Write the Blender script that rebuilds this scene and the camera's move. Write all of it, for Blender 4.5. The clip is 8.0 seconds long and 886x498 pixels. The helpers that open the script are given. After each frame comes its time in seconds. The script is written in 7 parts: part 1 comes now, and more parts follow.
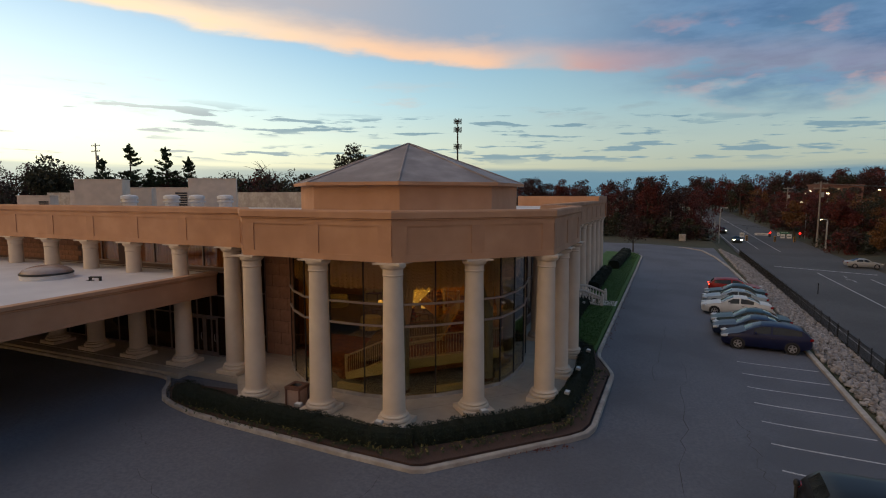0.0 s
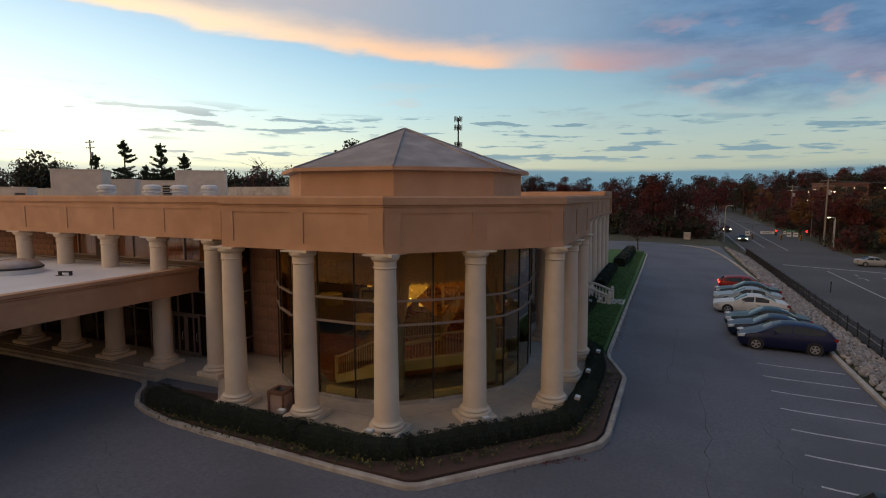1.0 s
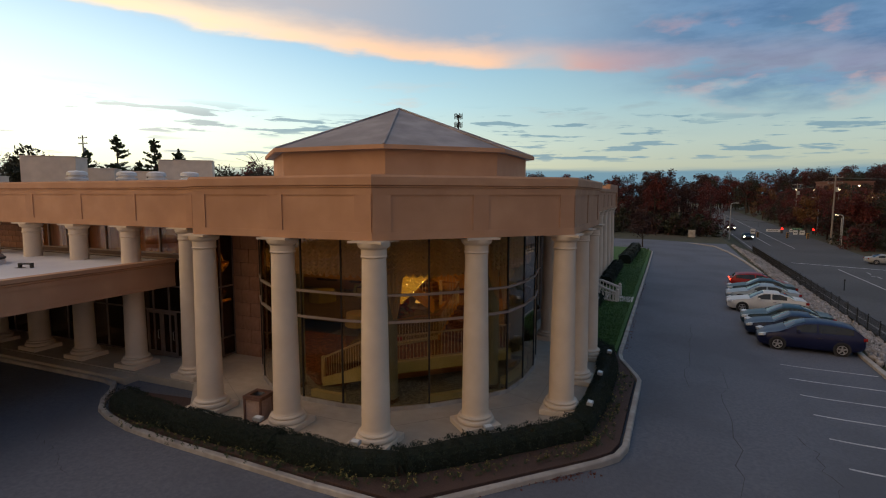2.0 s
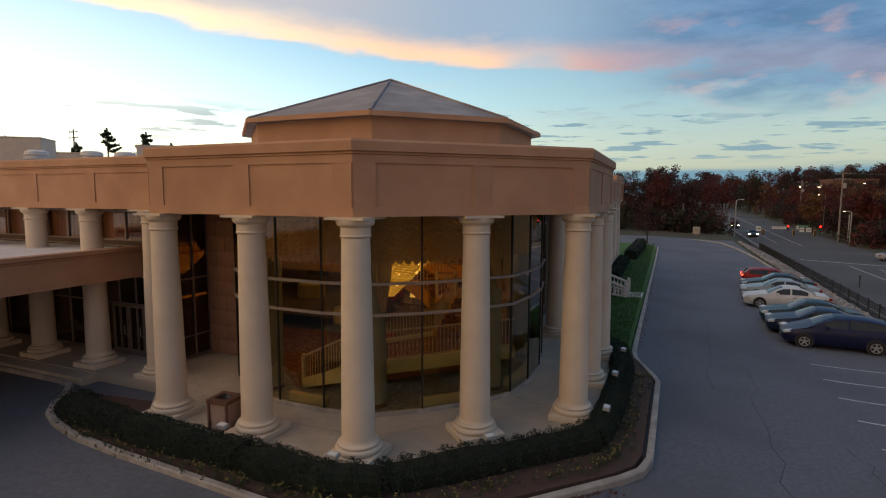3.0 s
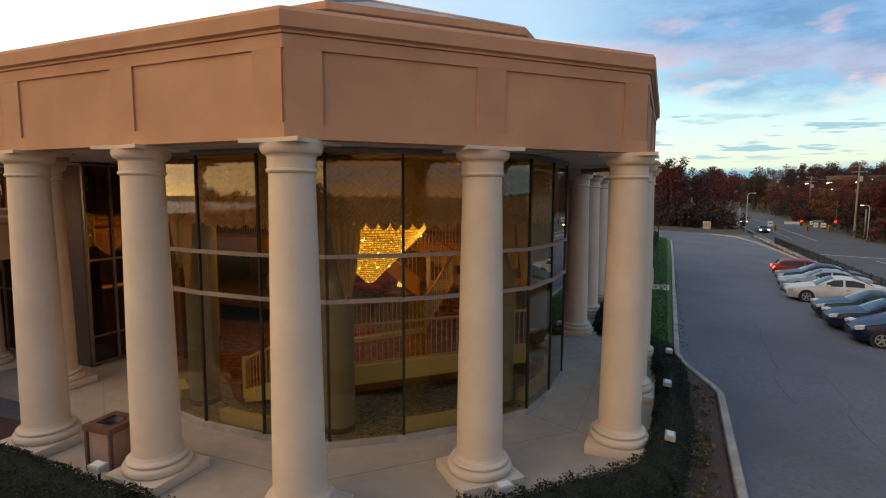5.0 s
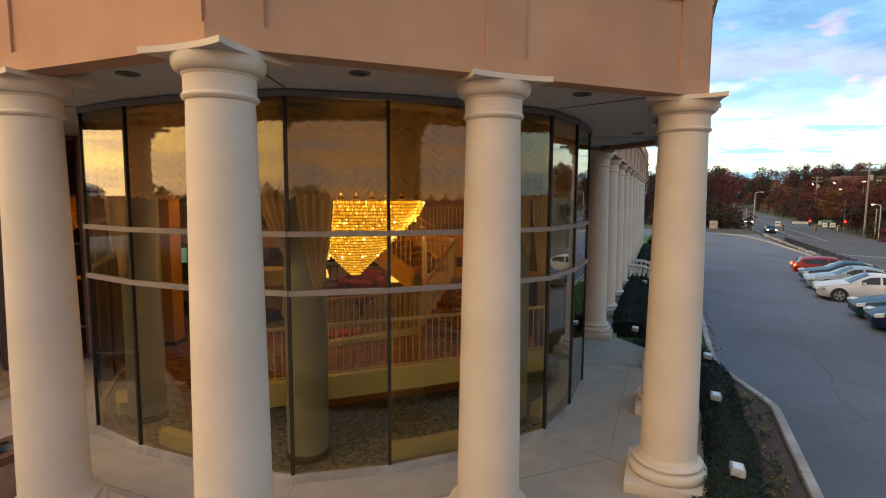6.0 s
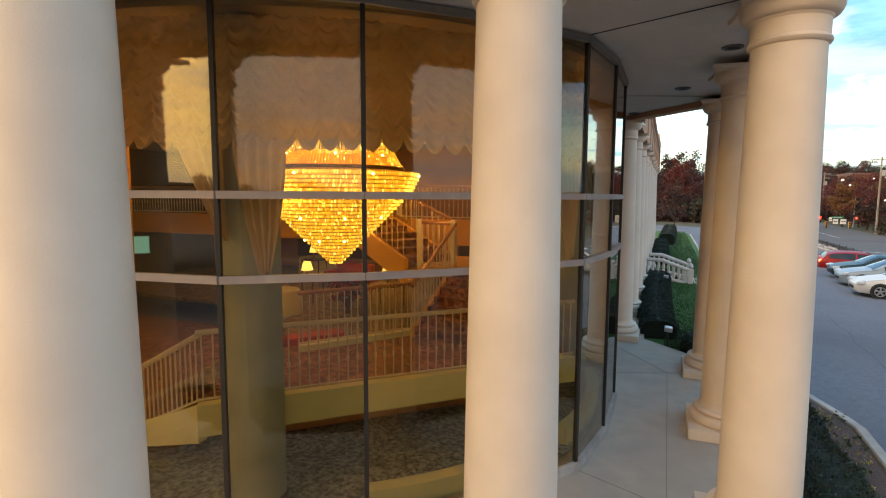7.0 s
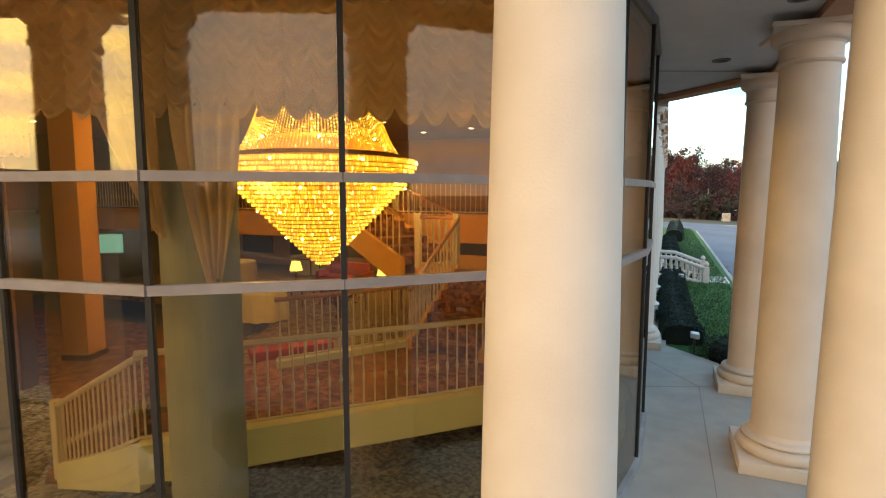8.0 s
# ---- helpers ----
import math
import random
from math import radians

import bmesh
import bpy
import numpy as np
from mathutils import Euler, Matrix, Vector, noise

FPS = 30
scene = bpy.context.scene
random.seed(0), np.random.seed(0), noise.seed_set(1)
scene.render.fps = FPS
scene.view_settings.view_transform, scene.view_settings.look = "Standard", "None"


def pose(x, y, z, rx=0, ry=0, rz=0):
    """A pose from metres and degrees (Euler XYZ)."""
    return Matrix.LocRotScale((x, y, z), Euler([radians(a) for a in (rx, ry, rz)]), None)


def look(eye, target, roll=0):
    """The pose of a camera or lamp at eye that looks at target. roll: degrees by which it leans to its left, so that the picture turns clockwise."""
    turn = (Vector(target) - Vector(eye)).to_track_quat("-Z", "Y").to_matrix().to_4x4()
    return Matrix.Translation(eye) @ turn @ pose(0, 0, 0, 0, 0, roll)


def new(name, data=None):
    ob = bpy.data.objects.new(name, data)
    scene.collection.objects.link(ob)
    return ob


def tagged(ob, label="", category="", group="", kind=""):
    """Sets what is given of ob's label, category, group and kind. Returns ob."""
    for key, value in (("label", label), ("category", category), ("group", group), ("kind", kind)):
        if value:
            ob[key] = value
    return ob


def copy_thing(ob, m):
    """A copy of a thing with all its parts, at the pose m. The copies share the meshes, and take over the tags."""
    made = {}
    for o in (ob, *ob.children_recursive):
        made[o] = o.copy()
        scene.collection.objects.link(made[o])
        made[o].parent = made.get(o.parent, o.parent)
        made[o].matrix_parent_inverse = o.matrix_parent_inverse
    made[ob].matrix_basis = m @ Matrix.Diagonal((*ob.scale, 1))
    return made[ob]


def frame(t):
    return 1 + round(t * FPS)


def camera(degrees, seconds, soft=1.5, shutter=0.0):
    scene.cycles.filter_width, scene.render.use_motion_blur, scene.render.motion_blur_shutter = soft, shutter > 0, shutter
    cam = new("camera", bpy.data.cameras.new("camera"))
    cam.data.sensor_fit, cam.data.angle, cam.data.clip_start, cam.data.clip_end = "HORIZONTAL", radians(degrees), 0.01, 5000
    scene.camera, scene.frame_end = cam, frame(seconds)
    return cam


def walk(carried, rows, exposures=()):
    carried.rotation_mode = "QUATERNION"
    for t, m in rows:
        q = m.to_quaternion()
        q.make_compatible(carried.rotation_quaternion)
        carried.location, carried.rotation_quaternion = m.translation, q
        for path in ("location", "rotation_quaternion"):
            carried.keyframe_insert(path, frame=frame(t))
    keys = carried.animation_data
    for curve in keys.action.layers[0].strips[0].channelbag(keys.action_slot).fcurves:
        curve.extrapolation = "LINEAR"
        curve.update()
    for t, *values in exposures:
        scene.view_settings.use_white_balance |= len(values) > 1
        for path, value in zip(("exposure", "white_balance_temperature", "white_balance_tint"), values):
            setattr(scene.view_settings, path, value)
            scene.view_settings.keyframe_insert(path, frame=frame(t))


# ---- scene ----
cam = camera(79.68, 8.0, soft=1.1)
# seconds, place in metres, yaw, pitch, roll in degrees
ROWS = [
    (0.0, 12.387, -24.878, 8.552, 22.80, -5.83, -0.03),
    (0.5, 12.072, -23.997, 8.291, 22.84, -5.82, -0.03),
    (1.0, 11.745, -23.106, 8.022, 22.88, -5.82, -0.04),
    (1.5, 11.405, -22.185, 7.752, 22.90, -5.82, -0.05),
    (3.0, 10.318, -19.079, 6.666, 22.89, -5.85, -0.13),
    (3.5, 9.922, -17.981, 6.312, 22.87, -5.86, -0.15),
    (4.0, 9.529, -16.889, 5.961, 22.83, -5.88, -0.16),
    (4.5, 9.094, -15.790, 5.625, 22.79, -5.90, -0.16),
    (6.0, 7.737, -12.373, 4.625, 22.77, -5.61, -0.31),
    (6.5, 7.252, -11.189, 4.285, 22.81, -5.62, -0.31),
    (7.0, 6.814, -10.083, 4.033, 22.84, -5.70, -0.30),
    (7.5, 6.472, -9.241, 3.959, 22.80, -5.81, -0.25),
    (8.0, 6.219, -8.756, 3.898, 22.79, -5.96, -0.11),
]
walk(cam, [(t, pose(x, y, z, 90 + pitch, roll, yaw)) for t, x, y, z, yaw, pitch, roll in ROWS],
     [(0.0, -0.12, 7100, 13), (1.5, -0.05, 7150, 13), (3.0, 0.12, 7200, 12), (4.5, 0.60, 7250, 10), (6.0, 1.35, 7300, 7), (7.0, 1.88, 7150, 4), (8.0, 2.26, 6900, -1)])

# ---------------------------------------------------------------- light
world = bpy.data.worlds.new("dusk_sky")
scene.world = world
world.use_nodes = True
SUN_HEADING = 226.0   # clockwise from +Y: the sun has just gone down behind and to the west
def build_sky(nt):
    n, l = nt.nodes, nt.links
    n.clear()
    def put(sock, v):
        if hasattr(v, "is_linked"):
            l.new(v, sock)
        else:
            sock.default_value = v
    def f(op, a, b=0.0, c=0.0):
        q = n.new("ShaderNodeMath")
        q.operation = op
        put(q.inputs[0], a), put(q.inputs[1], b), put(q.inputs[2], c)
        return q.outputs[0]
    def step(v, lo, hi):
        q = n.new("ShaderNodeMapRange")
        q.interpolation_type = "SMOOTHSTEP"
        put(q.inputs[0], v)
        q.inputs[1].default_value, q.inputs[2].default_value = lo, hi
        return q.outputs[0]
    def mix(fac, a, b):
        q = n.new("ShaderNodeMix")
        q.data_type = "RGBA"
        put(q.inputs[0], fac), put(q.inputs[6], a), put(q.inputs[7], b)
        return q.outputs[2]
    def noise_at(x, y, z, scale, detail=6, rough=0.55):
        v = n.new("ShaderNodeCombineXYZ")
        put(v.inputs[0], x), put(v.inputs[1], y), put(v.inputs[2], z)
        q = n.new("ShaderNodeTexNoise")
        q.inputs["Scale"].default_value, q.inputs["Detail"].default_value, q.inputs["Roughness"].default_value = scale, detail, rough
        l.new(v.outputs[0], q.inputs["Vector"])
        return q.outputs[0]
    tc = n.new("ShaderNodeTexCoord")
    sep = n.new("ShaderNodeSeparateXYZ")
    l.new(tc.outputs["Generated"], sep.inputs[0])
    x, y, z = sep.outputs
    up = f("MAXIMUM", z, 0.0)
    az = f("MULTIPLY", f("ARCTAN2", x, y), 57.296)      # degrees clockwise from +Y
    el = f("MULTIPLY", f("ARCSINE", up), 57.296)
    # clear sky by height above the horizon, over the physical sky
    ramp = n.new("ShaderNodeValToRGB")
    e = ramp.color_ramp.elements
    e[0].position, e[0].color = 0.0, (0.34, 0.46, 0.50, 1)
    e[1].position, e[1].color = 1.0, (0.11, 0.18, 0.30, 1)
    for p, c in ((0.05, (0.98, 1.06, 0.80)), (0.09, (0.95, 1.16, 1.04)), (0.16, (0.66, 1.06, 1.24)), (0.27, (0.34, 0.72, 1.10)), (0.5, (0.17, 0.32, 0.52))):
        q = e.new(p)
        q.color = (*c, 1)
    l.new(up, ramp.inputs[0])
    phys = n.new("ShaderNodeTexSky")
    phys.sky_type, phys.sun_disc = "NISHITA", False
    phys.sun_elevation, phys.sun_rotation = radians(4.0), radians(SUN_HEADING)
    dim = n.new("ShaderNodeVectorMath")
    dim.operation = "SCALE"
    l.new(phys.outputs[0], dim.inputs[0])
    dim.inputs[3].default_value = 0.12
    clear = mix(0.78, dim.outputs[0], ramp.outputs[0])
    # brighter towards the place where the sun went down
    sx, sy = math.sin(radians(SUN_HEADING)), math.cos(radians(SUN_HEADING))
    flat = f("SQRT", f("ADD", f("MULTIPLY", x, x), f("MULTIPLY", y, y)))
    facing = f("DIVIDE", f("ADD", f("MULTIPLY", x, sx), f("MULTIPLY", y, sy)), f("MAXIMUM", flat, 0.001))
    toward = f("MAXIMUM", facing, 0.0)
    clear = mix(step(facing, -0.80, -0.1), mix(0.50, clear, (0.10, 0.22, 0.30, 1)), clear)
    low = f("SUBTRACT", 1.0, step(up, 0.05, 0.6))
    def add(a, b, k):
        q = n.new("ShaderNodeMix")
        q.data_type, q.blend_type = "RGBA", "ADD"
        put(q.inputs[0], 1.0), put(q.inputs[6], a)
        s2 = n.new("ShaderNodeVectorMath")
        s2.operation = "SCALE"
        put(s2.inputs[0], b), put(s2.inputs[3], k)
        l.new(s2.outputs[0], q.inputs[7])
        return q.outputs[2]
    col = add(clear, (1.0, 0.97, 0.80), f("MULTIPLY", f("MULTIPLY", step(facing, -0.35, 0.45), f("SUBTRACT", 1.0, step(facing, 0.35, 0.7))), f("MULTIPLY", low, 0.55)))
    # evening sky on the other side: gold in the west, grey pink towards the south and east
    wisps = noise_at(f("MULTIPLY", az, 0.055), f("MULTIPLY", el, 0.42), 2.2, 1.0, 6, 0.62)
    gold = mix(step(wisps, 0.40, 0.60), (1.05, 0.66, 0.07, 1), mix(step(el, 6.0, 16.0), (0.40, 0.24, 0.07, 1), (0.36, 0.29, 0.20, 1)))
    rose = mix(step(wisps, 0.38, 0.62), mix(step(el, 5.0, 11.0), (0.66, 0.36, 0.18, 1), (0.45, 0.37, 0.35, 1)), (0.33, 0.32, 0.36, 1))
    back = mix(step(facing, 0.60, 0.92), rose, gold)
    southing = f("MULTIPLY", f("DIVIDE", y, f("MAXIMUM", flat, 0.001)), -1.0)
    behind = f("MULTIPLY", f("MAXIMUM", step(southing, -0.05, 0.35), step(facing, 0.45, 0.75)), f("SUBTRACT", 1.0, step(up, 0.30, 0.75)))
    col = mix(behind, col, back)
    # a broad deck of cloud whose lower edge slopes down towards the east
    azc = f("MINIMUM", f("MAXIMUM", az, -78.0), 40.0)
    n1 = noise_at(f("MULTIPLY", az, 0.05), f("MULTIPLY", el, 0.16), 0.3, 1.0, 6, 0.58)
    n2 = noise_at(f("MULTIPLY", az, 0.11), f("MULTIPLY", el, 0.42), 5.1, 1.0, 6, 0.6)
    east = step(az, -14.0, 6.0)
    d = f("SUBTRACT", el, f("SUBTRACT", 11.35, f("MULTIPLY", azc, 0.081)))
    d = f("ADD", d, f("ADD", f("MULTIPLY", f("SUBTRACT", n1, 0.5), f("ADD", 3.0, f("MULTIPLY", east, 5.0))), f("MULTIPLY", f("SUBTRACT", n2, 0.5), 2.0)))
    deck = f("ADD", f("MULTIPLY", f("SUBTRACT", 1.0, east), step(d, -0.25, 0.75)), f("MULTIPLY", east, f("MULTIPLY", step(d, -3.0, 1.0), 0.95)))
    rim = f("MULTIPLY", step(d, -0.3, 0.35), f("SUBTRACT", 1.0, step(d, 0.9, 3.6)))
    puffs = f("MULTIPLY", step(noise_at(f("MULTIPLY", az, 0.13), f("MULTIPLY", el, 0.33), 9.4, 1.0, 5, 0.55), 0.52, 0.66), f("SUBTRACT", 1.0, step(d, 2.0, 6.5)))
    lit = mix(step(az, -52.0, -24.0), (1.25, 0.98, 0.66, 1), mix(step(az, -22.0, -2.0), (1.02, 0.70, 0.50, 1), (0.60, 0.34, 0.36, 1)))
    body = mix(step(az, -52.0, -16.0), (0.62, 0.58, 0.60, 1), mix(step(az, -16.0, 6.0), (0.30, 0.44, 0.62, 1), mix(step(n2, 0.36, 0.62), (0.13, 0.27, 0.50, 1), (0.075, 0.18, 0.37, 1))))
    pink = f("MAXIMUM", f("MULTIPLY", rim, f("SUBTRACT", 1.0, f("MULTIPLY", east, 0.75))), f("MULTIPLY", puffs, f("MULTIPLY", step(az, -30.0, 2.0), 0.80)))
    front = f("SUBTRACT", 1.0, behind)
    col = mix(f("MULTIPLY", f("MULTIPLY", deck, front), f("SUBTRACT", f("ADD", 0.78, f("MULTIPLY", step(n1, 0.35, 0.6), 0.2)), f("MULTIPLY", f("SUBTRACT", 1.0, step(f("ABSOLUTE", f("ADD", az, 13.5)), 0.5, 5.0)), f("SUBTRACT", 0.5, f("MULTIPLY", step(d, 0.5, 3.0), 0.4))))), col, mix(pink, body, lit))
    # thin grey veils under the deck
    nv = noise_at(f("MULTIPLY", az, 0.09), f("MULTIPLY", el, 0.55), 3.7, 1.0, 6, 0.62)
    veil = f("MULTIPLY", f("MULTIPLY", step(nv, 0.53, 0.68), step(el, 5.0, 8.0)), f("MULTIPLY", f("SUBTRACT", 1.0, step(el, 9.5, 12.5)), front))
    col = mix(f("MULTIPLY", veil, 0.55), col, mix(step(az, -40.0, 0.0), (0.80, 0.74, 0.70, 1), (0.30, 0.44, 0.52, 1)))
    # small flat clouds low down, gathered in drifts
    drift = noise_at(f("MULTIPLY", az, 0.045), f("MULTIPLY", el, 0.32), 11.3, 1.0, 3, 0.5)
    flake = noise_at(f("MULTIPLY", f("ADD", az, f("MULTIPLY", el, 0.8)), 0.20), f("MULTIPLY", el, 1.75), 4.4, 1.0, 5, 0.55)
    heap = f("MULTIPLY", step(flake, 0.545, 0.615), step(drift, 0.40, 0.52))
    streak = f("MULTIPLY", f("MULTIPLY", heap, front), f("MULTIPLY", step(el, 2.9, 3.9), f("SUBTRACT", 1.0, step(el, 7.6, 9.4))))
    col = mix(f("MULTIPLY", streak, 0.80), col, mix(step(az, -58.0, -34.0), (0.62, 0.66, 0.66, 1), (0.17, 0.33, 0.45, 1)))
    nb = noise_at(f("MULTIPLY", az, 0.06), f("MULTIPLY", el, 0.9), 1.7, 1.0, 4, 0.5)
    bank = f("MULTIPLY", f("SUBTRACT", 1.0, step(f("ADD", el, f("MULTIPLY", f("SUBTRACT", nb, 0.5), 1.8)), 2.2, 3.0)), f("SUBTRACT", 1.0, step(toward, 0.5, 0.85)))
    col = mix(f("MULTIPLY", f("MULTIPLY", bank, front), f("ADD", 0.45, f("MULTIPLY", step(az, -50.0, -15.0), 0.42))), col, (0.13, 0.30, 0.44, 1))
    bg = n.new("ShaderNodeBackground")
    l.new(col, bg.inputs[0])
    bg.inputs[1].default_value = 1.0
    out = n.new("ShaderNodeOutputWorld")
    l.new(bg.outputs[0], out.inputs[0])
build_sky(world.node_tree)
sun = new("sun", bpy.data.lights.new("sun", "SUN"))
sun.data.energy, sun.data.angle, sun.data.color = 0.80, radians(75), (1.0, 0.76, 0.58)
sun.matrix_world = look((60 * math.sin(radians(SUN_HEADING)), 60 * math.cos(radians(SUN_HEADING)), 22), (0, 0, 0))

# ---------------------------------------------------------------- small tools
def obj(name, bm, mat, parent=None, smooth=0.0):
    """Links a bmesh as one mesh object; smooth: the angle below which edges are smooth."""
    bmesh.ops.recalc_face_normals(bm, faces=bm.faces)
    me = bpy.data.meshes.new(name)
    bm.to_mesh(me)
    bm.free()
    if smooth:
        for p in me.polygons:
            p.use_smooth = True
        me.set_sharp_from_angle(angle=radians(smooth))
    for m in (mat if isinstance(mat, (list, tuple)) else [mat]):
        me.materials.append(m)
    ob = new(name, me)
    if parent is not None:
        ob.parent = parent
    return ob

def part(name, bm, mat, parent, label="", smooth=0.0):
    ob = obj(name, bm, mat, parent, smooth)
    return tagged(ob, label) if label else ob

def thing(name, m, label, category, group="", kind=""):
    ob = new(name)
    ob.empty_display_size = 0.2
    ob.matrix_world = m
    return tagged(ob, label, category, group, kind)

def box(bm, x0, y0, z0, x1, y1, z1, m=None, bevel=0.0):
    v = [bm.verts.new(p) for p in ((x0, y0, z0), (x1, y0, z0), (x1, y1, z0), (x0, y1, z0), (x0, y0, z1), (x1, y0, z1), (x1, y1, z1), (x0, y1, z1))]
    fs = [bm.faces.new([v[i] for i in f]) for f in ((3, 2, 1, 0), (4, 5, 6, 7), (0, 1, 5, 4), (1, 2, 6, 5), (2, 3, 7, 6), (3, 0, 4, 7))]
    if bevel:
        es = list({e for f in fs for e in f.edges})
        r = bmesh.ops.bevel(bm, geom=es, offset=bevel, segments=2, affect="EDGES", profile=0.6)
        v = list({q for f in r["faces"] for q in f.verts} | {q for q in v if q.is_valid})
    if m is not None:
        bmesh.ops.transform(bm, matrix=m, verts=v)
    return v

def lathe(bm, prof, n=32, centre=(0, 0), cap=True):
    """Turns a profile of (radius, z) round the z axis."""
    rings = []
    for r, z in prof:
        rings.append([bm.verts.new((centre[0] + r * math.cos(2 * math.pi * i / n), centre[1] + r * math.sin(2 * math.pi * i / n), z)) for i in range(n)])
    for a, b in zip(rings, rings[1:]):
        for i in range(n):
            bm.faces.new((a[i], a[(i + 1) % n], b[(i + 1) % n], b[i]))
    if cap:
        bm.faces.new(rings[0][::-1])
        bm.faces.new(rings[-1])

def prism(bm, pts, z0, z1):
    """A closed prism over a plan polygon; z0 and z1 are numbers or functions of x, y."""
    f0 = z0 if callable(z0) else (lambda x, y: z0)
    f1 = z1 if callable(z1) else (lambda x, y: z1)
    a = [bm.verts.new((x, y, f0(x, y))) for x, y in pts]
    b = [bm.verts.new((x, y, f1(x, y))) for x, y in pts]
    bm.faces.new(a[::-1])
    bm.faces.new(b)
    for i in range(len(pts)):
        j = (i + 1) % len(pts)
        bm.faces.new((a[i], a[j], b[j], b[i]))

def sweep(bm, path, prof, closed=False):
    """Sweeps a profile of (outward, z) along a plan path with mitred corners; outward is to the right of the way."""
    n = len(path)
    rings = []
    for i in range(n):
        p = Vector(path[i])
        d0 = (p - Vector(path[i - 1])).normalized() if (i or closed) else None
        d1 = (Vector(path[(i + 1) % n]) - p).normalized() if (i < n - 1 or closed) else None
        d0, d1 = d0 or d1, d1 or d0
        n0, n1 = Vector((d0.y, -d0.x)), Vector((d1.y, -d1.x))
        mit = (n0 + n1) / max(0.2, 1 + n0.dot(n1))
        rings.append([bm.verts.new((p.x + mit.x * u, p.y + mit.y * u, w)) for u, w in prof])
    k = len(prof)
    for i in range(n if closed else n - 1):
        a, b = rings[i], rings[(i + 1) % n]
        for j in range(k):
            bm.faces.new((a[j], b[j], b[(j + 1) % k], a[(j + 1) % k]))
    if not closed:
        bm.faces.new(rings[0])
        bm.faces.new(rings[-1][::-1])

def tube(bm, pts, r, n=8, r1=None):
    """A round bar through points."""
    pts = [Vector(p) for p in pts]
    rings = []
    for i, p in enumerate(pts):
        d = (pts[min(i + 1, len(pts) - 1)] - pts[max(i - 1, 0)]).normalized()
        s = d.orthogonal().normalized() if i == 0 else (s - d * s.dot(d)).normalized()
        u = d.cross(s)
        rr = r if r1 is None else r + (r1 - r) * i / (len(pts) - 1)
        rings.append([bm.verts.new(p + (s * math.cos(2 * math.pi * k / n) + u * math.sin(2 * math.pi * k / n)) * rr) for k in range(n)])
    for a, b in zip(rings, rings[1:]):
        for k in range(n):
            bm.faces.new((a[k], a[(k + 1) % n], b[(k + 1) % n], b[k]))
    bm.faces.new(rings[0][::-1])
    bm.faces.new(rings[-1])

# ---------------------------------------------------------------- materials
def material(name, c0, c1, scale=3.0, rough=0.8, bump=0.0, bscale=60.0, metal=0.0, detail=6.0, c2=None, scale2=0.35, mix2=0.5, spec=0.5, stretch=(1, 1, 1)):
    """Two colours mixed by fine noise, a third by broad stains, and a bump of its own scale, in metres."""
    m = bpy.data.materials.new(name)
    m.use_nodes = True
    n, l = m.node_tree.nodes, m.node_tree.links
    b = n["Principled BSDF"]
    tc = n.new("ShaderNodeTexCoord")
    mp = n.new("ShaderNodeMapping")
    mp.inputs["Scale"].default_value = stretch
    l.new(tc.outputs["Object"], mp.inputs[0])
    nz = n.new("ShaderNodeTexNoise")
    nz.inputs["Scale"].default_value, nz.inputs["Detail"].default_value = scale, detail
    l.new(mp.outputs[0], nz.inputs["Vector"])
    ramp = n.new("ShaderNodeValToRGB")
    ramp.color_ramp.elements[0].position, ramp.color_ramp.elements[1].position = 0.35, 0.65
    ramp.color_ramp.elements[0].color, ramp.color_ramp.elements[1].color = (*c0, 1), (*c1, 1)
    l.new(nz.outputs[0], ramp.inputs[0])
    col = ramp.outputs[0]
    if c2:
        n2 = n.new("ShaderNodeTexNoise")
        n2.inputs["Scale"].default_value, n2.inputs["Detail"].default_value = scale2, 5
        l.new(mp.outputs[0], n2.inputs["Vector"])
        r2 = n.new("ShaderNodeValToRGB")
        r2.color_ramp.elements[0].position, r2.color_ramp.elements[1].position = 0.42, 0.62
        r2.color_ramp.elements[0].color, r2.color_ramp.elements[1].color = (0, 0, 0, 1), (mix2, mix2, mix2, 1)
        l.new(n2.outputs[0], r2.inputs[0])
        mx = n.new("ShaderNodeMix")
        mx.data_type = "RGBA"
        l.new(r2.outputs[0], mx.inputs[0])
        l.new(col, mx.inputs[6])
        mx.inputs[7].default_value = (*c2, 1)
        col = mx.outputs[2]
    l.new(col, b.inputs["Base Color"])
    b.inputs["Roughness"].default_value, b.inputs["Metallic"].default_value = rough, metal
    b.inputs["Specular IOR Level"].default_value = spec
    if bump:
        n3 = n.new("ShaderNodeTexNoise")
        n3.inputs["Scale"].default_value, n3.inputs["Detail"].default_value = bscale, 4
        l.new(mp.outputs[0], n3.inputs["Vector"])
        bp = n.new("ShaderNodeBump")
        bp.inputs["Strength"].default_value, bp.inputs["Distance"].default_value = bump, 0.02
        l.new(n3.outputs[0], bp.inputs["Height"])
        l.new(bp.outputs[0], b.inputs["Normal"])
    return m

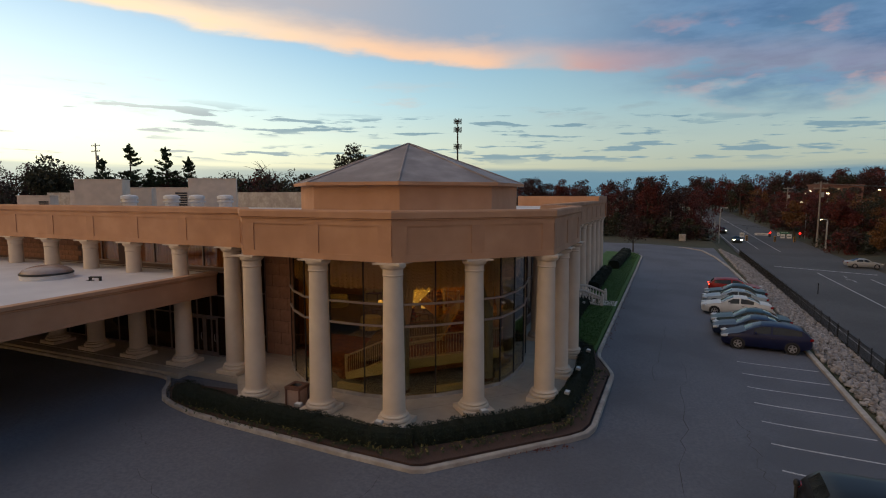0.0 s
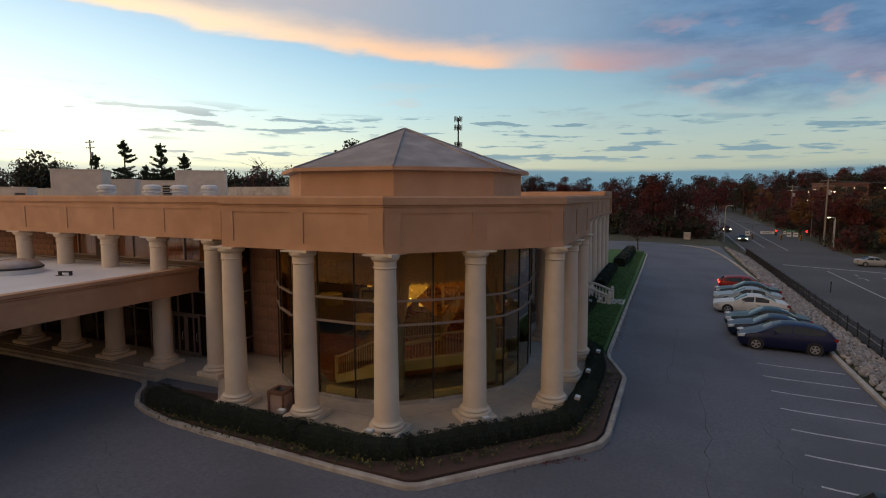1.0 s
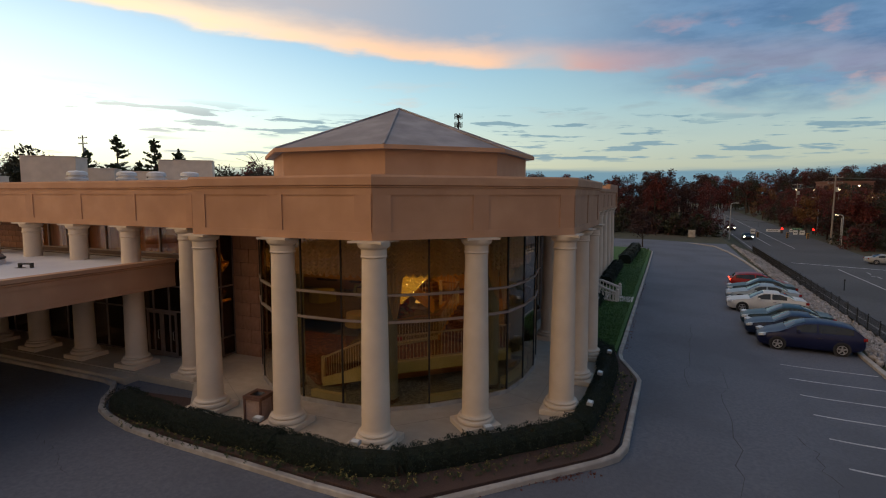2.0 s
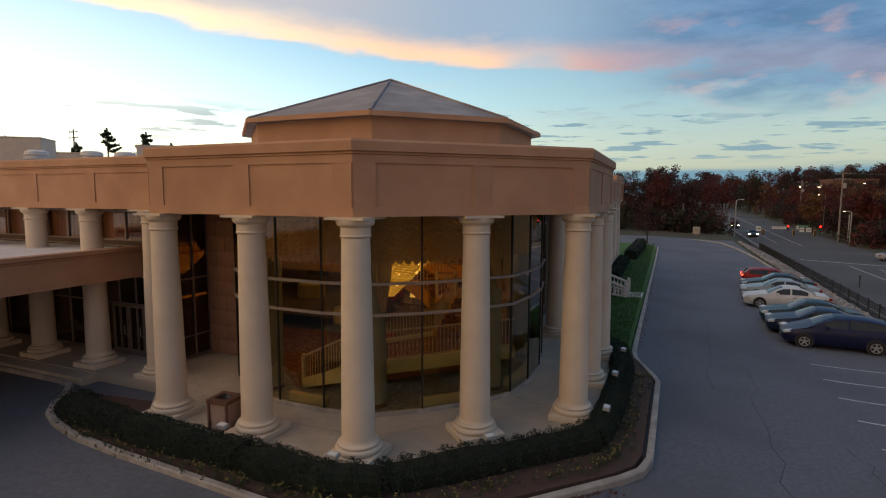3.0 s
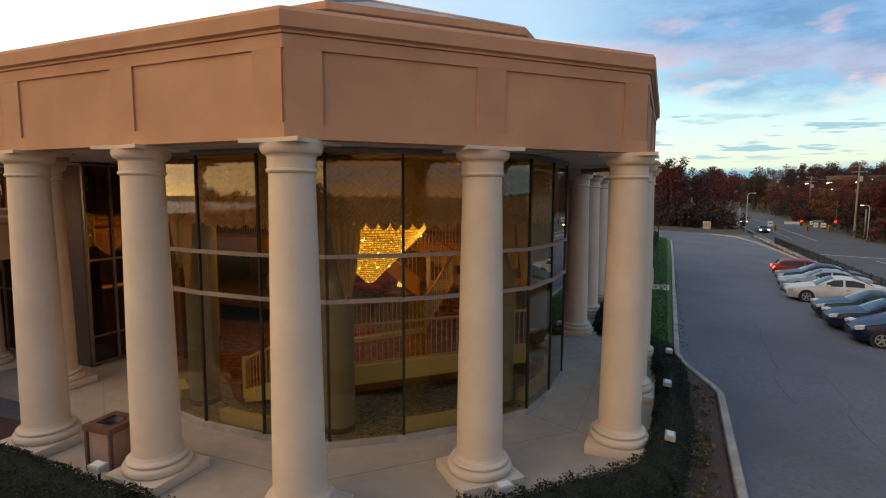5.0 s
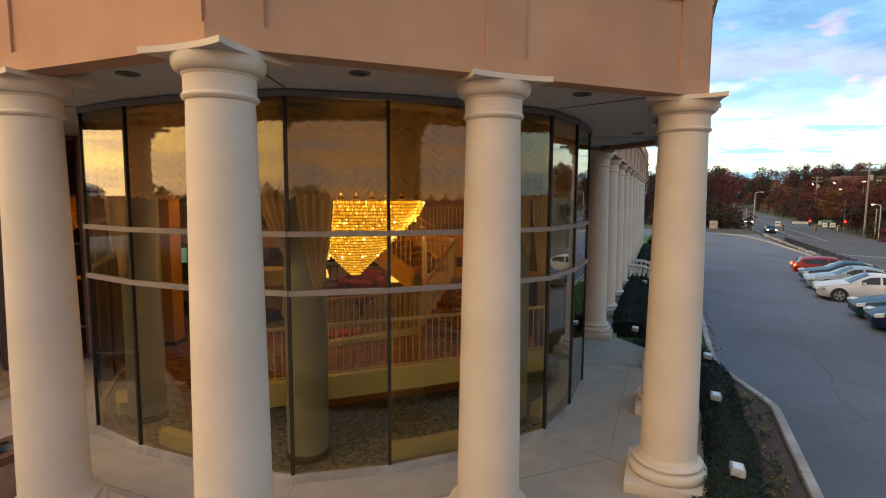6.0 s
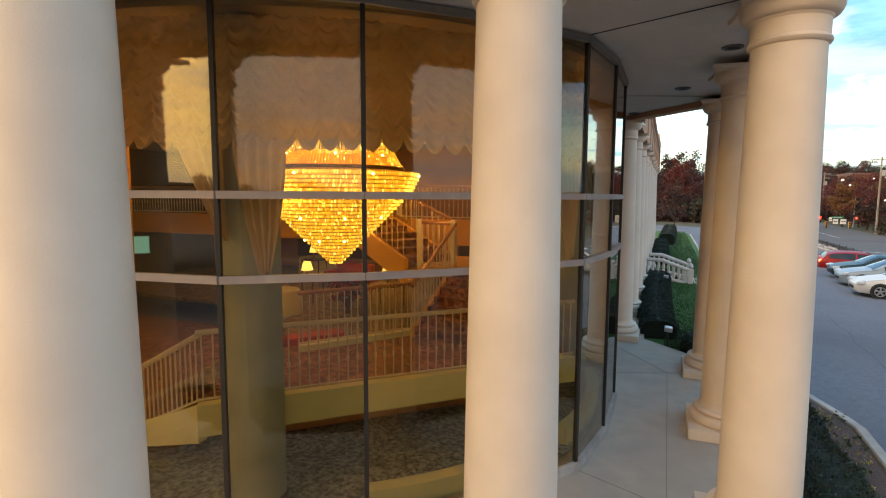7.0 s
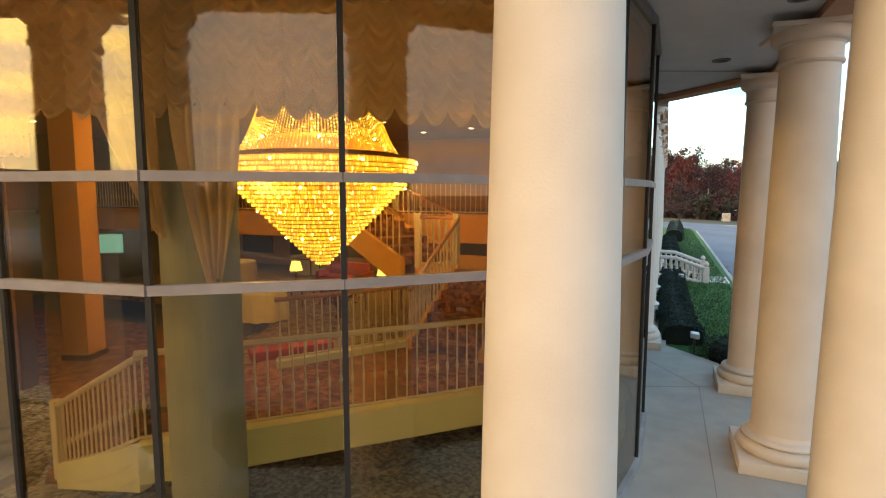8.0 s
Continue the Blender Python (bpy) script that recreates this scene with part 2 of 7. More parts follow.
STUCCO = material("stucco_tan", (0.47, 0.252, 0.142), (0.53, 0.296, 0.175), 1.2, 0.9, 0.25, 90, c2=(0.39, 0.202, 0.118), scale2=0.5, mix2=0.5)
COLUMN = material("column_cream", (0.62, 0.50, 0.385), (0.68, 0.56, 0.44), 1.5, 0.75, 0.12, 60, c2=(0.55, 0.44, 0.335), scale2=0.8, mix2=0.4)
SOFFIT = material("soffit_paint", (0.50, 0.48, 0.45), (0.55, 0.53, 0.50), 2, 0.85, 0.1, 80)
CONCRETE = material("concrete", (0.42, 0.345, 0.265), (0.48, 0.40, 0.315), 2.5, 0.85, 0.25, 80, c2=(0.35, 0.30, 0.245), scale2=0.4, mix2=0.6)
KERB = material("kerb_concrete", (0.36, 0.32, 0.28), (0.46, 0.41, 0.36), 4, 0.9, 0.4, 70, c2=(0.25, 0.21, 0.18), scale2=1.2, mix2=0.6)
ASPHALT = material("asphalt", (0.106, 0.110, 0.129), (0.142, 0.146, 0.167), 9, 0.8, 0.5, 120, c2=(0.086, 0.088, 0.101), scale2=0.16, mix2=0.8)
ROADMAT = material("road_asphalt", (0.07, 0.07, 0.072), (0.095, 0.092, 0.095), 7, 0.9, 0.4, 100, c2=(0.05, 0.05, 0.05), scale2=0.1, mix2=0.6)
EARTH = material("rough_ground", (0.035, 0.045, 0.02), (0.07, 0.065, 0.03), 0.5, 0.95, 0.5, 8, c2=(0.06, 0.035, 0.02), scale2=0.03, mix2=0.7)
GRASS = material("lawn", (0.030, 0.085, 0.012), (0.055, 0.13, 0.02), 5, 0.9, 0.8, 60)
MULCH = material("mulch", (0.05, 0.028, 0.02), (0.11, 0.06, 0.045), 30, 0.95, 0.9, 60)
ROOFMET = material("weathered_roof_metal", (0.24, 0.205, 0.20), (0.34, 0.295, 0.285), 1.4, 0.6, 0.2, 30, c2=(0.17, 0.14, 0.135), scale2=0.45, mix2=0.75)
MEMBRANE = material("roof_membrane", (0.62, 0.58, 0.57), (0.72, 0.68, 0.66), 1.0, 0.7, 0.2, 20, c2=(0.45, 0.41, 0.40), scale2=0.25, mix2=0.5)
MULLION = material("mullion_dark", (0.012, 0.009, 0.007), (0.018, 0.014, 0.011), 4, 0.65)
HEADTRIM = material("head_trim", (0.17, 0.16, 0.145), (0.21, 0.195, 0.18), 4, 0.6)
TRANSOM = material("transom_metal", (0.26, 0.21, 0.19), (0.31, 0.255, 0.23), 4, 0.6)
WHITELINE = material("road_paint", (0.42, 0.42, 0.42), (0.58, 0.57, 0.56), 12, 0.8, c2=(0.25, 0.24, 0.24), scale2=2.0, mix2=0.6)

def glass_material(name, tint, rough=0.0, clear=0.075, power=3.0):
    """Thin pane: clear when seen square on, mirror-like when seen along it."""
    m = bpy.data.materials.new(name)
    m.use_nodes = True
    n, l = m.node_tree.nodes, m.node_tree.links
    n.remove(n["Principled BSDF"])
    tr, gl, mx, lw = n.new("ShaderNodeBsdfTransparent"), n.new("ShaderNodeBsdfGlossy"), n.new("ShaderNodeMixShader"), n.new("ShaderNodeLayerWeight")
    tr.inputs[0].default_value = (*tint, 1)
    gl.inputs["Roughness"].default_value = rough
    lw.inputs["Blend"].default_value = 0.5
    pw, ml, ad = n.new("ShaderNodeMath"), n.new("ShaderNodeMath"), n.new("ShaderNodeMath")
    pw.operation, ml.operation, ad.operation = "POWER", "MULTIPLY", "ADD"
    pw.inputs[1].default_value, ml.inputs[1].default_value, ad.inputs[1].default_value = power, 0.98 - clear, clear
    l.new(lw.outputs["Facing"], pw.inputs[0])
    l.new(pw.outputs[0], ml.inputs[0])
    l.new(ml.outputs[0], ad.inputs[0])
    l.new(ad.outputs[0], mx.inputs[0])
    l.new(tr.outputs[0], mx.inputs[1])
    l.new(gl.outputs[0], mx.inputs[2])
    l.new(mx.outputs[0], n["Material Output"].inputs[0])
    return m
GLASS = glass_material("tinted_glass", (0.83, 0.76, 0.59), clear=0.055)

# ---------------------------------------------------------------- plan
S8, C8 = math.sin(radians(22.5)), math.cos(radians(22.5))
RC, RP, RG = 8.58, 8.93, 6.04          # columns, parapet face, glass
Z_BOT, Z_TOP, Z_SOF = 6.12, 8.01, 6.24
WING = 5.6                          # column line of the wings
FACE = WING + 0.42                   # parapet face of the wings
XL, YR = -62.0, 37.6                 # ends of the wings
def ground_z(x, y):
    if x < 9:
        return -0.30
    if x < 17:
        return -0.30 - 0.35 * (x - 9) / 8
    if x < 21:
        return -0.65
    if x < 25.2:
        return -0.65 - 2.0 * (x - 21) / 4.2
    return -2.65 + 0.012 * max(0, y - 90)

# ---------------------------------------------------------------- ground
def build_ground():
    xs = [-1600, -800, -400, -200, -120, -70, -40, -20, 0, 9, 13, 17, 20.7, 21, 23, 25.2, 27, 40, 46, 60, 90, 140, 220, 400, 800, 1600]
    ys = [-1600, -800, -300, -120, -60, -40, -20, 0, 20, 40, 60, 80, 90, 110, 150, 200, 260, 340, 450, 800, 2600]
    bm = bmesh.new()
    def zz(x, y):
        z = ground_z(x, min(y, 400)) - 0.12
        if x > 50:
            z += min(14, 0.06 * (x - 50)) * min(1, max(0, (y - 20) / 100))
        return z
    g = [[bm.verts.new((x, y, zz(x, y))) for x in xs] for y in ys]
    for j in range(len(ys) - 1):
        for i in range(len(xs) - 1):
            bm.faces.new((g[j][i], g[j][i + 1], g[j + 1][i + 1], g[j + 1][i]))
    tagged(obj("ground", bm, EARTH), "rough grassy ground falling towards the road", "ground", kind="structure")

def sheet(name, xs, ys, mat, lift, label, cat):
    bm = bmesh.new()
    g = [[bm.verts.new((x, y, ground_z(x, y) + lift)) for x in xs] for y in ys]
    for j in range(len(ys) - 1):
        for i in range(len(xs) - 1):
            bm.faces.new((g[j][i], g[j][i + 1], g[j + 1][i + 1], g[j + 1][i]))
    return tagged(obj(name, bm, mat), label, cat, kind="structure")
build_ground()
sheet("parking_lot", [-90, -60, -30, 0, 9, 11, 13, 15, 17, 20.2], [-60, -40, -20, -10, 0, 10, 20, 30, 40, 50, 60, 70, 78], ASPHALT, 0.0, "worn grey asphalt car park with faint cracks", "car park")
sheet("road", [25.3, 27, 30, 34, 38, 41.5], [-120, -60, 0, 60, 90, 120, 160, 200, 260, 330], ROADMAT, 0.02, "dark asphalt road with white lane lines", "road")

# ---------------------------------------------------------------- terrace
OCT = {"PL2": (-C8, -S8), "PL": (-S8, -C8), "P0": (S8, -C8), "P1": (C8, -S8), "P2": (C8, S8), "P3": (S8, C8)}
def vert(k, r):
    return (OCT[k][0] * r, OCT[k][1] * r)
def edge_path(r, w, xl=XL, yr=YR):
    """The outline of octagon and wings at octagon radius r and wing line w, from the left wing's end to the right wing's end."""
    q = r * (S8 + C8)
    return [(xl, -w), (w - q, -w), vert("PL", r), vert("P0", r), vert("P1", r), vert("P2", r), (w, q - w), (w, yr)]
bm = bmesh.new()
prism(bm, edge_path(9.35, WING + 0.75, XL, YR) + [(-1, YR), (-1, 2), (XL, 2)], -0.45, 0.0)
tagged(obj("terrace", bm, CONCRETE), "pale concrete terrace under the colonnade", "pavement", kind="structure")

bm = bmesh.new()
box(bm, -62, -6.93, -0.45, -9.0, -6.352, -0.03)
tagged(obj("pavement_strip", bm, CONCRETE), "concrete edge strip along the entrance drive", "pavement", kind="structure")

# ---------------------------------------------------------------- columns
def build_column():
    t = thing("column", Matrix.Identity(4), "cream painted round column with moulded base and capital", "column", "colonnade")
    bm = bmesh.new()
    box(bm, -0.63, -0.63, 0.0, 0.63, 0.63, 0.19, bevel=0.02)
    part("plinth", bm, COLUMN, t, smooth=40)
    bm = bmesh.new()
    prof = [(0.55, 0.19)] + [(0.55 + 0.055 * math.sin(a), 0.27 - 0.08 * math.cos(a)) for a in [math.pi * k / 8 for k in range(9)]]
    prof += [(0.52, 0.36)] + [(0.495 + 0.045 * math.sin(a), 0.405 - 0.04 * math.cos(a)) for a in [math.pi * k / 8 for k in range(9)]] + [(0.45, 0.46), (0.428, 0.52)]
    lathe(bm, prof, 40)
    part("base", bm, COLUMN, t, smooth=40)
    bm = bmesh.new()
    prof = [(0.428 - 0.075 * (k / 10) ** 1.3, 0.52 + 5.12 * k / 10) for k in range(11)]
    lathe(bm, prof, 40)
    part("shaft", bm, COLUMN, t, smooth=40)
    bm = bmesh.new()
    prof = [(0.353, 5.61), (0.385, 5.63), (0.395, 5.655), (0.385, 5.68), (0.372, 5.69), (0.372, 5.86), (0.385, 5.87), (0.39, 5.89)]
    prof += [(0.39 + 0.09 * math.sin(a), 6.02 - 0.13 * math.cos(a)) for a in [math.pi / 2 * k / 6 for k in range(7)]] + [(0.482, 6.056)]
    lathe(bm, prof, 40)
    part("capital", bm, COLUMN, t, smooth=40)
    bm = bmesh.new()
    k, c, outl = 0.545, 0.478, []
    for q in range(4):
        a = q * math.pi / 2
        for u in range(9):
            s = -1 + 2 * u / 8
            d = c + (k - c) * abs(s) ** 2.4
            px, py = d, s * k
            if u < 8:
                outl.append((px * math.cos(a) - py * math.sin(a), px * math.sin(a) + py * math.cos(a)))
    prism(bm, outl, 6.055, 6.118)
    part("abacus", bm, COLUMN, t)
    return t
COLS = [(*vert("P0", RC), 0), (*[(a + b) / 2 for a, b in zip(vert("P0", RC), vert("P1", RC))], 45), (*vert("P1", RC), 0),
        (*[(a + b) / 2 for a, b in zip(vert("P1", RC), vert("P2", RC))], 0), (*vert("P2", RC), 0),
        (*[(a + b) / 2 for a, b in zip(vert("PL", RC), vert("P0", RC))], 0), (*vert("PL", RC), 0)]
COLS += [(-6.65 - 3.37 * i, -WING, 0) for i in range(17)] + [(WING, 5.9 + 3.4 * i, 0) for i in range(10)]
first = build_column()
for i, (x, y, a) in enumerate(COLS):
    if i == 0:
        first.matrix_world = pose(x, y, 0, 0, 0, a)
    else:
        copy_thing(first, pose(x, y, 0, 0, 0, a))

# ---------------------------------------------------------------- entablature
PAR = [(-0.036, Z_BOT + 0.1), (-0.036, 7.62), (0.03, 7.63), (0.03, 7.67), (0.09, 7.70), (0.09, 7.92), (0.05, 7.985), (-0.34, 7.985), (-0.34, Z_BOT + 0.1)]
def build_entablature():
    path = edge_path(RP, FACE)
    bm = bmesh.new()
    sweep(bm, path, PAR)
    ob = tagged(obj("entablature", bm, STUCCO), "tan stucco parapet band with moulded cornice and recessed panels", "parapet", kind="structure")
    for lo, hi, name in ((Z_BOT, 6.35, "bottom_rail"), (7.42, 7.619, "top_rail")):
        bm = bmesh.new()
        sweep(bm, path, [(0.0, lo), (0.0, hi), (-0.34 if lo < 7 else -0.035, hi), (-0.34 if lo < 7 else -0.035, lo)])
        part(name, bm, STUCCO, ob)
    bm = bmesh.new()
    box(bm, -0.27, 0.001, 6.351, 0.27, 0.05, 7.419)
    bmesh.ops.recalc_face_normals(bm, faces=bm.faces)
    me = bpy.data.meshes.new("stile")
    bm.to_mesh(me)
    bm.free()
    me.materials.append(STUCCO)
    for a, b in zip(path, path[1:]):
        a, b = Vector(a), Vector(b)
        ln = (b - a).length
        d = (b - a) / ln
        if ln < 8:
            at = [0.3, ln / 2, ln - 0.3]
        else:
            at = [ln - 0.3 - 3.37 * k for k in range(int(ln / 3.37))] if b.x > a.x else [0.3 + 3.4 * k for k in range(int(ln / 3.4))]
        for s in at:
            p = a + d * s
            st = new("stile", me)
            st.parent = ob
            st.matrix_local = pose(p.x, p.y, 0, 0, 0, math.degrees(math.atan2(d.y, d.x)))
build_entablature()
bm = bmesh.new()
box(bm, FACE - 0.30, 30.0, 7.98, FACE + 0.1, YR, 8.40)
box(bm, -4, YR - 0.4, 6.1, FACE + 0.1, YR, 8.40)
tagged(obj("parapet_block", bm, STUCCO), "raised tan stucco block at the end of the parapet", "parapet", kind="structure")
bm = bmesh.new()
prism(bm, edge_path(RP - 0.3, FACE - 0.3) + [(-1, YR), (-1, 2), (XL, 2)], Z_SOF, 6.40)
tagged(obj("ceiling", bm, SOFFIT), "grey painted soffit over the colonnade", "ceiling", kind="structure")
bm = bmesh.new()
prism(bm, edge_path(RP - 0.36, FACE - 0.36) + [(-60, YR), (-60, 80), (XL, 80)], 7.0, 7.25)
tagged(obj("roof", bm, MEMBRANE), "flat white membrane roof", "roof", kind="structure")

# cupola
E8 = [(C8, S8), (S8, C8), (-S8, C8), (-C8, S8), (-C8, -S8), (-S8, -C8), (S8, -C8), (C8, -S8)]
bm = bmesh.new()
prism(bm, [(x * 5.6, y * 5.6) for x, y in E8], 7.2, 9.0)
tagged(obj("cupola_wall", bm, STUCCO), "tan stucco drum of the octagonal cupola", "wall", kind="structure")
bm = bmesh.new()
base = [bm.verts.new((x * 5.905, y * 5.905, 9.09)) for x, y in E8]
low = [bm.verts.new((x * 5.905, y * 5.905, 8.97)) for x, y in E8]
tip = bm.verts.new((0, 0, 11.17))
for i in range(8):
    bm.faces.new((base[i], base[(i + 1) % 8], tip))
    bm.faces.new((low[i], low[(i + 1) % 8], base[(i + 1) % 8], base[i]))
bm.faces.new(low[::-1])
tagged(obj("cupola_roof", bm, ROOFMET), "weathered grey-brown octagonal hipped roof", "roof", kind="structure")

# glass rotunda
ANG = [-157.5, -143, -128, -112.5, -98.2, -82.1, -67.8, -53.1, -37.2, -22.6, -8.9, 7.5, 22.5, 37.2]
RAD = [6.20 if abs((a + 22.5) / 45 - round((a + 22.5) / 45)) < 0.02 else RG for a in ANG]   # the corners stand a little further out
GV = [(r * math.cos(radians(a)), r * math.sin(radians(a))) for a, r in zip(ANG, RAD)]
def build_rotunda():
    t = thing("window_1", Matrix.Identity(4), "curved wall of tall tinted glass with dark mullions", "window", kind="structure")
    for i, (a, b) in enumerate(zip(GV, GV[1:])):
        bm = bmesh.new()
        d = (Vector(b) - Vector(a)).normalized()
        nrm = Vector((d.y, -d.x)) * 0.012
        a2, b2 = (a[0] + d.x * 0.03, a[1] + d.y * 0.03), (b[0] - d.x * 0.03, b[1] - d.y * 0.03)
        prism(bm, [a2, b2, (b2[0] - nrm.x, b2[1] - nrm.y), (a2[0] - nrm.x, a2[1] - nrm.y)], 0.14, 6.13)
        part("pane", bm, GLASS, t).visible_shadow = False
    bm = bmesh.new()
    box(bm, -0.04, -0.025, 0.05, 0.022, 0.025, 6.2)
    bmesh.ops.recalc_face_normals(bm, faces=bm.faces)
    me = bpy.data.meshes.new("mullion")
    bm.to_mesh(me)
    bm.free()
    me.materials.append(MULLION)
    for a, (x, y) in zip(ANG, GV):
        shared("mullion", me, pose(x, y, 0, 0, 0, a), t)
    for z in (3.105, 4.035):
        for a, b in zip(GV, GV[1:]):
            bm = bmesh.new()
            sweep(bm, [a, b], [(0.05, z - 0.042), (0.05, z + 0.042), (-0.05, z + 0.042), (-0.05, z - 0.042)])
            part("transom", bm, TRANSOM, t)
    bm = bmesh.new()
    sweep(bm, GV, [(0.06, 0.0), (0.06, 0.13), (-0.10, 0.13), (-0.10, 0.0)])
    part("sill", bm, KERB, t)
    bm = bmesh.new()
    sweep(bm, GV, [(0.05, 6.13), (0.05, 6.22), (-0.10, 6.22), (-0.10, 6.13)])
    part("head", bm, HEADTRIM, t)
def shared(name, me, m, parent=None):
    ob = new(name, me)
    if parent is not None:
        ob.parent = parent
    ob.matrix_local = m
    return ob
build_rotunda()

# ---------------------------------------------------------------- more tools
def raw(name, verts, faces, mat, parent=None):
    me = bpy.data.meshes.new(name)
    me.from_pydata(verts, [], faces)
    me.update()
    me.materials.append(mat)
    ob = new(name, me)
    if parent is not None:
        ob.parent = parent
    return ob

def island_material(name, colours, rough=0.7, spread=1.0, translucent=0.0):
    """Each loose piece takes its own colour from the list."""
    m = bpy.data.materials.new(name)
    m.use_nodes = True
    n, l = m.node_tree.nodes, m.node_tree.links
    b = n["Principled BSDF"]
    g = n.new("ShaderNodeNewGeometry")
    r = n.new("ShaderNodeValToRGB")
    r.color_ramp.interpolation = "LINEAR"
    e = r.color_ramp.elements
    e[0].color, e[1].color = (*colours[0], 1), (*colours[-1], 1)
    for i, c in enumerate(colours[1:-1], 1):
        q = e.new(i / (len(colours) - 1))
        q.color = (*c, 1)
    l.new(g.outputs["Random Per Island"], r.inputs[0])
    tc, nz, mx = n.new("ShaderNodeTexCoord"), n.new("ShaderNodeTexNoise"), n.new("ShaderNodeMix")
    nz.inputs["Scale"].default_value = 0.9
    l.new(tc.outputs["Object"], nz.inputs["Vector"])
    mx.data_type, mx.blend_type = "RGBA", "MULTIPLY"
    mx.inputs[0].default_value = 0.6
    l.new(r.outputs[0], mx.inputs[6])
    l.new(nz.outputs[0], mx.inputs[7])
    l.new(mx.outputs[2], b.inputs["Base Color"])
    b.inputs["Roughness"].default_value = rough
    return m

def leaf_cloud(rng, centres, radii, count, size, flat=1.0):
    """Small bent leaves scattered in clumps; returns vertices and faces."""
    c = np.array(centres)
    rad = np.array(radii)
    k = rng.integers(0, len(c), count)
    d = rng.normal(size=(count, 3))
    d /= np.linalg.norm(d, axis=1)[:, None]
    p = c[k] + d * (rad[k] * rng.random(count) ** 0.4)[:, None] * np.array((1, 1, flat))
    a = rng.normal(size=(count, 3))
    a /= np.linalg.norm(a, axis=1)[:, None]
    b = np.cross(a, rng.normal(size=(count, 3)))
    b /= np.linalg.norm(b, axis=1)[:, None]
    s = size * (0.6 + 0.8 * rng.random(count))[:, None]
    nrm = np.cross(a, b)
    v = np.stack([p - a * s, p - b * s * 0.45 + nrm * s * 0.15, p + a * s, p + b * s * 0.45 + nrm * s * 0.15], axis=1).reshape(-1, 3)
    f = np.arange(count * 4).reshape(-1, 4)
    return v, f

def cloud_object(name, v, f, mat, parent=None):
    return raw(name, v.tolist(), f.tolist(), mat, parent)

HEDGE = island_material("hedge_leaves", [(0.004, 0.010, 0.004), (0.008, 0.020, 0.007), (0.013, 0.029, 0.010), (0.02, 0.036, 0.014)])
# near-black hedge core: the shade between the leaves is put into its colour
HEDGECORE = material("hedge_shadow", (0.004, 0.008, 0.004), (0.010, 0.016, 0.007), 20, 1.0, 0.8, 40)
BLADE = island_material("grass_blades", [(0.03, 0.095, 0.012), (0.05, 0.14, 0.02), (0.075, 0.17, 0.03)])
FLOWERLEAF = island_material("bedding_leaves", [(0.02, 0.045, 0.012), (0.05, 0.07, 0.02), (0.07, 0.085, 0.03)])
PETAL = island_material("yellow_petals", [(0.26, 0.20, 0.04), (0.36, 0.29, 0.07), (0.32, 0.28, 0.13)])
FALLEN = island_material("fallen_leaves", [(0.16, 0.02, 0.012), (0.22, 0.05, 0.02), (0.12, 0.04, 0.02)])
STONE = island_material("riprap_stone", [(0.26, 0.24, 0.23), (0.40, 0.37, 0.35), (0.52, 0.48, 0.46), (0.32, 0.27, 0.24)], 0.9)
IRON = material("black_iron", (0.012, 0.012, 0.012), (0.022, 0.021, 0.02), 10, 0.5)
LAMPGLASS = material("lamp_lens", (0.6, 0.62, 0.62), (0.7, 0.71, 0.7), 20, 0.25)
GREYBOX = material("grey_casting", (0.28, 0.28, 0.27), (0.36, 0.36, 0.35), 12, 0.6, 0.1, 60)
PEBBLE = material("exposed_aggregate", (0.30, 0.19, 0.15), (0.42, 0.30, 0.25), 60, 0.9, 0.6, 120)
RUST = material("brown_trim", (0.10, 0.045, 0.03), (0.15, 0.07, 0.05), 8, 0.6)

# ---------------------------------------------------------------- kerb, bed, hedge
KERB_PATH = [(-62, -7.1), (-10.2, -7.1), (-9.4, -7.25), (-8.75, -7.8), (-8.2, -8.5), (-7.4, -9.15), (-6.5, -9.5), (-5.0, -9.85), (-2.9, -10.05), (0, -10.2), (2.5, -10.35), (5.2, -10.42), (5.6, -10.25),
             (9.6, -6.15), (10.05, -5.55), (10.25, -4.8), (10.35, 1.5), (10.2, 2.1), (9.42, 4.3), (9.3, 5.3), (9.35, 19.8), (9.45, 40), (9.45, 56), (8.2, 60), (4, 61)]
def build_kerb():
    bm = bmesh.new()
    gz = -0.5
    sweep(bm, KERB_PATH, [(0.0, gz), (0.0, -0.17), (-0.03, -0.14), (-0.17, -0.14), (-0.19, -0.17), (-0.19, gz)])
    tagged(obj("kerb", bm, KERB, smooth=30), "worn concrete kerb round the planting bed", "kerb", kind="structure")
    # soil behind the kerb
    bm = bmesh.new()
    pts = [(-8.3, -7.6), (-7.95, -8.3), (-7.2, -8.9), (-6.3, -9.22), (-4.9, -9.57), (-2.9, -9.77), (0, -9.92), (2.5, -10.07), (5.1, -10.13), (5.4, -10.0), (9.35, -6.0), (9.78, -5.45), (9.97, -4.75), (10.07, 1.45), (9.93, 2.0), (9.15, 4.2), (9.0, 5.3), (6.5, 6.5), (6.5, 0), (2, -6), (-3, -7)]
    prism(bm, pts, -0.5, -0.13)
    tagged(obj("flower_bed", bm, MULCH), "brown mulch planting bed inside the kerb", "planting bed", kind="structure")
    bm = bmesh.new()
    prism(bm, [(5.9, 5.2), (9.05, 5.2), (9.12, 19.8), (9.2, 40), (9.2, 56), (8.0, 59.8), (4, 60.5), (4, 38), (5.9, 38)], -0.5, -0.10)
    tagged(obj("lawn", bm, GRASS), "mown green lawn strip beside the wing", "lawn", kind="structure")
build_kerb()
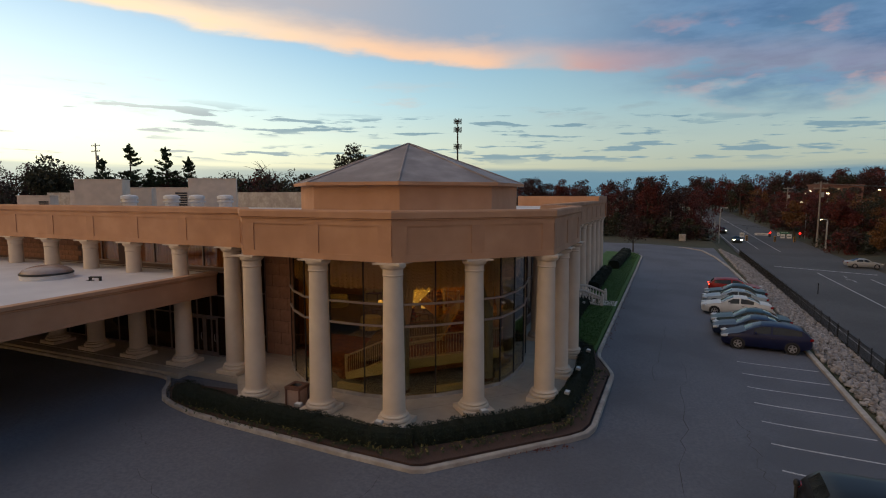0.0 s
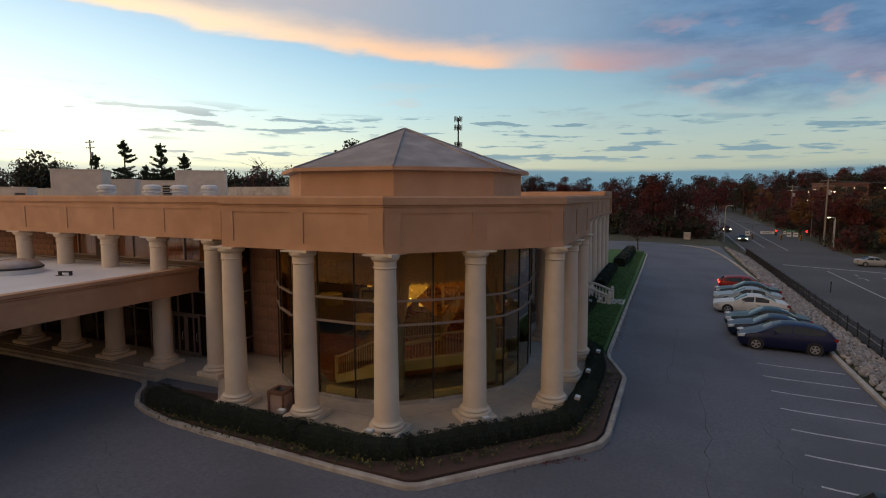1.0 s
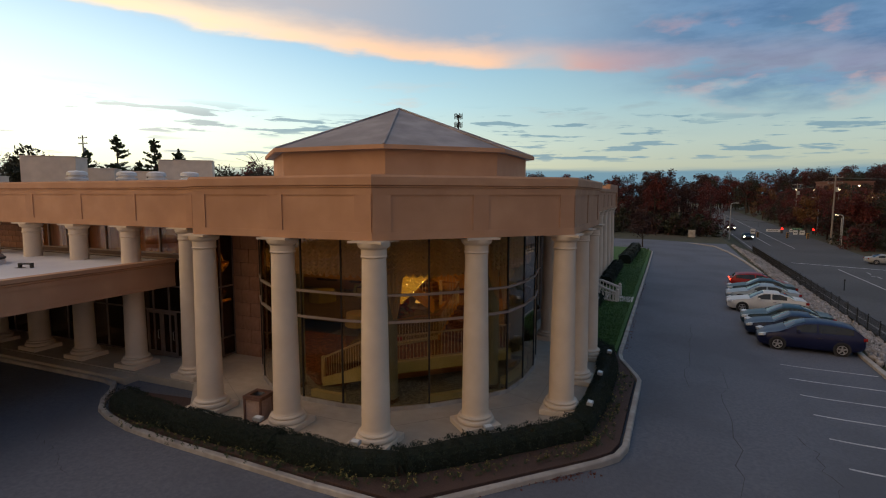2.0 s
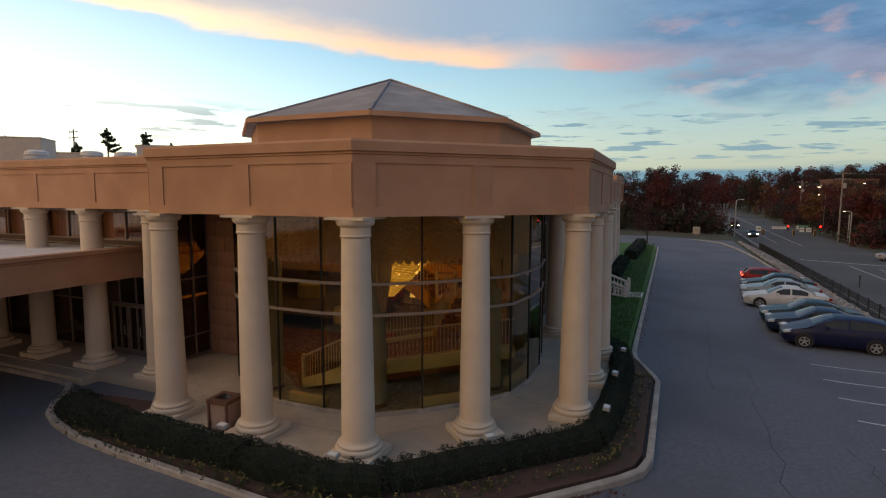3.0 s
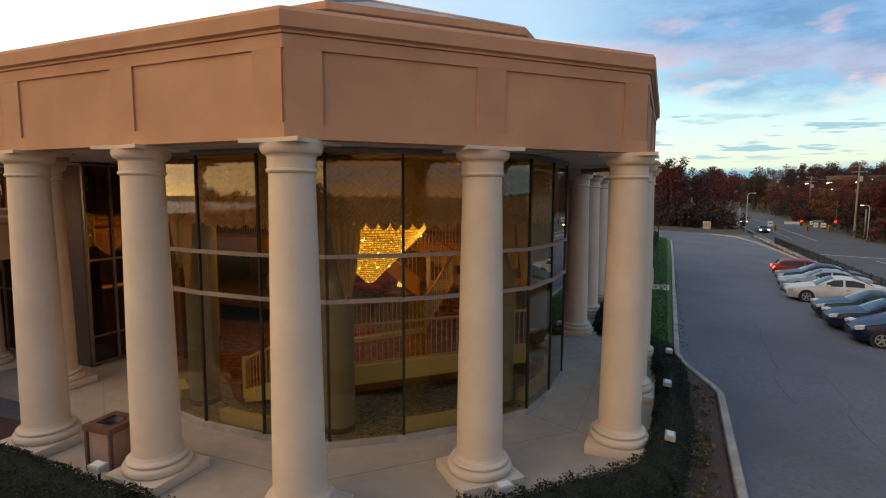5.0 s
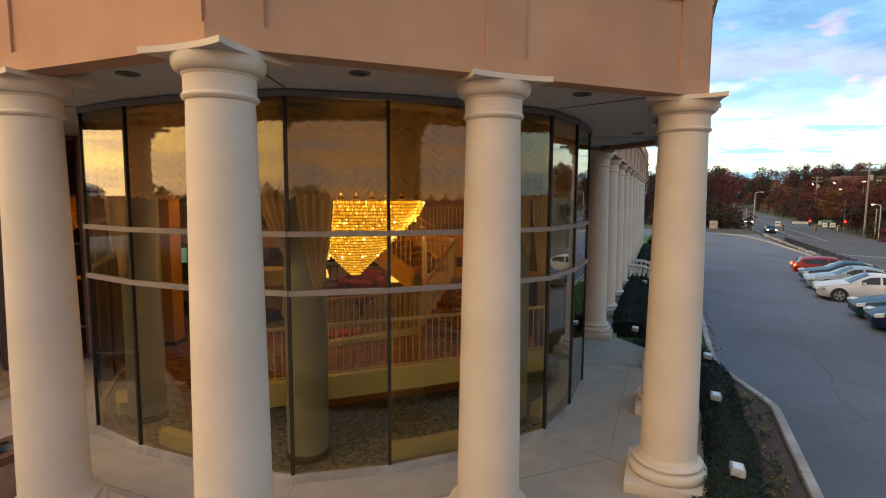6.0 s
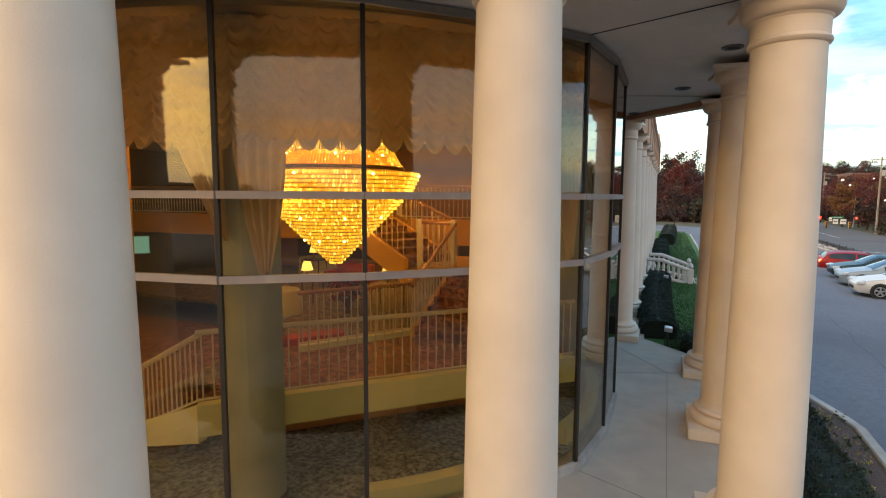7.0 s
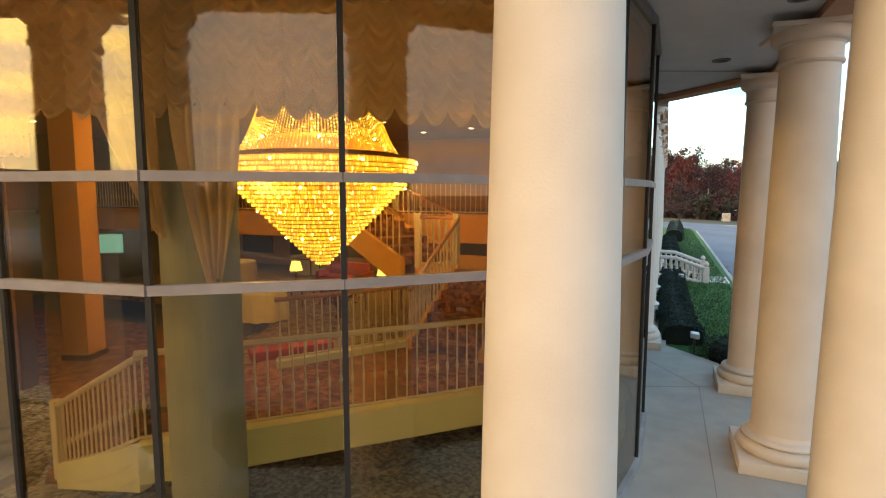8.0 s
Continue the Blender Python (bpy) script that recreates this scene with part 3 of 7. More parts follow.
# drop to the drive at the entrance walk
def hedge(path, half, height, seed, name="hedge", label="clipped dark green boxwood hedge beside the terrace", base=-0.14, leaves=1500):
    rng = np.random.default_rng(seed)
    t = thing(name, Matrix.Identity(4), label, "hedge", "clipped hedges")
    bm = bmesh.new()
    fine = []
    for a, b in zip(path, path[1:]):
        n = max(1, int(math.dist(a, b) / 0.45))
        fine += [(a[0] + (b[0] - a[0]) * i / n, a[1] + (b[1] - a[1]) * i / n) for i in range(n)]
    fine.append(path[-1])
    rings = []
    for i, p in enumerate(fine):
        q0, q1 = fine[max(i - 1, 0)], fine[min(i + 1, len(fine) - 1)]
        d = Vector((q1[0] - q0[0], q1[1] - q0[1])).normalized()
        nn = Vector((d.y, -d.x))
        swell = 0.86 + 0.09 * math.sin(i * 1.25 + seed) * math.sin(i * 0.43 + 2 * seed) + rng.uniform(-0.03, 0.03)
        w, h = half * swell, height * swell
        rings.append([bm.verts.new((p[0] + nn.x * u * w, p[1] + nn.y * u * w, base + v * h)) for u, v in ((-0.9, 0), (-1, 0.35), (-0.95, 0.75), (-0.6, 0.97), (0, 1.02), (0.6, 0.97), (0.95, 0.75), (1, 0.35), (0.9, 0))])
    for a, b in zip(rings, rings[1:]):
        for j in range(8):
            bm.faces.new((a[j], b[j], b[j + 1], a[j + 1]))
    bm.faces.new(rings[0])
    bm.faces.new(rings[-1][::-1])
    core = part("shaded_core", bm, HEDGECORE, t)
    n = int(leaves * len(fine) * 0.60)
    k = rng.integers(0, len(fine), n)
    f2 = np.array(fine)
    d = np.gradient(f2, axis=0)
    d /= np.linalg.norm(d, axis=1)[:, None] + 1e-9
    nn = np.stack([d[:, 1], -d[:, 0]], 1)
    ang = rng.uniform(0.0, math.pi, n)
    ca, sa = np.cos(ang), np.sin(ang)
    lump = 0.94 + 0.09 * np.sin(k * 1.25 + seed) * np.sin(k * 0.43 + 2 * seed) + rng.normal(0, 0.03, n)
    u = np.sign(ca) * np.abs(ca) ** 0.6 * half * lump * 1.03
    w = np.abs(sa) ** 0.55 * height * lump * 1.02
    c = np.stack([f2[k, 0] + nn[k, 0] * u + d[k, 0] * rng.uniform(-0.25, 0.25, n), f2[k, 1] + nn[k, 1] * u + d[k, 1] * rng.uniform(-0.25, 0.25, n), base + w], 1)
    v, f = leaf_cloud(rng, c, np.full(n, 0.028), n, 0.024)
    cloud_object("foliage", v, f, HEDGE, t)
    return t
hedge([(-6.6, -8.75), (-5.3, -9.05), (-2.5, -9.25), (0.72, -9.27)], 0.50, 0.64, 1)
hedge([(0.7, -9.3), (3.3, -9.35), (4.5, -8.86)], 0.48, 0.62, 2)
hedge([(4.6, -8.75), (6.5, -6.95), (8.65, -4.75)], 0.48, 0.60, 3)
hedge([(8.75, -4.6), (9.0, -2.0), (9.0, 1.5), (8.6, 4.2), (7.6, 5.4)], 0.42, 0.58, 4)
hedge([(6.75, 6.4), (6.6, 9), (6.55, 14), (6.55, 18.6)], 0.55, 0.62, 5, leaves=2200)
hedge([(6.55, 24.5), (6.5, 30), (6.5, 37)], 0.55, 0.9, 6, leaves=1300)
hedge([(6.9, 40), (7.1, 48), (7.2, 56)], 0.7, 1.1, 7, leaves=900)

def bedding(path, n, seed):
    rng = np.random.default_rng(seed)
    pts, pet = [], []
    seg = [math.dist(a, b) for a, b in zip(path, path[1:])]
    for _ in range(n):
        u = rng.random() * sum(seg)
        i = 0
        while u > seg[i]:
            u -= seg[i]
            i += 1
        a, b = path[i], path[i + 1]
        k = u / seg[i]
        x, y = a[0] + (b[0] - a[0]) * k + rng.normal(0, 0.16), a[1] + (b[1] - a[1]) * k + rng.normal(0, 0.16)
        pts.append((x, y, -0.03))
        if rng.random() < 0.75:
            pet.append((x + rng.normal(0, 0.05), y + rng.normal(0, 0.05), 0.05 + rng.random() * 0.05))
    v, f = leaf_cloud(rng, pts, np.full(len(pts), 0.065), n * 14, 0.030, 0.8)
    tagged(cloud_object("bedding_plants", v, f, FLOWERLEAF), "low green bedding plants in the mulch", "plants", kind="stuff")
    v, f = leaf_cloud(rng, pet, np.full(len(pet), 0.045), len(pet) * 5, 0.024)
    tagged(cloud_object("yellow_flowers", v, f, PETAL), "small yellow pansies in the bed", "flowers", kind="stuff")
bedding([(-5.6, -9.62), (-1.3, -9.98), (1.5, -9.98), (4.8, -9.78), (8.9, -6.05), (9.5, -4.7), (9.62, 1.8)], 420, 8)
def litter():
    rng = np.random.default_rng(9)
    c = []
    for _ in range(900):
        k = rng.random()
        a, b = ((4.6, -10.25), (9.5, -6.4)) if rng.random() < 0.6 else ((9.3, 6), (9.25, 30))
        off = abs(rng.normal(0, 0.14))
        x, y = a[0] + (b[0] - a[0]) * k, a[1] + (b[1] - a[1]) * k
        x, y = (x + off * 0.66, y - off * 0.75) if a[1] < 0 else (x + off, y)
        c.append((x, y, ground_z(x, y) + 0.02))
    v, f = leaf_cloud(rng, c, np.full(len(c), 0.03), len(c), 0.035, 0.3)
    tagged(cloud_object("fallen_leaves", v, f, FALLEN), "red fallen leaves along the kerb", "leaves", kind="stuff")
litter()
def grass():
    rng = np.random.default_rng(10)
    n = 26000
    x, y = rng.uniform(6.9, 8.9, n), 5.5 + (rng.random(n) ** 1.6) * 54
    c = np.stack([x, y, np.full(n, -0.09)], 1)
    h = rng.uniform(0.04, 0.08, n)
    d = rng.normal(0, 0.03, (n, 2))
    w = rng.normal(0, 0.012, (n, 2))
    v = np.stack([c + np.c_[w, np.zeros(n)], c - np.c_[w, np.zeros(n)], c + np.c_[d, h]], 1).reshape(-1, 3)
    tagged(cloud_object("grass", v, np.arange(3 * n).reshape(-1, 3), BLADE), "short green grass blades on the lawn", "grass", kind="stuff")
grass()

# ---------------------------------------------------------------- ground lamps in the hedge
def build_floodlight():
    t = thing("ground_floodlight", Matrix.Identity(4), "small grey ground floodlight with pale lens", "floodlight", "ground floodlights")
    bm = bmesh.new()
    box(bm, -0.15, -0.10, 0.0, 0.15, 0.10, 0.11, m=pose(0, 0, 0.42, 6, 0, 0), bevel=0.015)
    part("housing", bm, GREYBOX, t)
    bm = bmesh.new()
    box(bm, -0.11, -0.07, 0.112, 0.11, 0.07, 0.118, m=pose(0, 0, 0.42, 6, 0, 0))
    part("lens", bm, LAMPGLASS, t)
    bm = bmesh.new()
    tube(bm, [(0, 0, -0.14), (0, 0, 0.44)], 0.025)
    part("stake", bm, IRON, t)
    return t
LIGHTS = [(8.91, -3.42, 90), (8.86, -0.15, 90), (8.91, 2.98, 90), (3.21, -8.95, 0), (6.35, -6.55, 45), (-0.45, -8.75, 0), (6.98, 5.3, 90), (6.9, 15.6, 90)]
lamp0 = build_floodlight()
for i, (x, y, a) in enumerate(LIGHTS):
    if i == 0:
        lamp0.matrix_world = pose(x, y, 0, 0, 0, a)
    else:
        copy_thing(lamp0, pose(x, y, 0, 0, 0, a))

# litter bin on the terrace
def build_bin():
    t = thing("litter_bin", pose(-1.1, -8.0, 0, 0, 0, 3), "square stone-panelled litter bin with brown metal frame", "litter bin")
    bm = bmesh.new()
    box(bm, -0.29, -0.29, 0.04, 0.29, 0.29, 0.80, bevel=0.01)
    part("panel", bm, PEBBLE, t, "pinkish pebble panels")
    for sx in (-1, 1):
        for sy in (-1, 1):
            bm = bmesh.new()
            box(bm, sx * 0.31 - 0.03, sy * 0.31 - 0.03, 0, sx * 0.31 + 0.03, sy * 0.31 + 0.03, 0.84)
            part("corner_post", bm, RUST, t)
    bm = bmesh.new()
    sweep(bm, [(-0.33, -0.33), (0.33, -0.33), (0.33, 0.33), (-0.33, 0.33)], [(0.02, 0.80), (0.02, 0.92), (-0.13, 0.92), (-0.13, 0.80)], closed=True)
    part("rim", bm, RUST, t)
    bm = bmesh.new()
    lathe(bm, [(0.2, 0.81), (0.2, 0.90), (0.17, 0.86), (0.14, 0.82)], 24)
    part("ash_bowl", bm, IRON, t)
build_bin()

# ---------------------------------------------------------------- car park marks
for i in range(8):
    y = 7.84 - 2.12 * i
    bm = bmesh.new()
    xs = [16.3 + 3.75 * k / 8 for k in range(9)]
    lo = [bm.verts.new((x, y - 0.05 - 0.06 * (x - 16), ground_z(x, y) + 0.006)) for x in xs]
    hi = [bm.verts.new((x, y + 0.05 - 0.06 * (x - 16), ground_z(x, y) + 0.006)) for x in xs]
    for k in range(8):
        bm.faces.new((lo[k], lo[k + 1], hi[k + 1], hi[k]))
    tagged(obj("bay_line", bm, WHITELINE), "worn white painted parking bay line", "road marking", "parking bay lines", "structure")
bm = bmesh.new()
LOTKERB = [(20.2, -60), (20.2, 37), (19.85, 51), (19.1, 62.8), (17.9, 72), (15.5, 75.4), (10.3, 77.7), (0, 81), (-20, 85)]
sweep(bm, LOTKERB, [(0.0, -1.0), (0.0, -0.52), (0.03, -0.5), (0.22, -0.5), (0.25, -0.52), (0.25, -1.0)])
tagged(obj("kerb_east", bm, KERB, smooth=30), "concrete kerb along the edge of the car park", "kerb", kind="structure")
PAVEJOINT = material("sanded_joint", (0.19, 0.165, 0.14), (0.26, 0.23, 0.19), 20, 0.9)
CRACK = material("crack_tar", (0.035, 0.034, 0.036), (0.055, 0.052, 0.054), 20, 0.7)
def cracks():
    rng = random.Random(5)
    for a, b in (((3.4, -16.5), (4.6, -10.6)), ((-3, -13.5), (2.5, -16.5)), ((13.2, -8), (13.6, 6)), ((12.0, 2), (12.6, 14)), ((-8, -11), (-4, -12.2)), ((15.5, -1), (15.8, -6.5)), ((11.5, 20), (12.2, 45))):
        n = 14
        p = [(a[0] + (b[0] - a[0]) * i / n + rng.uniform(-0.18, 0.18), a[1] + (b[1] - a[1]) * i / n + rng.uniform(-0.18, 0.18)) for i in range(n + 1)]
        bm = bmesh.new()
        w = [rng.uniform(0.003, 0.016) for _ in p]
        lo = [bm.verts.new((x - q, y - q * 0.4, ground_z(x, y) + 0.005)) for (x, y), q in zip(p, w)]
        hi = [bm.verts.new((x + q, y + q * 0.4, ground_z(x, y) + 0.005)) for (x, y), q in zip(p, w)]
        for i in range(n):
            bm.faces.new((lo[i], lo[i + 1], hi[i + 1], hi[i]))
        tagged(obj("asphalt_crack", bm, CRACK), "dark tar-filled crack in the asphalt", "crack", "asphalt cracks", "structure")
cracks()

# ---------------------------------------------------------------- stone slope and fence
def riprap():
    rng = np.random.default_rng(12)
    base = bmesh.new()
    bmesh.ops.create_icosphere(base, subdivisions=1, radius=1.0)
    bv = np.array([v.co[:] for v in base.verts])
    bf = np.array([[v.index for v in f.verts] for f in base.faces])
    base.free()
    V, F = [], []
    n = 11500
    for i in range(n):
        y = -44 + 120 * rng.random() ** 0.95
        x = 20.75 + rng.random() * 4.0
        s = rng.uniform(0.07, 0.18) * (1 + 0.4 * (rng.random() < 0.15))
        r = rng.normal(size=(3, 3))
        q, _ = np.linalg.qr(r)
        vv = (bv * (1 + rng.uniform(-0.28, 0.22, (len(bv), 1)))) * np.array((1, 0.8, 0.62)) * s
        F.append(bf + len(V) * len(bv))
        V.append(vv @ q.T + np.array((x, y, ground_z(x, y) - 0.02 + s * 0.25)))
    tagged(raw("riprap_stones", np.concatenate(V).tolist(), np.concatenate(F).tolist(), STONE), "loose grey-brown riprap stones on the slope", "stones", kind="stuff")
riprap()
def fence():
    t = thing("fence", Matrix.Identity(4), "black metal picket fence along the roadside", "fence")
    bm = bmesh.new()
    zf = lambda y: -2.35
    post = bmesh.new()
    box(post, -0.035, -0.035, 0, 0.035, 0.035, 1.25)
    me = bpy.data.meshes.new("post")
    post.to_mesh(me)
    post.free()
    me.materials.append(IRON)
    ys = [-20 + 2.4 * i for i in range(44)]
    for y in ys:
        shared("post", me, pose(24.75, y, zf(y)), t)
    for h in (0.15, 1.1):
        bm = bmesh.new()
        box(bm, 24.73, ys[0], zf(0) + h, 24.77, ys[-1], zf(0) + h + 0.04)
        part("rail", bm, IRON, t)
    V, F = [], []
    y = ys[0]
    while y < ys[-1]:
        k = len(V)
        a, b = 0.009, 1.12
        V += [(24.75 - a, y - a, zf(y) + 0.1), (24.75 + a, y - a, zf(y) + 0.1), (24.75 + a, y + a, zf(y) + 0.1), (24.75 - a, y + a, zf(y) + 0.1),
              (24.75 - a, y - a, zf(y) + b), (24.75 + a, y - a, zf(y) + b), (24.75 + a, y + a, zf(y) + b), (24.75 - a, y + a, zf(y) + b)]
        F += [[k + q for q in f] for f in ((0, 1, 5, 4), (1, 2, 6, 5), (2, 3, 7, 6), (3, 0, 4, 7), (4, 5, 6, 7))]
        y += 0.13
    tagged(raw("picket_infill", V, F, IRON, t), "thin black pickets", kind="stuff")
fence()

# ---------------------------------------------------------------- steps from the wing to the car park
CAST = material("cast_stone", (0.52, 0.48, 0.43), (0.62, 0.57, 0.51), 6, 0.85, 0.3, 60)
def garden_steps(yc):
    t = thing("garden_steps", pose(0, yc, 0), "pale cast-stone steps with turned balustrades", "steps")
    bm = bmesh.new()
    box(bm, 6.25, -1.1, -0.4, 6.9, 1.1, 0.0)
    part("landing", bm, CAST, t)
    for i in range(2):
        bm = bmesh.new()
        box(bm, 6.9 + 0.34 * i, -1.1, -0.4, 7.24 + 0.34 * i, 1.1, -0.05 - 0.05 * i, bevel=0.01)
        part("step", bm, CAST, t)
    bm = bmesh.new()
    box(bm, 7.58, -1.0, -0.4, 9.0, 1.0, -0.085)
    part("walk", bm, CAST, t, "pale concrete walk across the lawn")
    for sy in (-1, 1):
        bm = bmesh.new()
        tube(bm, [(5.9, sy * 1.25, 1.0), (6.7, sy * 1.25, 0.98), (7.9, sy * 1.25, 0.55)], 0.09, 10)
        part("handrail", bm, CAST, t)
        bm = bmesh.new()
        tube(bm, [(5.9, sy * 1.25, 0.16), (6.7, sy * 1.25, 0.14), (7.9, sy * 1.25, -0.10)], 0.08, 8)
        part("bottom_rail", bm, CAST, t)
        for k in range(8):
            x = 6.05 + 0.24 * k
            top = 0.98 if x < 6.7 else 0.98 - 0.36 * (x - 6.7)
            lo = 0.16 if x < 6.7 else 0.14 - 0.2 * (x - 6.7)
            h = top - lo
            bm = bmesh.new()
            lathe(bm, [(0.05, lo), (0.045, lo + 0.1 * h), (0.075, lo + 0.3 * h), (0.06, lo + 0.5 * h), (0.035, lo + 0.75 * h), (0.05, lo + 0.9 * h), (0.05, top)], 10, (x, sy * 1.25))
            part("baluster", bm, CAST, t, smooth=50)
        bm = bmesh.new()
        box(bm, 7.85, sy * 1.25 - 0.13, -0.4, 8.11, sy * 1.25 + 0.13, 0.62, bevel=0.02)
        lathe(bm, [(0.04, 0.62), (0.11, 0.70), (0.12, 0.76), (0.06, 0.86), (0.02, 0.88)], 12, (7.98, sy * 1.25))
        part("newel_post", bm, CAST, t)
garden_steps(19.0)

# ---------------------------------------------------------------- vehicles
def paint(name, c, metal=0.0, rough=0.38):
    m = material(name, tuple(v * 0.92 for v in c), c, 3, rough, metal=metal)
    m.node_tree.nodes["Principled BSDF"].inputs["Coat Weight"].default_value = 0.10
    m.node_tree.nodes["Principled BSDF"].inputs["Specular IOR Level"].default_value = 0.3
    return m
def glow(name, c, power):
    m = bpy.data.materials.new(name)
    m.use_nodes = True
    b = m.node_tree.nodes["Principled BSDF"]
    b.inputs["Base Color"].default_value = (*[min(1, v) for v in c], 1)
    b.inputs["Emission Color"].default_value = (*c, 1)
    b.inputs["Emission Strength"].default_value = power
    return m
CARGLASS = material("car_glass", (0.012, 0.016, 0.018), (0.02, 0.026, 0.028), 2, 0.08, spec=0.55)
TYRE = material("tyre_rubber", (0.012, 0.012, 0.012), (0.02, 0.02, 0.02), 30, 0.85)
RIM = material("alloy_rim", (0.42, 0.42, 0.43), (0.55, 0.55, 0.56), 10, 0.35, metal=0.8)
CLEARLENS = material("clear_lens", (0.55, 0.57, 0.58), (0.7, 0.71, 0.72), 30, 0.15)
REDLENS = material("red_lens", (0.25, 0.01, 0.01), (0.33, 0.02, 0.015), 30, 0.2)
BLACKTRIM = material("black_trim", (0.015, 0.015, 0.016), (0.025, 0.025, 0.026), 20, 0.6)
PLATE = material("plate_white", (0.6, 0.6, 0.58), (0.68, 0.68, 0.66), 20, 0.5)
HEADON = glow("headlight_on", (1.0, 0.86, 0.55), 14)
TAILON = glow("taillight_on", (1.0, 0.06, 0.03), 5)

# stations: distance from the nose, half width, underside, shoulder line, roof height
SEDAN = [(0.0, 0.62, 0.34, 0.60, 0.60), (0.12, 0.76, 0.24, 0.70, 0.70), (0.45, 0.86, 0.20, 0.80, 0.82), (0.95, 0.89, 0.20, 0.87, 0.91), (1.35, 0.90, 0.20, 0.91, 0.97), (1.75, 0.90, 0.20, 0.93, 1.21), (2.15, 0.90, 0.20, 0.94, 1.41),
         (2.6, 0.90, 0.20, 0.95, 1.45), (3.1, 0.90, 0.20, 0.96, 1.42), (3.55, 0.90, 0.20, 0.97, 1.27), (3.95, 0.89, 0.22, 0.98, 1.06), (4.35, 0.86, 0.26, 0.98, 1.02), (4.62, 0.80, 0.32, 0.94, 0.97), (4.75, 0.68, 0.42, 0.86, 0.86)]
WAGON = [(0.0, 0.60, 0.34, 0.60, 0.60), (0.12, 0.75, 0.24, 0.72, 0.72), (0.45, 0.85, 0.19, 0.84, 0.87), (0.9, 0.88, 0.19, 0.94, 0.99), (1.25, 0.89, 0.19, 0.99, 1.16), (1.65, 0.89, 0.19, 1.01, 1.38), (2.1, 0.89, 0.19, 1.02, 1.54),
         (2.6, 0.89, 0.19, 1.03, 1.58), (3.2, 0.89, 0.19, 1.04, 1.57), (3.8, 0.89, 0.20, 1.06, 1.50), (4.15, 0.87, 0.24, 1.07, 1.42), (4.42, 0.84, 0.30, 1.06, 1.16), (4.58, 0.78, 0.36, 1.00, 1.02), (4.65, 0.66, 0.44, 0.84, 0.84)]
SUV = [(0.0, 0.64, 0.42, 0.72, 0.72), (0.12, 0.80, 0.30, 0.88, 0.88), (0.45, 0.90, 0.26, 1.00, 1.02), (1.0, 0.93, 0.26, 1.07, 1.10), (1.4, 0.94, 0.26, 1.10, 1.20), (1.8, 0.94, 0.26, 1.12, 1.50), (2.15, 0.94, 0.26, 1.13, 1.66),
       (2.7, 0.94, 0.26, 1.14, 1.70), (3.3, 0.94, 0.26, 1.16, 1.69), (3.9, 0.94, 0.27, 1.20, 1.63), (4.25, 0.92, 0.30, 1.22, 1.56), (4.5, 0.89, 0.36, 1.20, 1.28), (4.66, 0.84, 0.42, 1.10, 1.12), (4.72, 0.72, 0.50, 0.92, 0.92)]
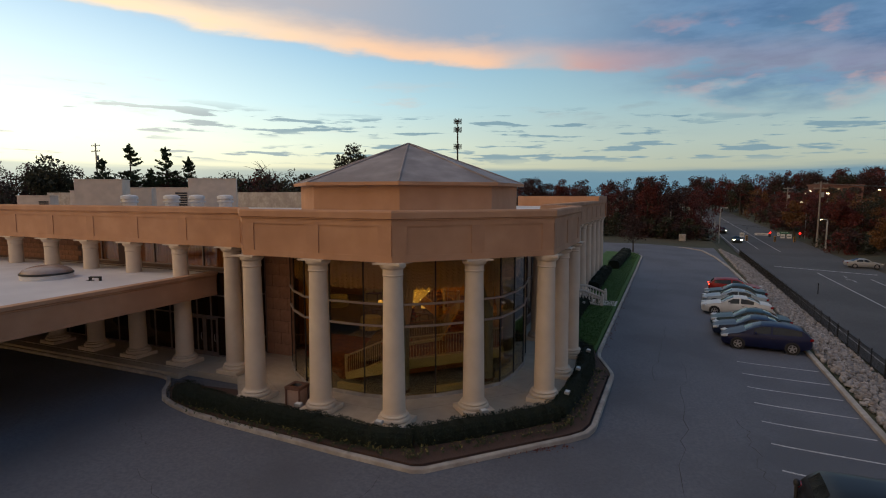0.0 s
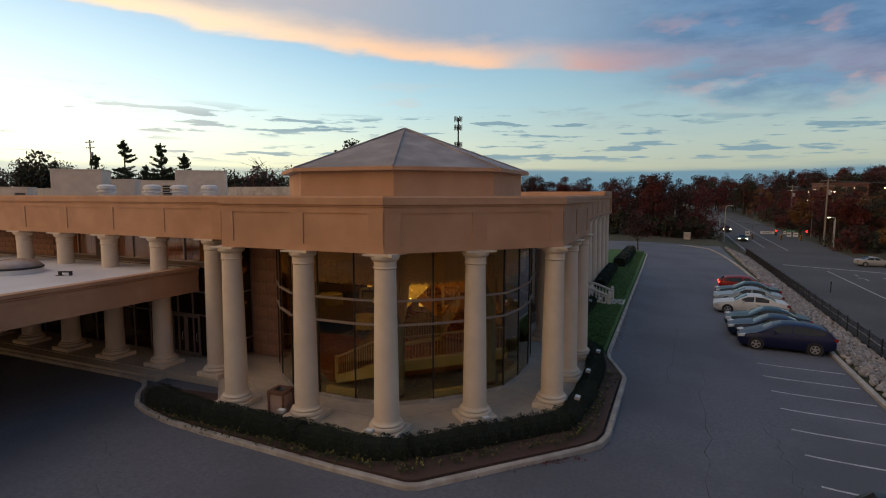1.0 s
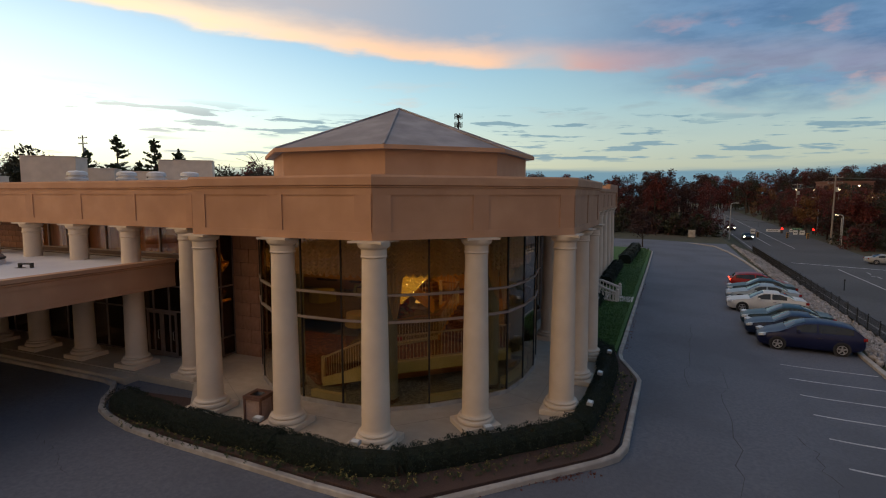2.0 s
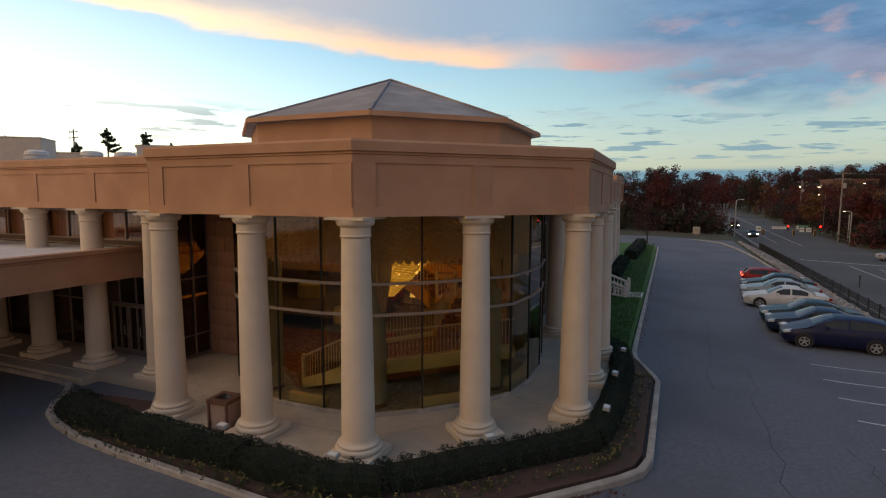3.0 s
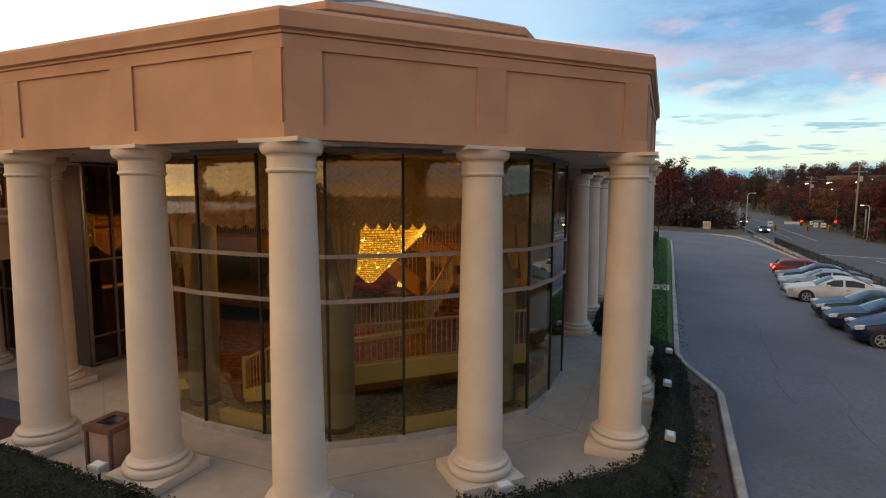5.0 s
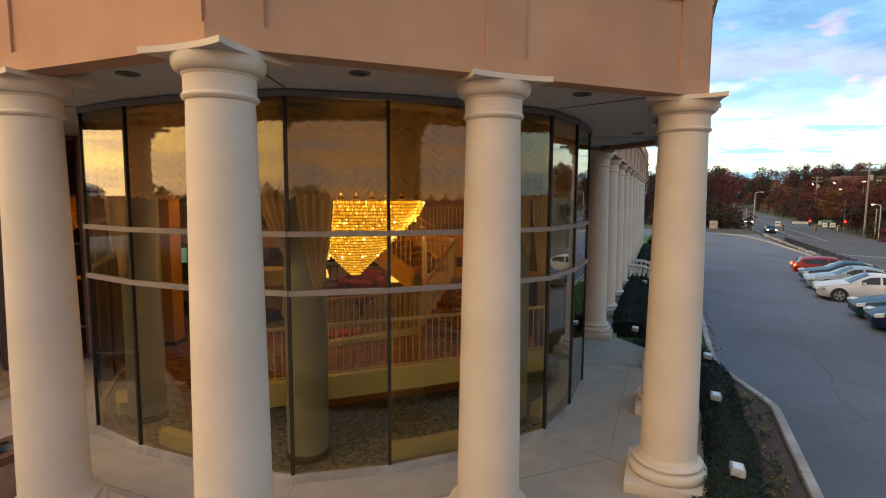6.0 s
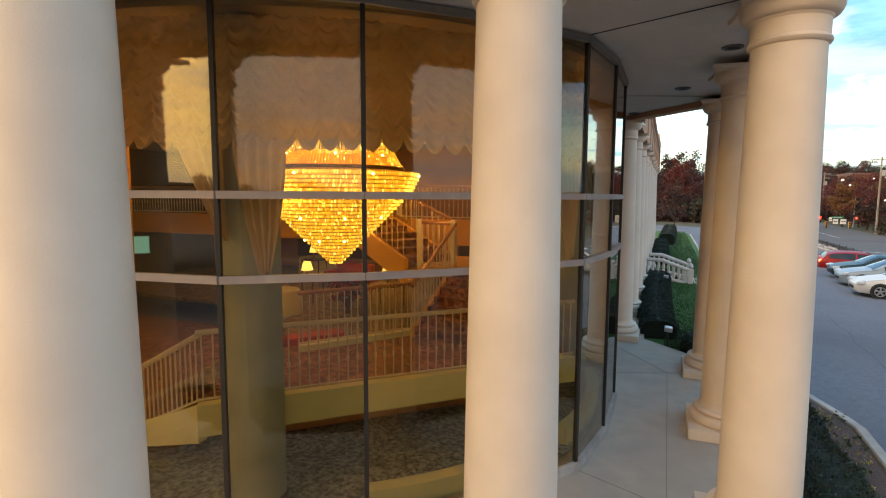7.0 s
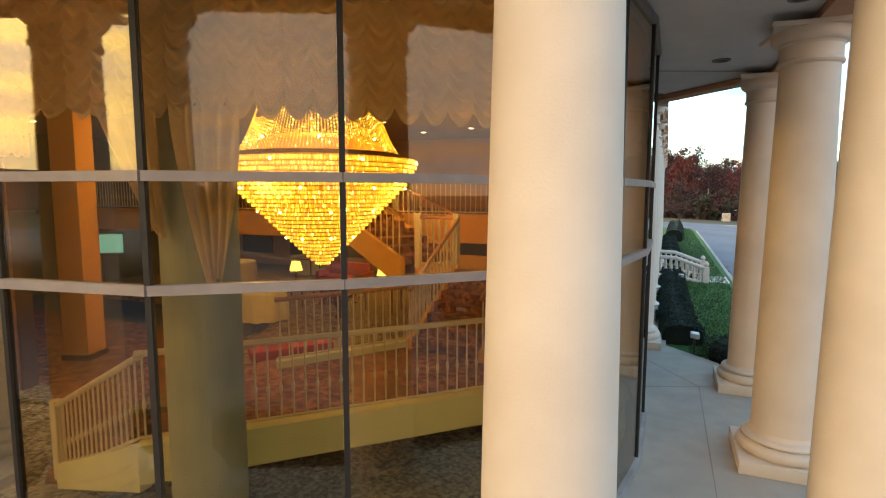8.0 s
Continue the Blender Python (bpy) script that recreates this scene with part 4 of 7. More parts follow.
def build_car(st, body_mat, m, label, lamps=0, category="car", name="car"):
    """A car with its nose at x = 0, along +x, wheels on z = 0. lamps: 1 headlights lit, 2 tail lights lit."""
    t = thing(name, m, label, category, "parked cars")
    L = st[-1][0]
    secs = []
    for x, w, zb, zs, zr in st:
        g = max(0.0, zr - zs)
        wr = w - 0.03 - 0.42 * g
        secs.append([(x, w * 0.86, zb), (x, w * 0.99, zb + 0.16), (x, w, (zb + zs) / 2 + 0.08), (x, w * 0.985, zs - 0.05), (x, w * 0.95, zs), (x, wr + 0.05 * (g > 0.05), zs + g * 0.88), (x, wr - 0.10, zr - 0.012), (x, wr * 0.45, zr + 0.015), (x, 0, zr + 0.02)])
    bm = bmesh.new()
    grid = []
    for s in secs:
        left = [bm.verts.new((x, -y, z)) for x, y, z in s]
        right = [bm.verts.new((x, y, z)) for x, y, z in s[:-1]]
        grid.append(left + right[::-1])
    for a, b in zip(grid, grid[1:]):
        for j in range(len(a)):
            k = (j + 1) % len(a)
            bm.faces.new((a[j], b[j], b[k], a[k]))
    bm.faces.new(grid[0])
    bm.faces.new(grid[-1][::-1])
    part("body", bm, body_mat, t, smooth=38)
    cab = [i for i, s in enumerate(st) if s[4] - s[3] > 0.2]
    # side windows
    i0, i1 = cab[0], cab[-1]
    mid = (i0 + i1) // 2
    def off(p, sy, out=0.012):
        return (p[0], sy * (p[1] + out), p[2])
    def lerp(p, q, k):
        return tuple(u + (v - u) * k for u, v in zip(p, q))
    for sy in (-1, 1):
        for a, b in ((i0, mid), (mid, i1)):
            bm = bmesh.new()
            lo = [off(lerp(secs[i][4], secs[i][5], 0.10), sy) for i in range(a, b + 1)]
            hi = [off(lerp(secs[i][4], secs[i][5], 0.90), sy) for i in range(a, b + 1)]
            lo[0] = (lo[0][0] + 0.05, *lo[0][1:])
            hi[0] = (hi[0][0] + 0.05, *hi[0][1:])
            lo[-1] = (lo[-1][0] - 0.05, *lo[-1][1:])
            hi[-1] = (hi[-1][0] - 0.05, *hi[-1][1:])
            v0, v1 = [bm.verts.new(p) for p in lo], [bm.verts.new(p) for p in hi]
            for k in range(len(lo) - 1):
                bm.faces.new((v0[k], v0[k + 1], v1[k + 1], v1[k]))
            part("side_window", bm, CARGLASS, t)
    # windscreen and rear window
    for nm, (a, b) in (("windscreen", (i0 - 1, i0 + 1)), ("rear_window", (i1 - 1 if st is SEDAN else i1, i1 + 1))):
        bm = bmesh.new()
        rows = []
        for i in range(a, b + 1):
            s = secs[i]
            rows.append([bm.verts.new((x, sy * y * 0.96, z + 0.014)) for sy, (x, y, z) in ((-1, s[6]), (-1, s[7]), (1, s[8]), (1, s[7]), (1, s[6]))])
        for p, q in zip(rows, rows[1:]):
            for k in range(4):
                bm.faces.new((p[k], p[k + 1], q[k + 1], q[k]))
        part(nm, bm, CARGLASS, t)
    # wheels
    wb = (0.19 * L, 0.785 * L)
    r = 0.33 if st is not SUV else 0.37
    for x in wb:
        for sy in (-1, 1):
            w = st[5][1]
            bm = bmesh.new()
            lathe(bm, [(r * 0.66, -0.10), (r * 0.93, -0.11), (r, -0.07), (r, 0.07), (r * 0.93, 0.11), (r * 0.66, 0.10)], 28)
            bmesh.ops.transform(bm, matrix=pose(x, sy * (w - 0.10), r, 90, 0, 0), verts=bm.verts)
            ty = part("wheel", bm, TYRE, t, smooth=40)
            bm = bmesh.new()
            for k in range(5):
                box(bm, -0.035, 0.04, -0.012, 0.035, r * 0.64, 0.02, m=pose(0, 0, 0, 0, 0, 72 * k))
            lathe(bm, [(r * 0.60, -0.01), (r * 0.69, -0.01), (r * 0.69, 0.025), (r * 0.60, 0.025), (r * 0.60, -0.01)], 28, cap=False)
            lathe(bm, [(0.05, -0.02), (0.05, 0.03)], 12)
            bmesh.ops.transform(bm, matrix=pose(x, sy * (w + 0.005), r, 90 if sy < 0 else -90, 0, 0), verts=bm.verts)
            part("rim", bm, RIM, ty)
            bm = bmesh.new()
            lathe(bm, [(r + 0.055, -0.02), (r + 0.055, 0.01), (r - 0.02, 0.012), (r - 0.02, -0.02)], 28)
            bmesh.ops.transform(bm, matrix=pose(x, sy * (w - 0.005), r + 0.01, 90 if sy < 0 else -90, 0, 0), verts=bm.verts)
            part("wheel_arch", bm, BLACKTRIM, t)
    # lamps, grille, bumper trim, mirrors, plate
    zh = st[2][3] - 0.14
    for sy in (-1, 1):
        bm = bmesh.new()
        box(bm, 0.06, -0.17, -0.07, 0.36, 0.17, 0.07, m=pose(0.02, sy * 0.63, zh, 0, -12, sy * 28), bevel=0.03)
        part("headlight", bm, HEADON if lamps == 1 else CLEARLENS, t)
        bm = bmesh.new()
        box(bm, -0.14, -0.14, -0.08, 0.05, 0.14, 0.08, m=pose(L - 0.06, sy * 0.66, st[-3][3] - 0.14, 0, 0, -sy * 22), bevel=0.025)
        part("tail_light", bm, TAILON if lamps == 2 else REDLENS, t)
        bm = bmesh.new()
        box(bm, -0.06, -0.11, -0.06, 0.07, 0.11, 0.07, m=pose(st[i0][0] + 0.12, sy * (st[5][1] + 0.10), st[5][3] + 0.07), bevel=0.03)
        part("mirror", bm, body_mat, t)
        for k in (0, 1):
            bm = bmesh.new()
            xh = st[i0][0] + 0.95 + 0.85 * k
            box(bm, xh, sy * (st[5][1] + 0.005) - 0.012, 0.80, xh + 0.18, sy * (st[5][1] + 0.005) + 0.012, 0.83, bevel=0.006)
            part("door_handle", bm, BLACKTRIM, t)
    bm = bmesh.new()
    box(bm, -0.02, -0.42, 0.36, 0.06, 0.42, 0.50, bevel=0.02)
    part("grille", bm, BLACKTRIM, t)
    bm = bmesh.new()
    box(bm, L - 0.035, -0.16, 0.62, L + 0.012, 0.16, 0.74)
    part("number_plate", bm, PLATE, t)
    return t

NAVY, NAVY2, TEAL = paint("navy_paint", (0.008, 0.012, 0.05)), paint("dark_blue_paint", (0.01, 0.022, 0.06)), paint("dark_teal_paint", (0.015, 0.045, 0.06))
WHITEP, SILVER, REDP = paint("white_paint", (0.62, 0.61, 0.59), 0.0), paint("silver_paint", (0.30, 0.36, 0.40), 0.1), paint("red_paint", (0.30, 0.012, 0.01), 0.2)
BLACKP, BLUEP, GOLDP = paint("black_paint", (0.015, 0.016, 0.018)), paint("blue_paint", (0.02, 0.06, 0.14)), paint("pale_silver_paint", (0.36, 0.36, 0.35), 0.1)
def parked(x, y, turn):
    return pose(x, y, ground_z(x + 1, y), 0, 0, turn)
build_car(WAGON, NAVY, parked(15.8, 11.6, -3), "navy blue estate car reversed into its parking bay")
build_car(SEDAN, NAVY2, parked(15.5, 13.95, -3), "dark blue saloon reversed into its parking bay")
build_car(SEDAN, TEAL, parked(15.55, 16.3, -3), "dark teal saloon reversed into its parking bay")
build_car(SEDAN, WHITEP, parked(15.2, 21.05, -2), "white saloon reversed into its parking bay")
build_car(SEDAN, SILVER, parked(15.45, 24.45, -2), "silver-blue saloon reversed into its parking bay")
build_car(SEDAN, TEAL, parked(15.8, 27.5, -2), "dark teal saloon beside the red car")
build_car(SUV, REDP, parked(21.2, 33.2, 177), "red sport utility car with glowing tail lights", 2)
build_car(SUV, BLACKP, pose(20.8, -8.7, -0.65, 0, 0, 178), "black sport utility car at the end of the row")
def on_road(x, y, turn):
    return pose(x, y, ground_z(x, y) + 0.02, 0, 0, turn)
build_car(SEDAN, GOLDP, on_road(43.0, 75.3, 185), "pale silver saloon waiting at the side road", name="road_car")
build_car(SEDAN, BLACKP, on_road(27.6, 112, 90), "black saloon with lit headlights on the road", 1, name="road_car")
build_car(SUV, BLACKP, on_road(26.8, 138.5, 90), "dark sport utility car with lit headlights", 1, name="road_car")

# ---------------------------------------------------------------- road marks and street furniture
def mark(x0, y0, x1, y1, w, label="white painted road line"):
    bm = bmesh.new()
    a, b = Vector((x0, y0)), Vector((x1, y1))
    d = (b - a).normalized()
    nn = Vector((d.y, -d.x)) * w / 2
    n = max(1, int((b - a).length / 15))
    lo = [bm.verts.new((p.x - nn.x, p.y - nn.y, ground_z(p.x, p.y) + 0.03)) for p in [a + (b - a) * i / n for i in range(n + 1)]]
    hi = [bm.verts.new((p.x + nn.x, p.y + nn.y, ground_z(p.x, p.y) + 0.03)) for p in [a + (b - a) * i / n for i in range(n + 1)]]
    for i in range(n):
        bm.faces.new((lo[i], lo[i + 1], hi[i + 1], hi[i]))
    tagged(obj("road_line", bm, WHITELINE), label, "road marking", "road lines", "structure")
mark(33.2, -40, 32.8, 66, 0.16)
mark(28.4, 71.8, 40.0, 66.6, 0.4)
mark(38.3, -40, 37.8, 61.6, 0.14)
mark(33.3, 96, 33.3, 240, 0.16)
mark(30.0, 100, 30.0, 130, 0.14)
mark(26.2, -60, 25.8, 210, 0.12)
for y in (58, 62):
    mark(35.3, y, 35.3, y + 1.6, 0.14)
mark(34.7, 60.0, 35.3, 60.2, 0.3)
POLEWOOD = material("weathered_pole", (0.20, 0.17, 0.15), (0.30, 0.26, 0.23), 6, 0.9, 0.4, 30)
STEEL = material("galvanised_steel", (0.33, 0.33, 0.33), (0.42, 0.42, 0.42), 6, 0.5, metal=0.6)
YELLOWBOX = material("signal_yellow", (0.42, 0.20, 0.02), (0.5, 0.25, 0.03), 10, 0.6)
SIGNWHITE = material("sign_white", (0.55, 0.55, 0.53), (0.62, 0.62, 0.6), 10, 0.6)
SIGNGREEN = material("sign_green", (0.02, 0.14, 0.08), (0.03, 0.17, 0.1), 10, 0.6)
REDON = glow("signal_red", (1.0, 0.012, 0.008), 7)
AMBERLAMP = glow("amber_lamp", (1.0, 0.75, 0.45), 12)

def utility_pole(x, y, z0, h, arm=True):
    t = thing("utility_pole", pose(x, y, z0), "weathered wooden utility pole with cross-arm", "utility pole", "utility poles")
    bm = bmesh.new()
    tube(bm, [(0, 0, -0.3), (0, 0, h)], 0.20, 12, 0.12)
    part("pole", bm, POLEWOOD, t, smooth=40)
    if arm:
        for k, zz in enumerate((h - 0.5, h - 1.6)):
            bm = bmesh.new()
            box(bm, -1.3, -0.06, zz - 0.06, 1.3, 0.06, zz + 0.06)
            part("cross_arm", bm, POLEWOOD, t)
            for xx in (-1.15, -0.5, 0.5, 1.15):
                bm = bmesh.new()
                lathe(bm, [(0.05, zz + 0.06), (0.08, zz + 0.14), (0.04, zz + 0.22)], 8, (xx, 0))
                part("insulator", bm, GREYBOX, t)
        bm = bmesh.new()
        lathe(bm, [(0.26, h - 3.4), (0.28, h - 3.3), (0.28, h - 2.5), (0.2, h - 2.4)], 14, (0.42, 0))
        part("transformer", bm, GREYBOX, t)
    return t
utility_pole(42.2, 110.1, -2.9, 14.4)
utility_pole(13.25, 102.1, -1.2, 6.1, False)
utility_pole(46.0, 165.0, -2.0, 13.0)
utility_pole(-94.9, 48.5, -0.5, 19.4)
utility_pole(-84, 62, -0.5, 14.0)
for dx in (-1.15, -0.5, 0.5, 1.15):
    bm = bmesh.new()
    a, b = Vector((42.2 + dx, 110.1, 11.0)), Vector((46 + dx, 165, 10.7))
    tube(bm, [a.lerp(b, k / 10) - Vector((0, 0, 1.6 * math.sin(math.pi * k / 10))) for k in range(11)], 0.02, 4)
    c = Vector((60 + dx, 20, 12.0))
    tube(bm, [a.lerp(c, k / 10) - Vector((0, 0, 1.8 * math.sin(math.pi * k / 10))) for k in range(11)], 0.02, 4)
    tagged(obj("overhead_cable", bm, IRON), "black overhead cable between utility poles", "cable", "overhead cables")

def street_lamp(x, y, z0, h, turn, lit=False):
    t = thing("street_lamp", pose(x, y, z0, 0, 0, turn), "galvanised street lamp with curved arm", "street lamp", "street lamps")
    bm = bmesh.new()
    tube(bm, [(0, 0, -0.2), (0, 0, h - 0.5), (0.08, 0, h - 0.15), (0.35, 0, h), (0.9, 0, h + 0.05)], 0.10, 10, 0.05)
    part("pole", bm, STEEL, t, smooth=50)
    bm = bmesh.new()
    box(bm, 0.8, -0.14, h - 0.02, 1.4, 0.14, h + 0.13, bevel=0.04)
    hd = part("lamp_head", bm, GREYBOX, t)
    bm = bmesh.new()
    box(bm, 0.88, -0.10, h - 0.05, 1.32, 0.10, h - 0.021)
    part("lens", bm, AMBERLAMP if lit else LAMPGLASS, hd)
street_lamp(22.9, 102, -2.4, 8.2, 0)
street_lamp(41.9, 101.7, -2.9, 6.6, 150, True)
street_lamp(44.0, 130, -2.2, 9.0, 180, True)
street_lamp(52.0, 118, -1.5, 8.5, 160, True)

def traffic_signals():
    t = thing("traffic_signals", pose(0, 109, -1.75), "span wire with traffic signals showing red", "traffic light")
    bm = bmesh.new()
    tube(bm, [(22.5, 0, 4.2), (31, 0, 3.3), (36, 0, 3.3), (43.5, 0, 4.2)], 0.025, 5)
    part("span_wire", bm, IRON, t)
    for x in (22.5, 43.5):
        bm = bmesh.new()
        tube(bm, [(x, 0, -3), (x, 0, 4.6)], 0.14, 10, 0.1)
        part("mast", bm, STEEL, t)
    for x, on in ((33.25, True), (38.8, True), (28.9, False), (34.3, False), (37.9, False)):
        bm = bmesh.new()
        box(bm, x - 0.2, -0.18, 1.2 - (0 if on else 1.0), x + 0.2, 0.18, 2.4 - (0 if on else 1.0), bevel=0.04)
        hd = part("signal_head", bm, BLACKTRIM if on else YELLOWBOX, t)
        bm = bmesh.new()
        tube(bm, [(x, 0, 2.3), (x, 0, 3.35)], 0.03, 6)
        part("hanger", bm, IRON, hd)
        for k in range(3):
            bm = bmesh.new()
            lathe(bm, [(0.17, 0), (0.18, 0.03), (0.05, 0.06)], 14)
            bmesh.ops.transform(bm, matrix=pose(x, -0.19, 2.15 - 0.38 * k - (0 if on else 1.0), 90, 0, 0), verts=bm.verts)
            part("lens", bm, REDON if on and k == 0 else BLACKTRIM, hd)
    for x, w, h, mat in ((28.0, 0.9, 1.0, SIGNWHITE), (31.7, 2.6, 0.5, SIGNWHITE), (35.7, 0.8, 0.9, SIGNWHITE), (36.9, 0.9, 0.9, SIGNWHITE), (34.9, 0.5, 0.7, SIGNWHITE), (36.0, 1.8, 0.4, SIGNGREEN)):
        bm = bmesh.new()
        z = 1.0 if mat is SIGNWHITE else 2.0
        if x in (31.7, 34.9):
            z = 1.5
        box(bm, x - w / 2, -0.03, z, x + w / 2, 0.03, z + h, bevel=0.01)
        sg = part("sign_plate", bm, mat, t)
        bm = bmesh.new()
        box(bm, x - w * 0.36, -0.036, z + h * 0.42, x + w * 0.36, -0.031, z + h * 0.58)
        part("sign_bar", bm, IRON if mat is SIGNWHITE else SIGNWHITE, sg)
traffic_signals()
def pylon_sign():
    t = thing("pylon_sign", pose(15.5, 92.0, -2.8), "pale masonry pylon sign at the entrance of the car park", "sign")
    bm = bmesh.new()
    box(bm, -0.55, -0.35, -0.4, 0.55, 0.35, 2.2, bevel=0.05)
    part("pier", bm, KERB, t)
    bm = bmesh.new()
    box(bm, -0.68, -0.42, 2.2, 0.68, 0.42, 2.4, bevel=0.05)
    part("cap", bm, KERB, t)
    bm = bmesh.new()
    box(bm, -0.62, -0.36, 2.4, 0.62, 0.36, 3.5, bevel=0.06)
    part("sign_box", bm, KERB, t)
pylon_sign()
def bollard(x, y):
    t = thing("marker_post", pose(x, y, ground_z(x, y)), "short black roadside marker post with knob", "post", "marker posts")
    bm = bmesh.new()
    tube(bm, [(0, 0, -0.1), (0, 0, 1.05)], 0.05, 12)
    part("post", bm, BLACKTRIM, t)
    bm = bmesh.new()
    lathe(bm, [(0.05, 1.05), (0.08, 1.08), (0.09, 1.16), (0.07, 1.22), (0.03, 1.25)], 14)
    part("knob", bm, BLACKTRIM, t)
bollard(16.05, -8.0)
bollard(28.6, 46.5)
def tower():
    t = thing("cell_tower", pose(-54.65, 147.5, -0.5), "dark slender mobile phone mast with antenna rings", "mast")
    bm = bmesh.new()
    tube(bm, [(0, 0, 0), (0, 0, 34.5)], 0.42, 12, 0.22)
    part("pole", bm, IRON, t)
    for zz in (34.0, 31.2, 25.5):
        for k in range(6):
            a = k * math.pi / 3
            bm = bmesh.new()
            box(bm, 1.15, -0.13, zz - 0.9, 1.35, 0.13, zz + 0.9, m=pose(0, 0, 0, 0, 0, 60 * k + 10))
            box(bm, 0.2, -0.06, zz - 0.06, 1.15, 0.06, zz + 0.06, m=pose(0, 0, 0, 0, 0, 60 * k + 10))
            part("antenna", bm, IRON, t)
tower()

# ---------------------------------------------------------------- wing walls, canopy, roof plant
BLOCK = material("split_block", (0.27, 0.13, 0.08), (0.36, 0.19, 0.12), 8, 0.95, 0.6, 50, c2=(0.15, 0.08, 0.055), scale2=1.0, mix2=0.6)
JOINT = material("mortar", (0.10, 0.065, 0.05), (0.14, 0.09, 0.07), 20, 0.95)
DARKGLASS = glass_material("dark_glass", (0.36, 0.24, 0.15))
DOORFRAME = material("door_frame", (0.22, 0.17, 0.15), (0.28, 0.22, 0.20), 5, 0.4, metal=0.5)
def unit_block():
    bm = bmesh.new()
    box(bm, -0.29, -0.02, -0.145, 0.29, 0.03, 0.145, bevel=0.012)
    bmesh.ops.recalc_face_normals(bm, faces=bm.faces)
    me = bpy.data.meshes.new("block")
    bm.to_mesh(me)
    bm.free()
    me.materials.append(BLOCK)
    return me
BLOCKMESH = unit_block()
def wall(name, a, b, z0, z1, thick, openings=(), blocks=True, label="brown split-face block wall behind the colonnade"):
    """A wall from a to b, its outer face to the right of the way, with openings (s0, s1, zlo, zhi)."""
    a, b = Vector(a), Vector(b)
    ln = (b - a).length
    m = pose(a.x, a.y, 0, 0, 0, math.degrees(math.atan2(b.y - a.y, b.x - a.x)))
    bm = bmesh.new()
    ss = sorted({0.0, ln, *[o[0] for o in openings], *[o[1] for o in openings]})
    for s0, s1 in zip(ss, ss[1:]):
        holes = sorted((o[2], o[3]) for o in openings if o[0] <= s0 + 1e-6 and o[1] >= s1 - 1e-6)
        z = z0
        for lo, hi in holes + [(z1, z1)]:
            if lo > z + 1e-6:
                box(bm, s0, 0, z, s1, thick, lo)
            z = max(z, hi)
    ob = tagged(obj(name, bm, JOINT), label, "wall", kind="structure")
    ob.matrix_world = m
    if blocks:
        for r in range(int((z1 - z0) / 0.3)):
            z = z0 + 0.15 + 0.3 * r
            s = 0.3 + (0.3 if r % 2 else 0.0)
            while s < ln - 0.25:
                if not any(o[0] - 0.29 < s < o[1] + 0.29 and o[2] - 0.1 < z < o[3] + 0.1 for o in openings):
                    shared("block", BLOCKMESH, pose(s, -0.006, z), ob)
                s += 0.6
    return ob
def glazing(name, a, b, z0, z1, posts, rails, label, mat=None, frame_mat=None):
    a, b = Vector(a), Vector(b)
    ln = (b - a).length
    t = thing(name, pose(a.x, a.y, 0, 0, 0, math.degrees(math.atan2(b.y - a.y, b.x - a.x))), label, "window", kind="structure")
    fm = frame_mat or DOORFRAME
    for s in posts:
        bm = bmesh.new()
        box(bm, s - 0.035, -0.03, z0, s + 0.035, 0.09, z1)
        part("post", bm, fm, t)
    for z in rails:
        bm = bmesh.new()
        box(bm, 0, -0.026, z - 0.03, ln, 0.086, z + 0.03)
        part("rail", bm, fm, t)
    ps = sorted(posts)
    for s0, s1 in zip(ps, ps[1:]):
        bm = bmesh.new()
        box(bm, s0 + 0.035, 0.02, z0, s1 - 0.035, 0.032, z1)
        part("pane", bm, mat or DARKGLASS, t).visible_shadow = False
    return t
WY = -4.25
# west wing: block wall to the canopy, then glazed entrance
wall("wall_west", (-62, WY), (-7.35, WY), 0, 6.22, 0.3, [(39.2, 53.75, 0.0, 4.6), (42.6, 45.6, 4.75, 6.0), (47.0, 49.8, 4.75, 6.0), (50.4, 53.6, 4.75, 6.0)], blocks=False)
def upper_blocks():
    host = bpy.data.objects["wall_west"]
    for r in range(5):
        z = 4.78 + 0.3 * r
        s = 25.0 + (0.3 if r % 2 else 0)
        while s < 42.4:
            shared("block", BLOCKMESH, pose(s, -0.006, z), host)
            s += 0.6
upper_blocks()
glazing("window_2", (-22.8, WY + 0.05), (-8.3, WY + 0.05), 0.05, 4.58, [0, 1.5, 3, 4.5, 6, 7.5, 9, 10.2, 11.2, 12.2, 13.2, 14.45], [0.08, 2.15, 3.3, 4.55], "glazed entrance front under the canopy")
AMBERPANE = glass_material("amber_glass", (0.86, 0.72, 0.55))
AMBERCLOTH = material("amber_cloth", (0.42, 0.22, 0.11), (0.50, 0.28, 0.15), 10, 0.9, 0.1, 60)
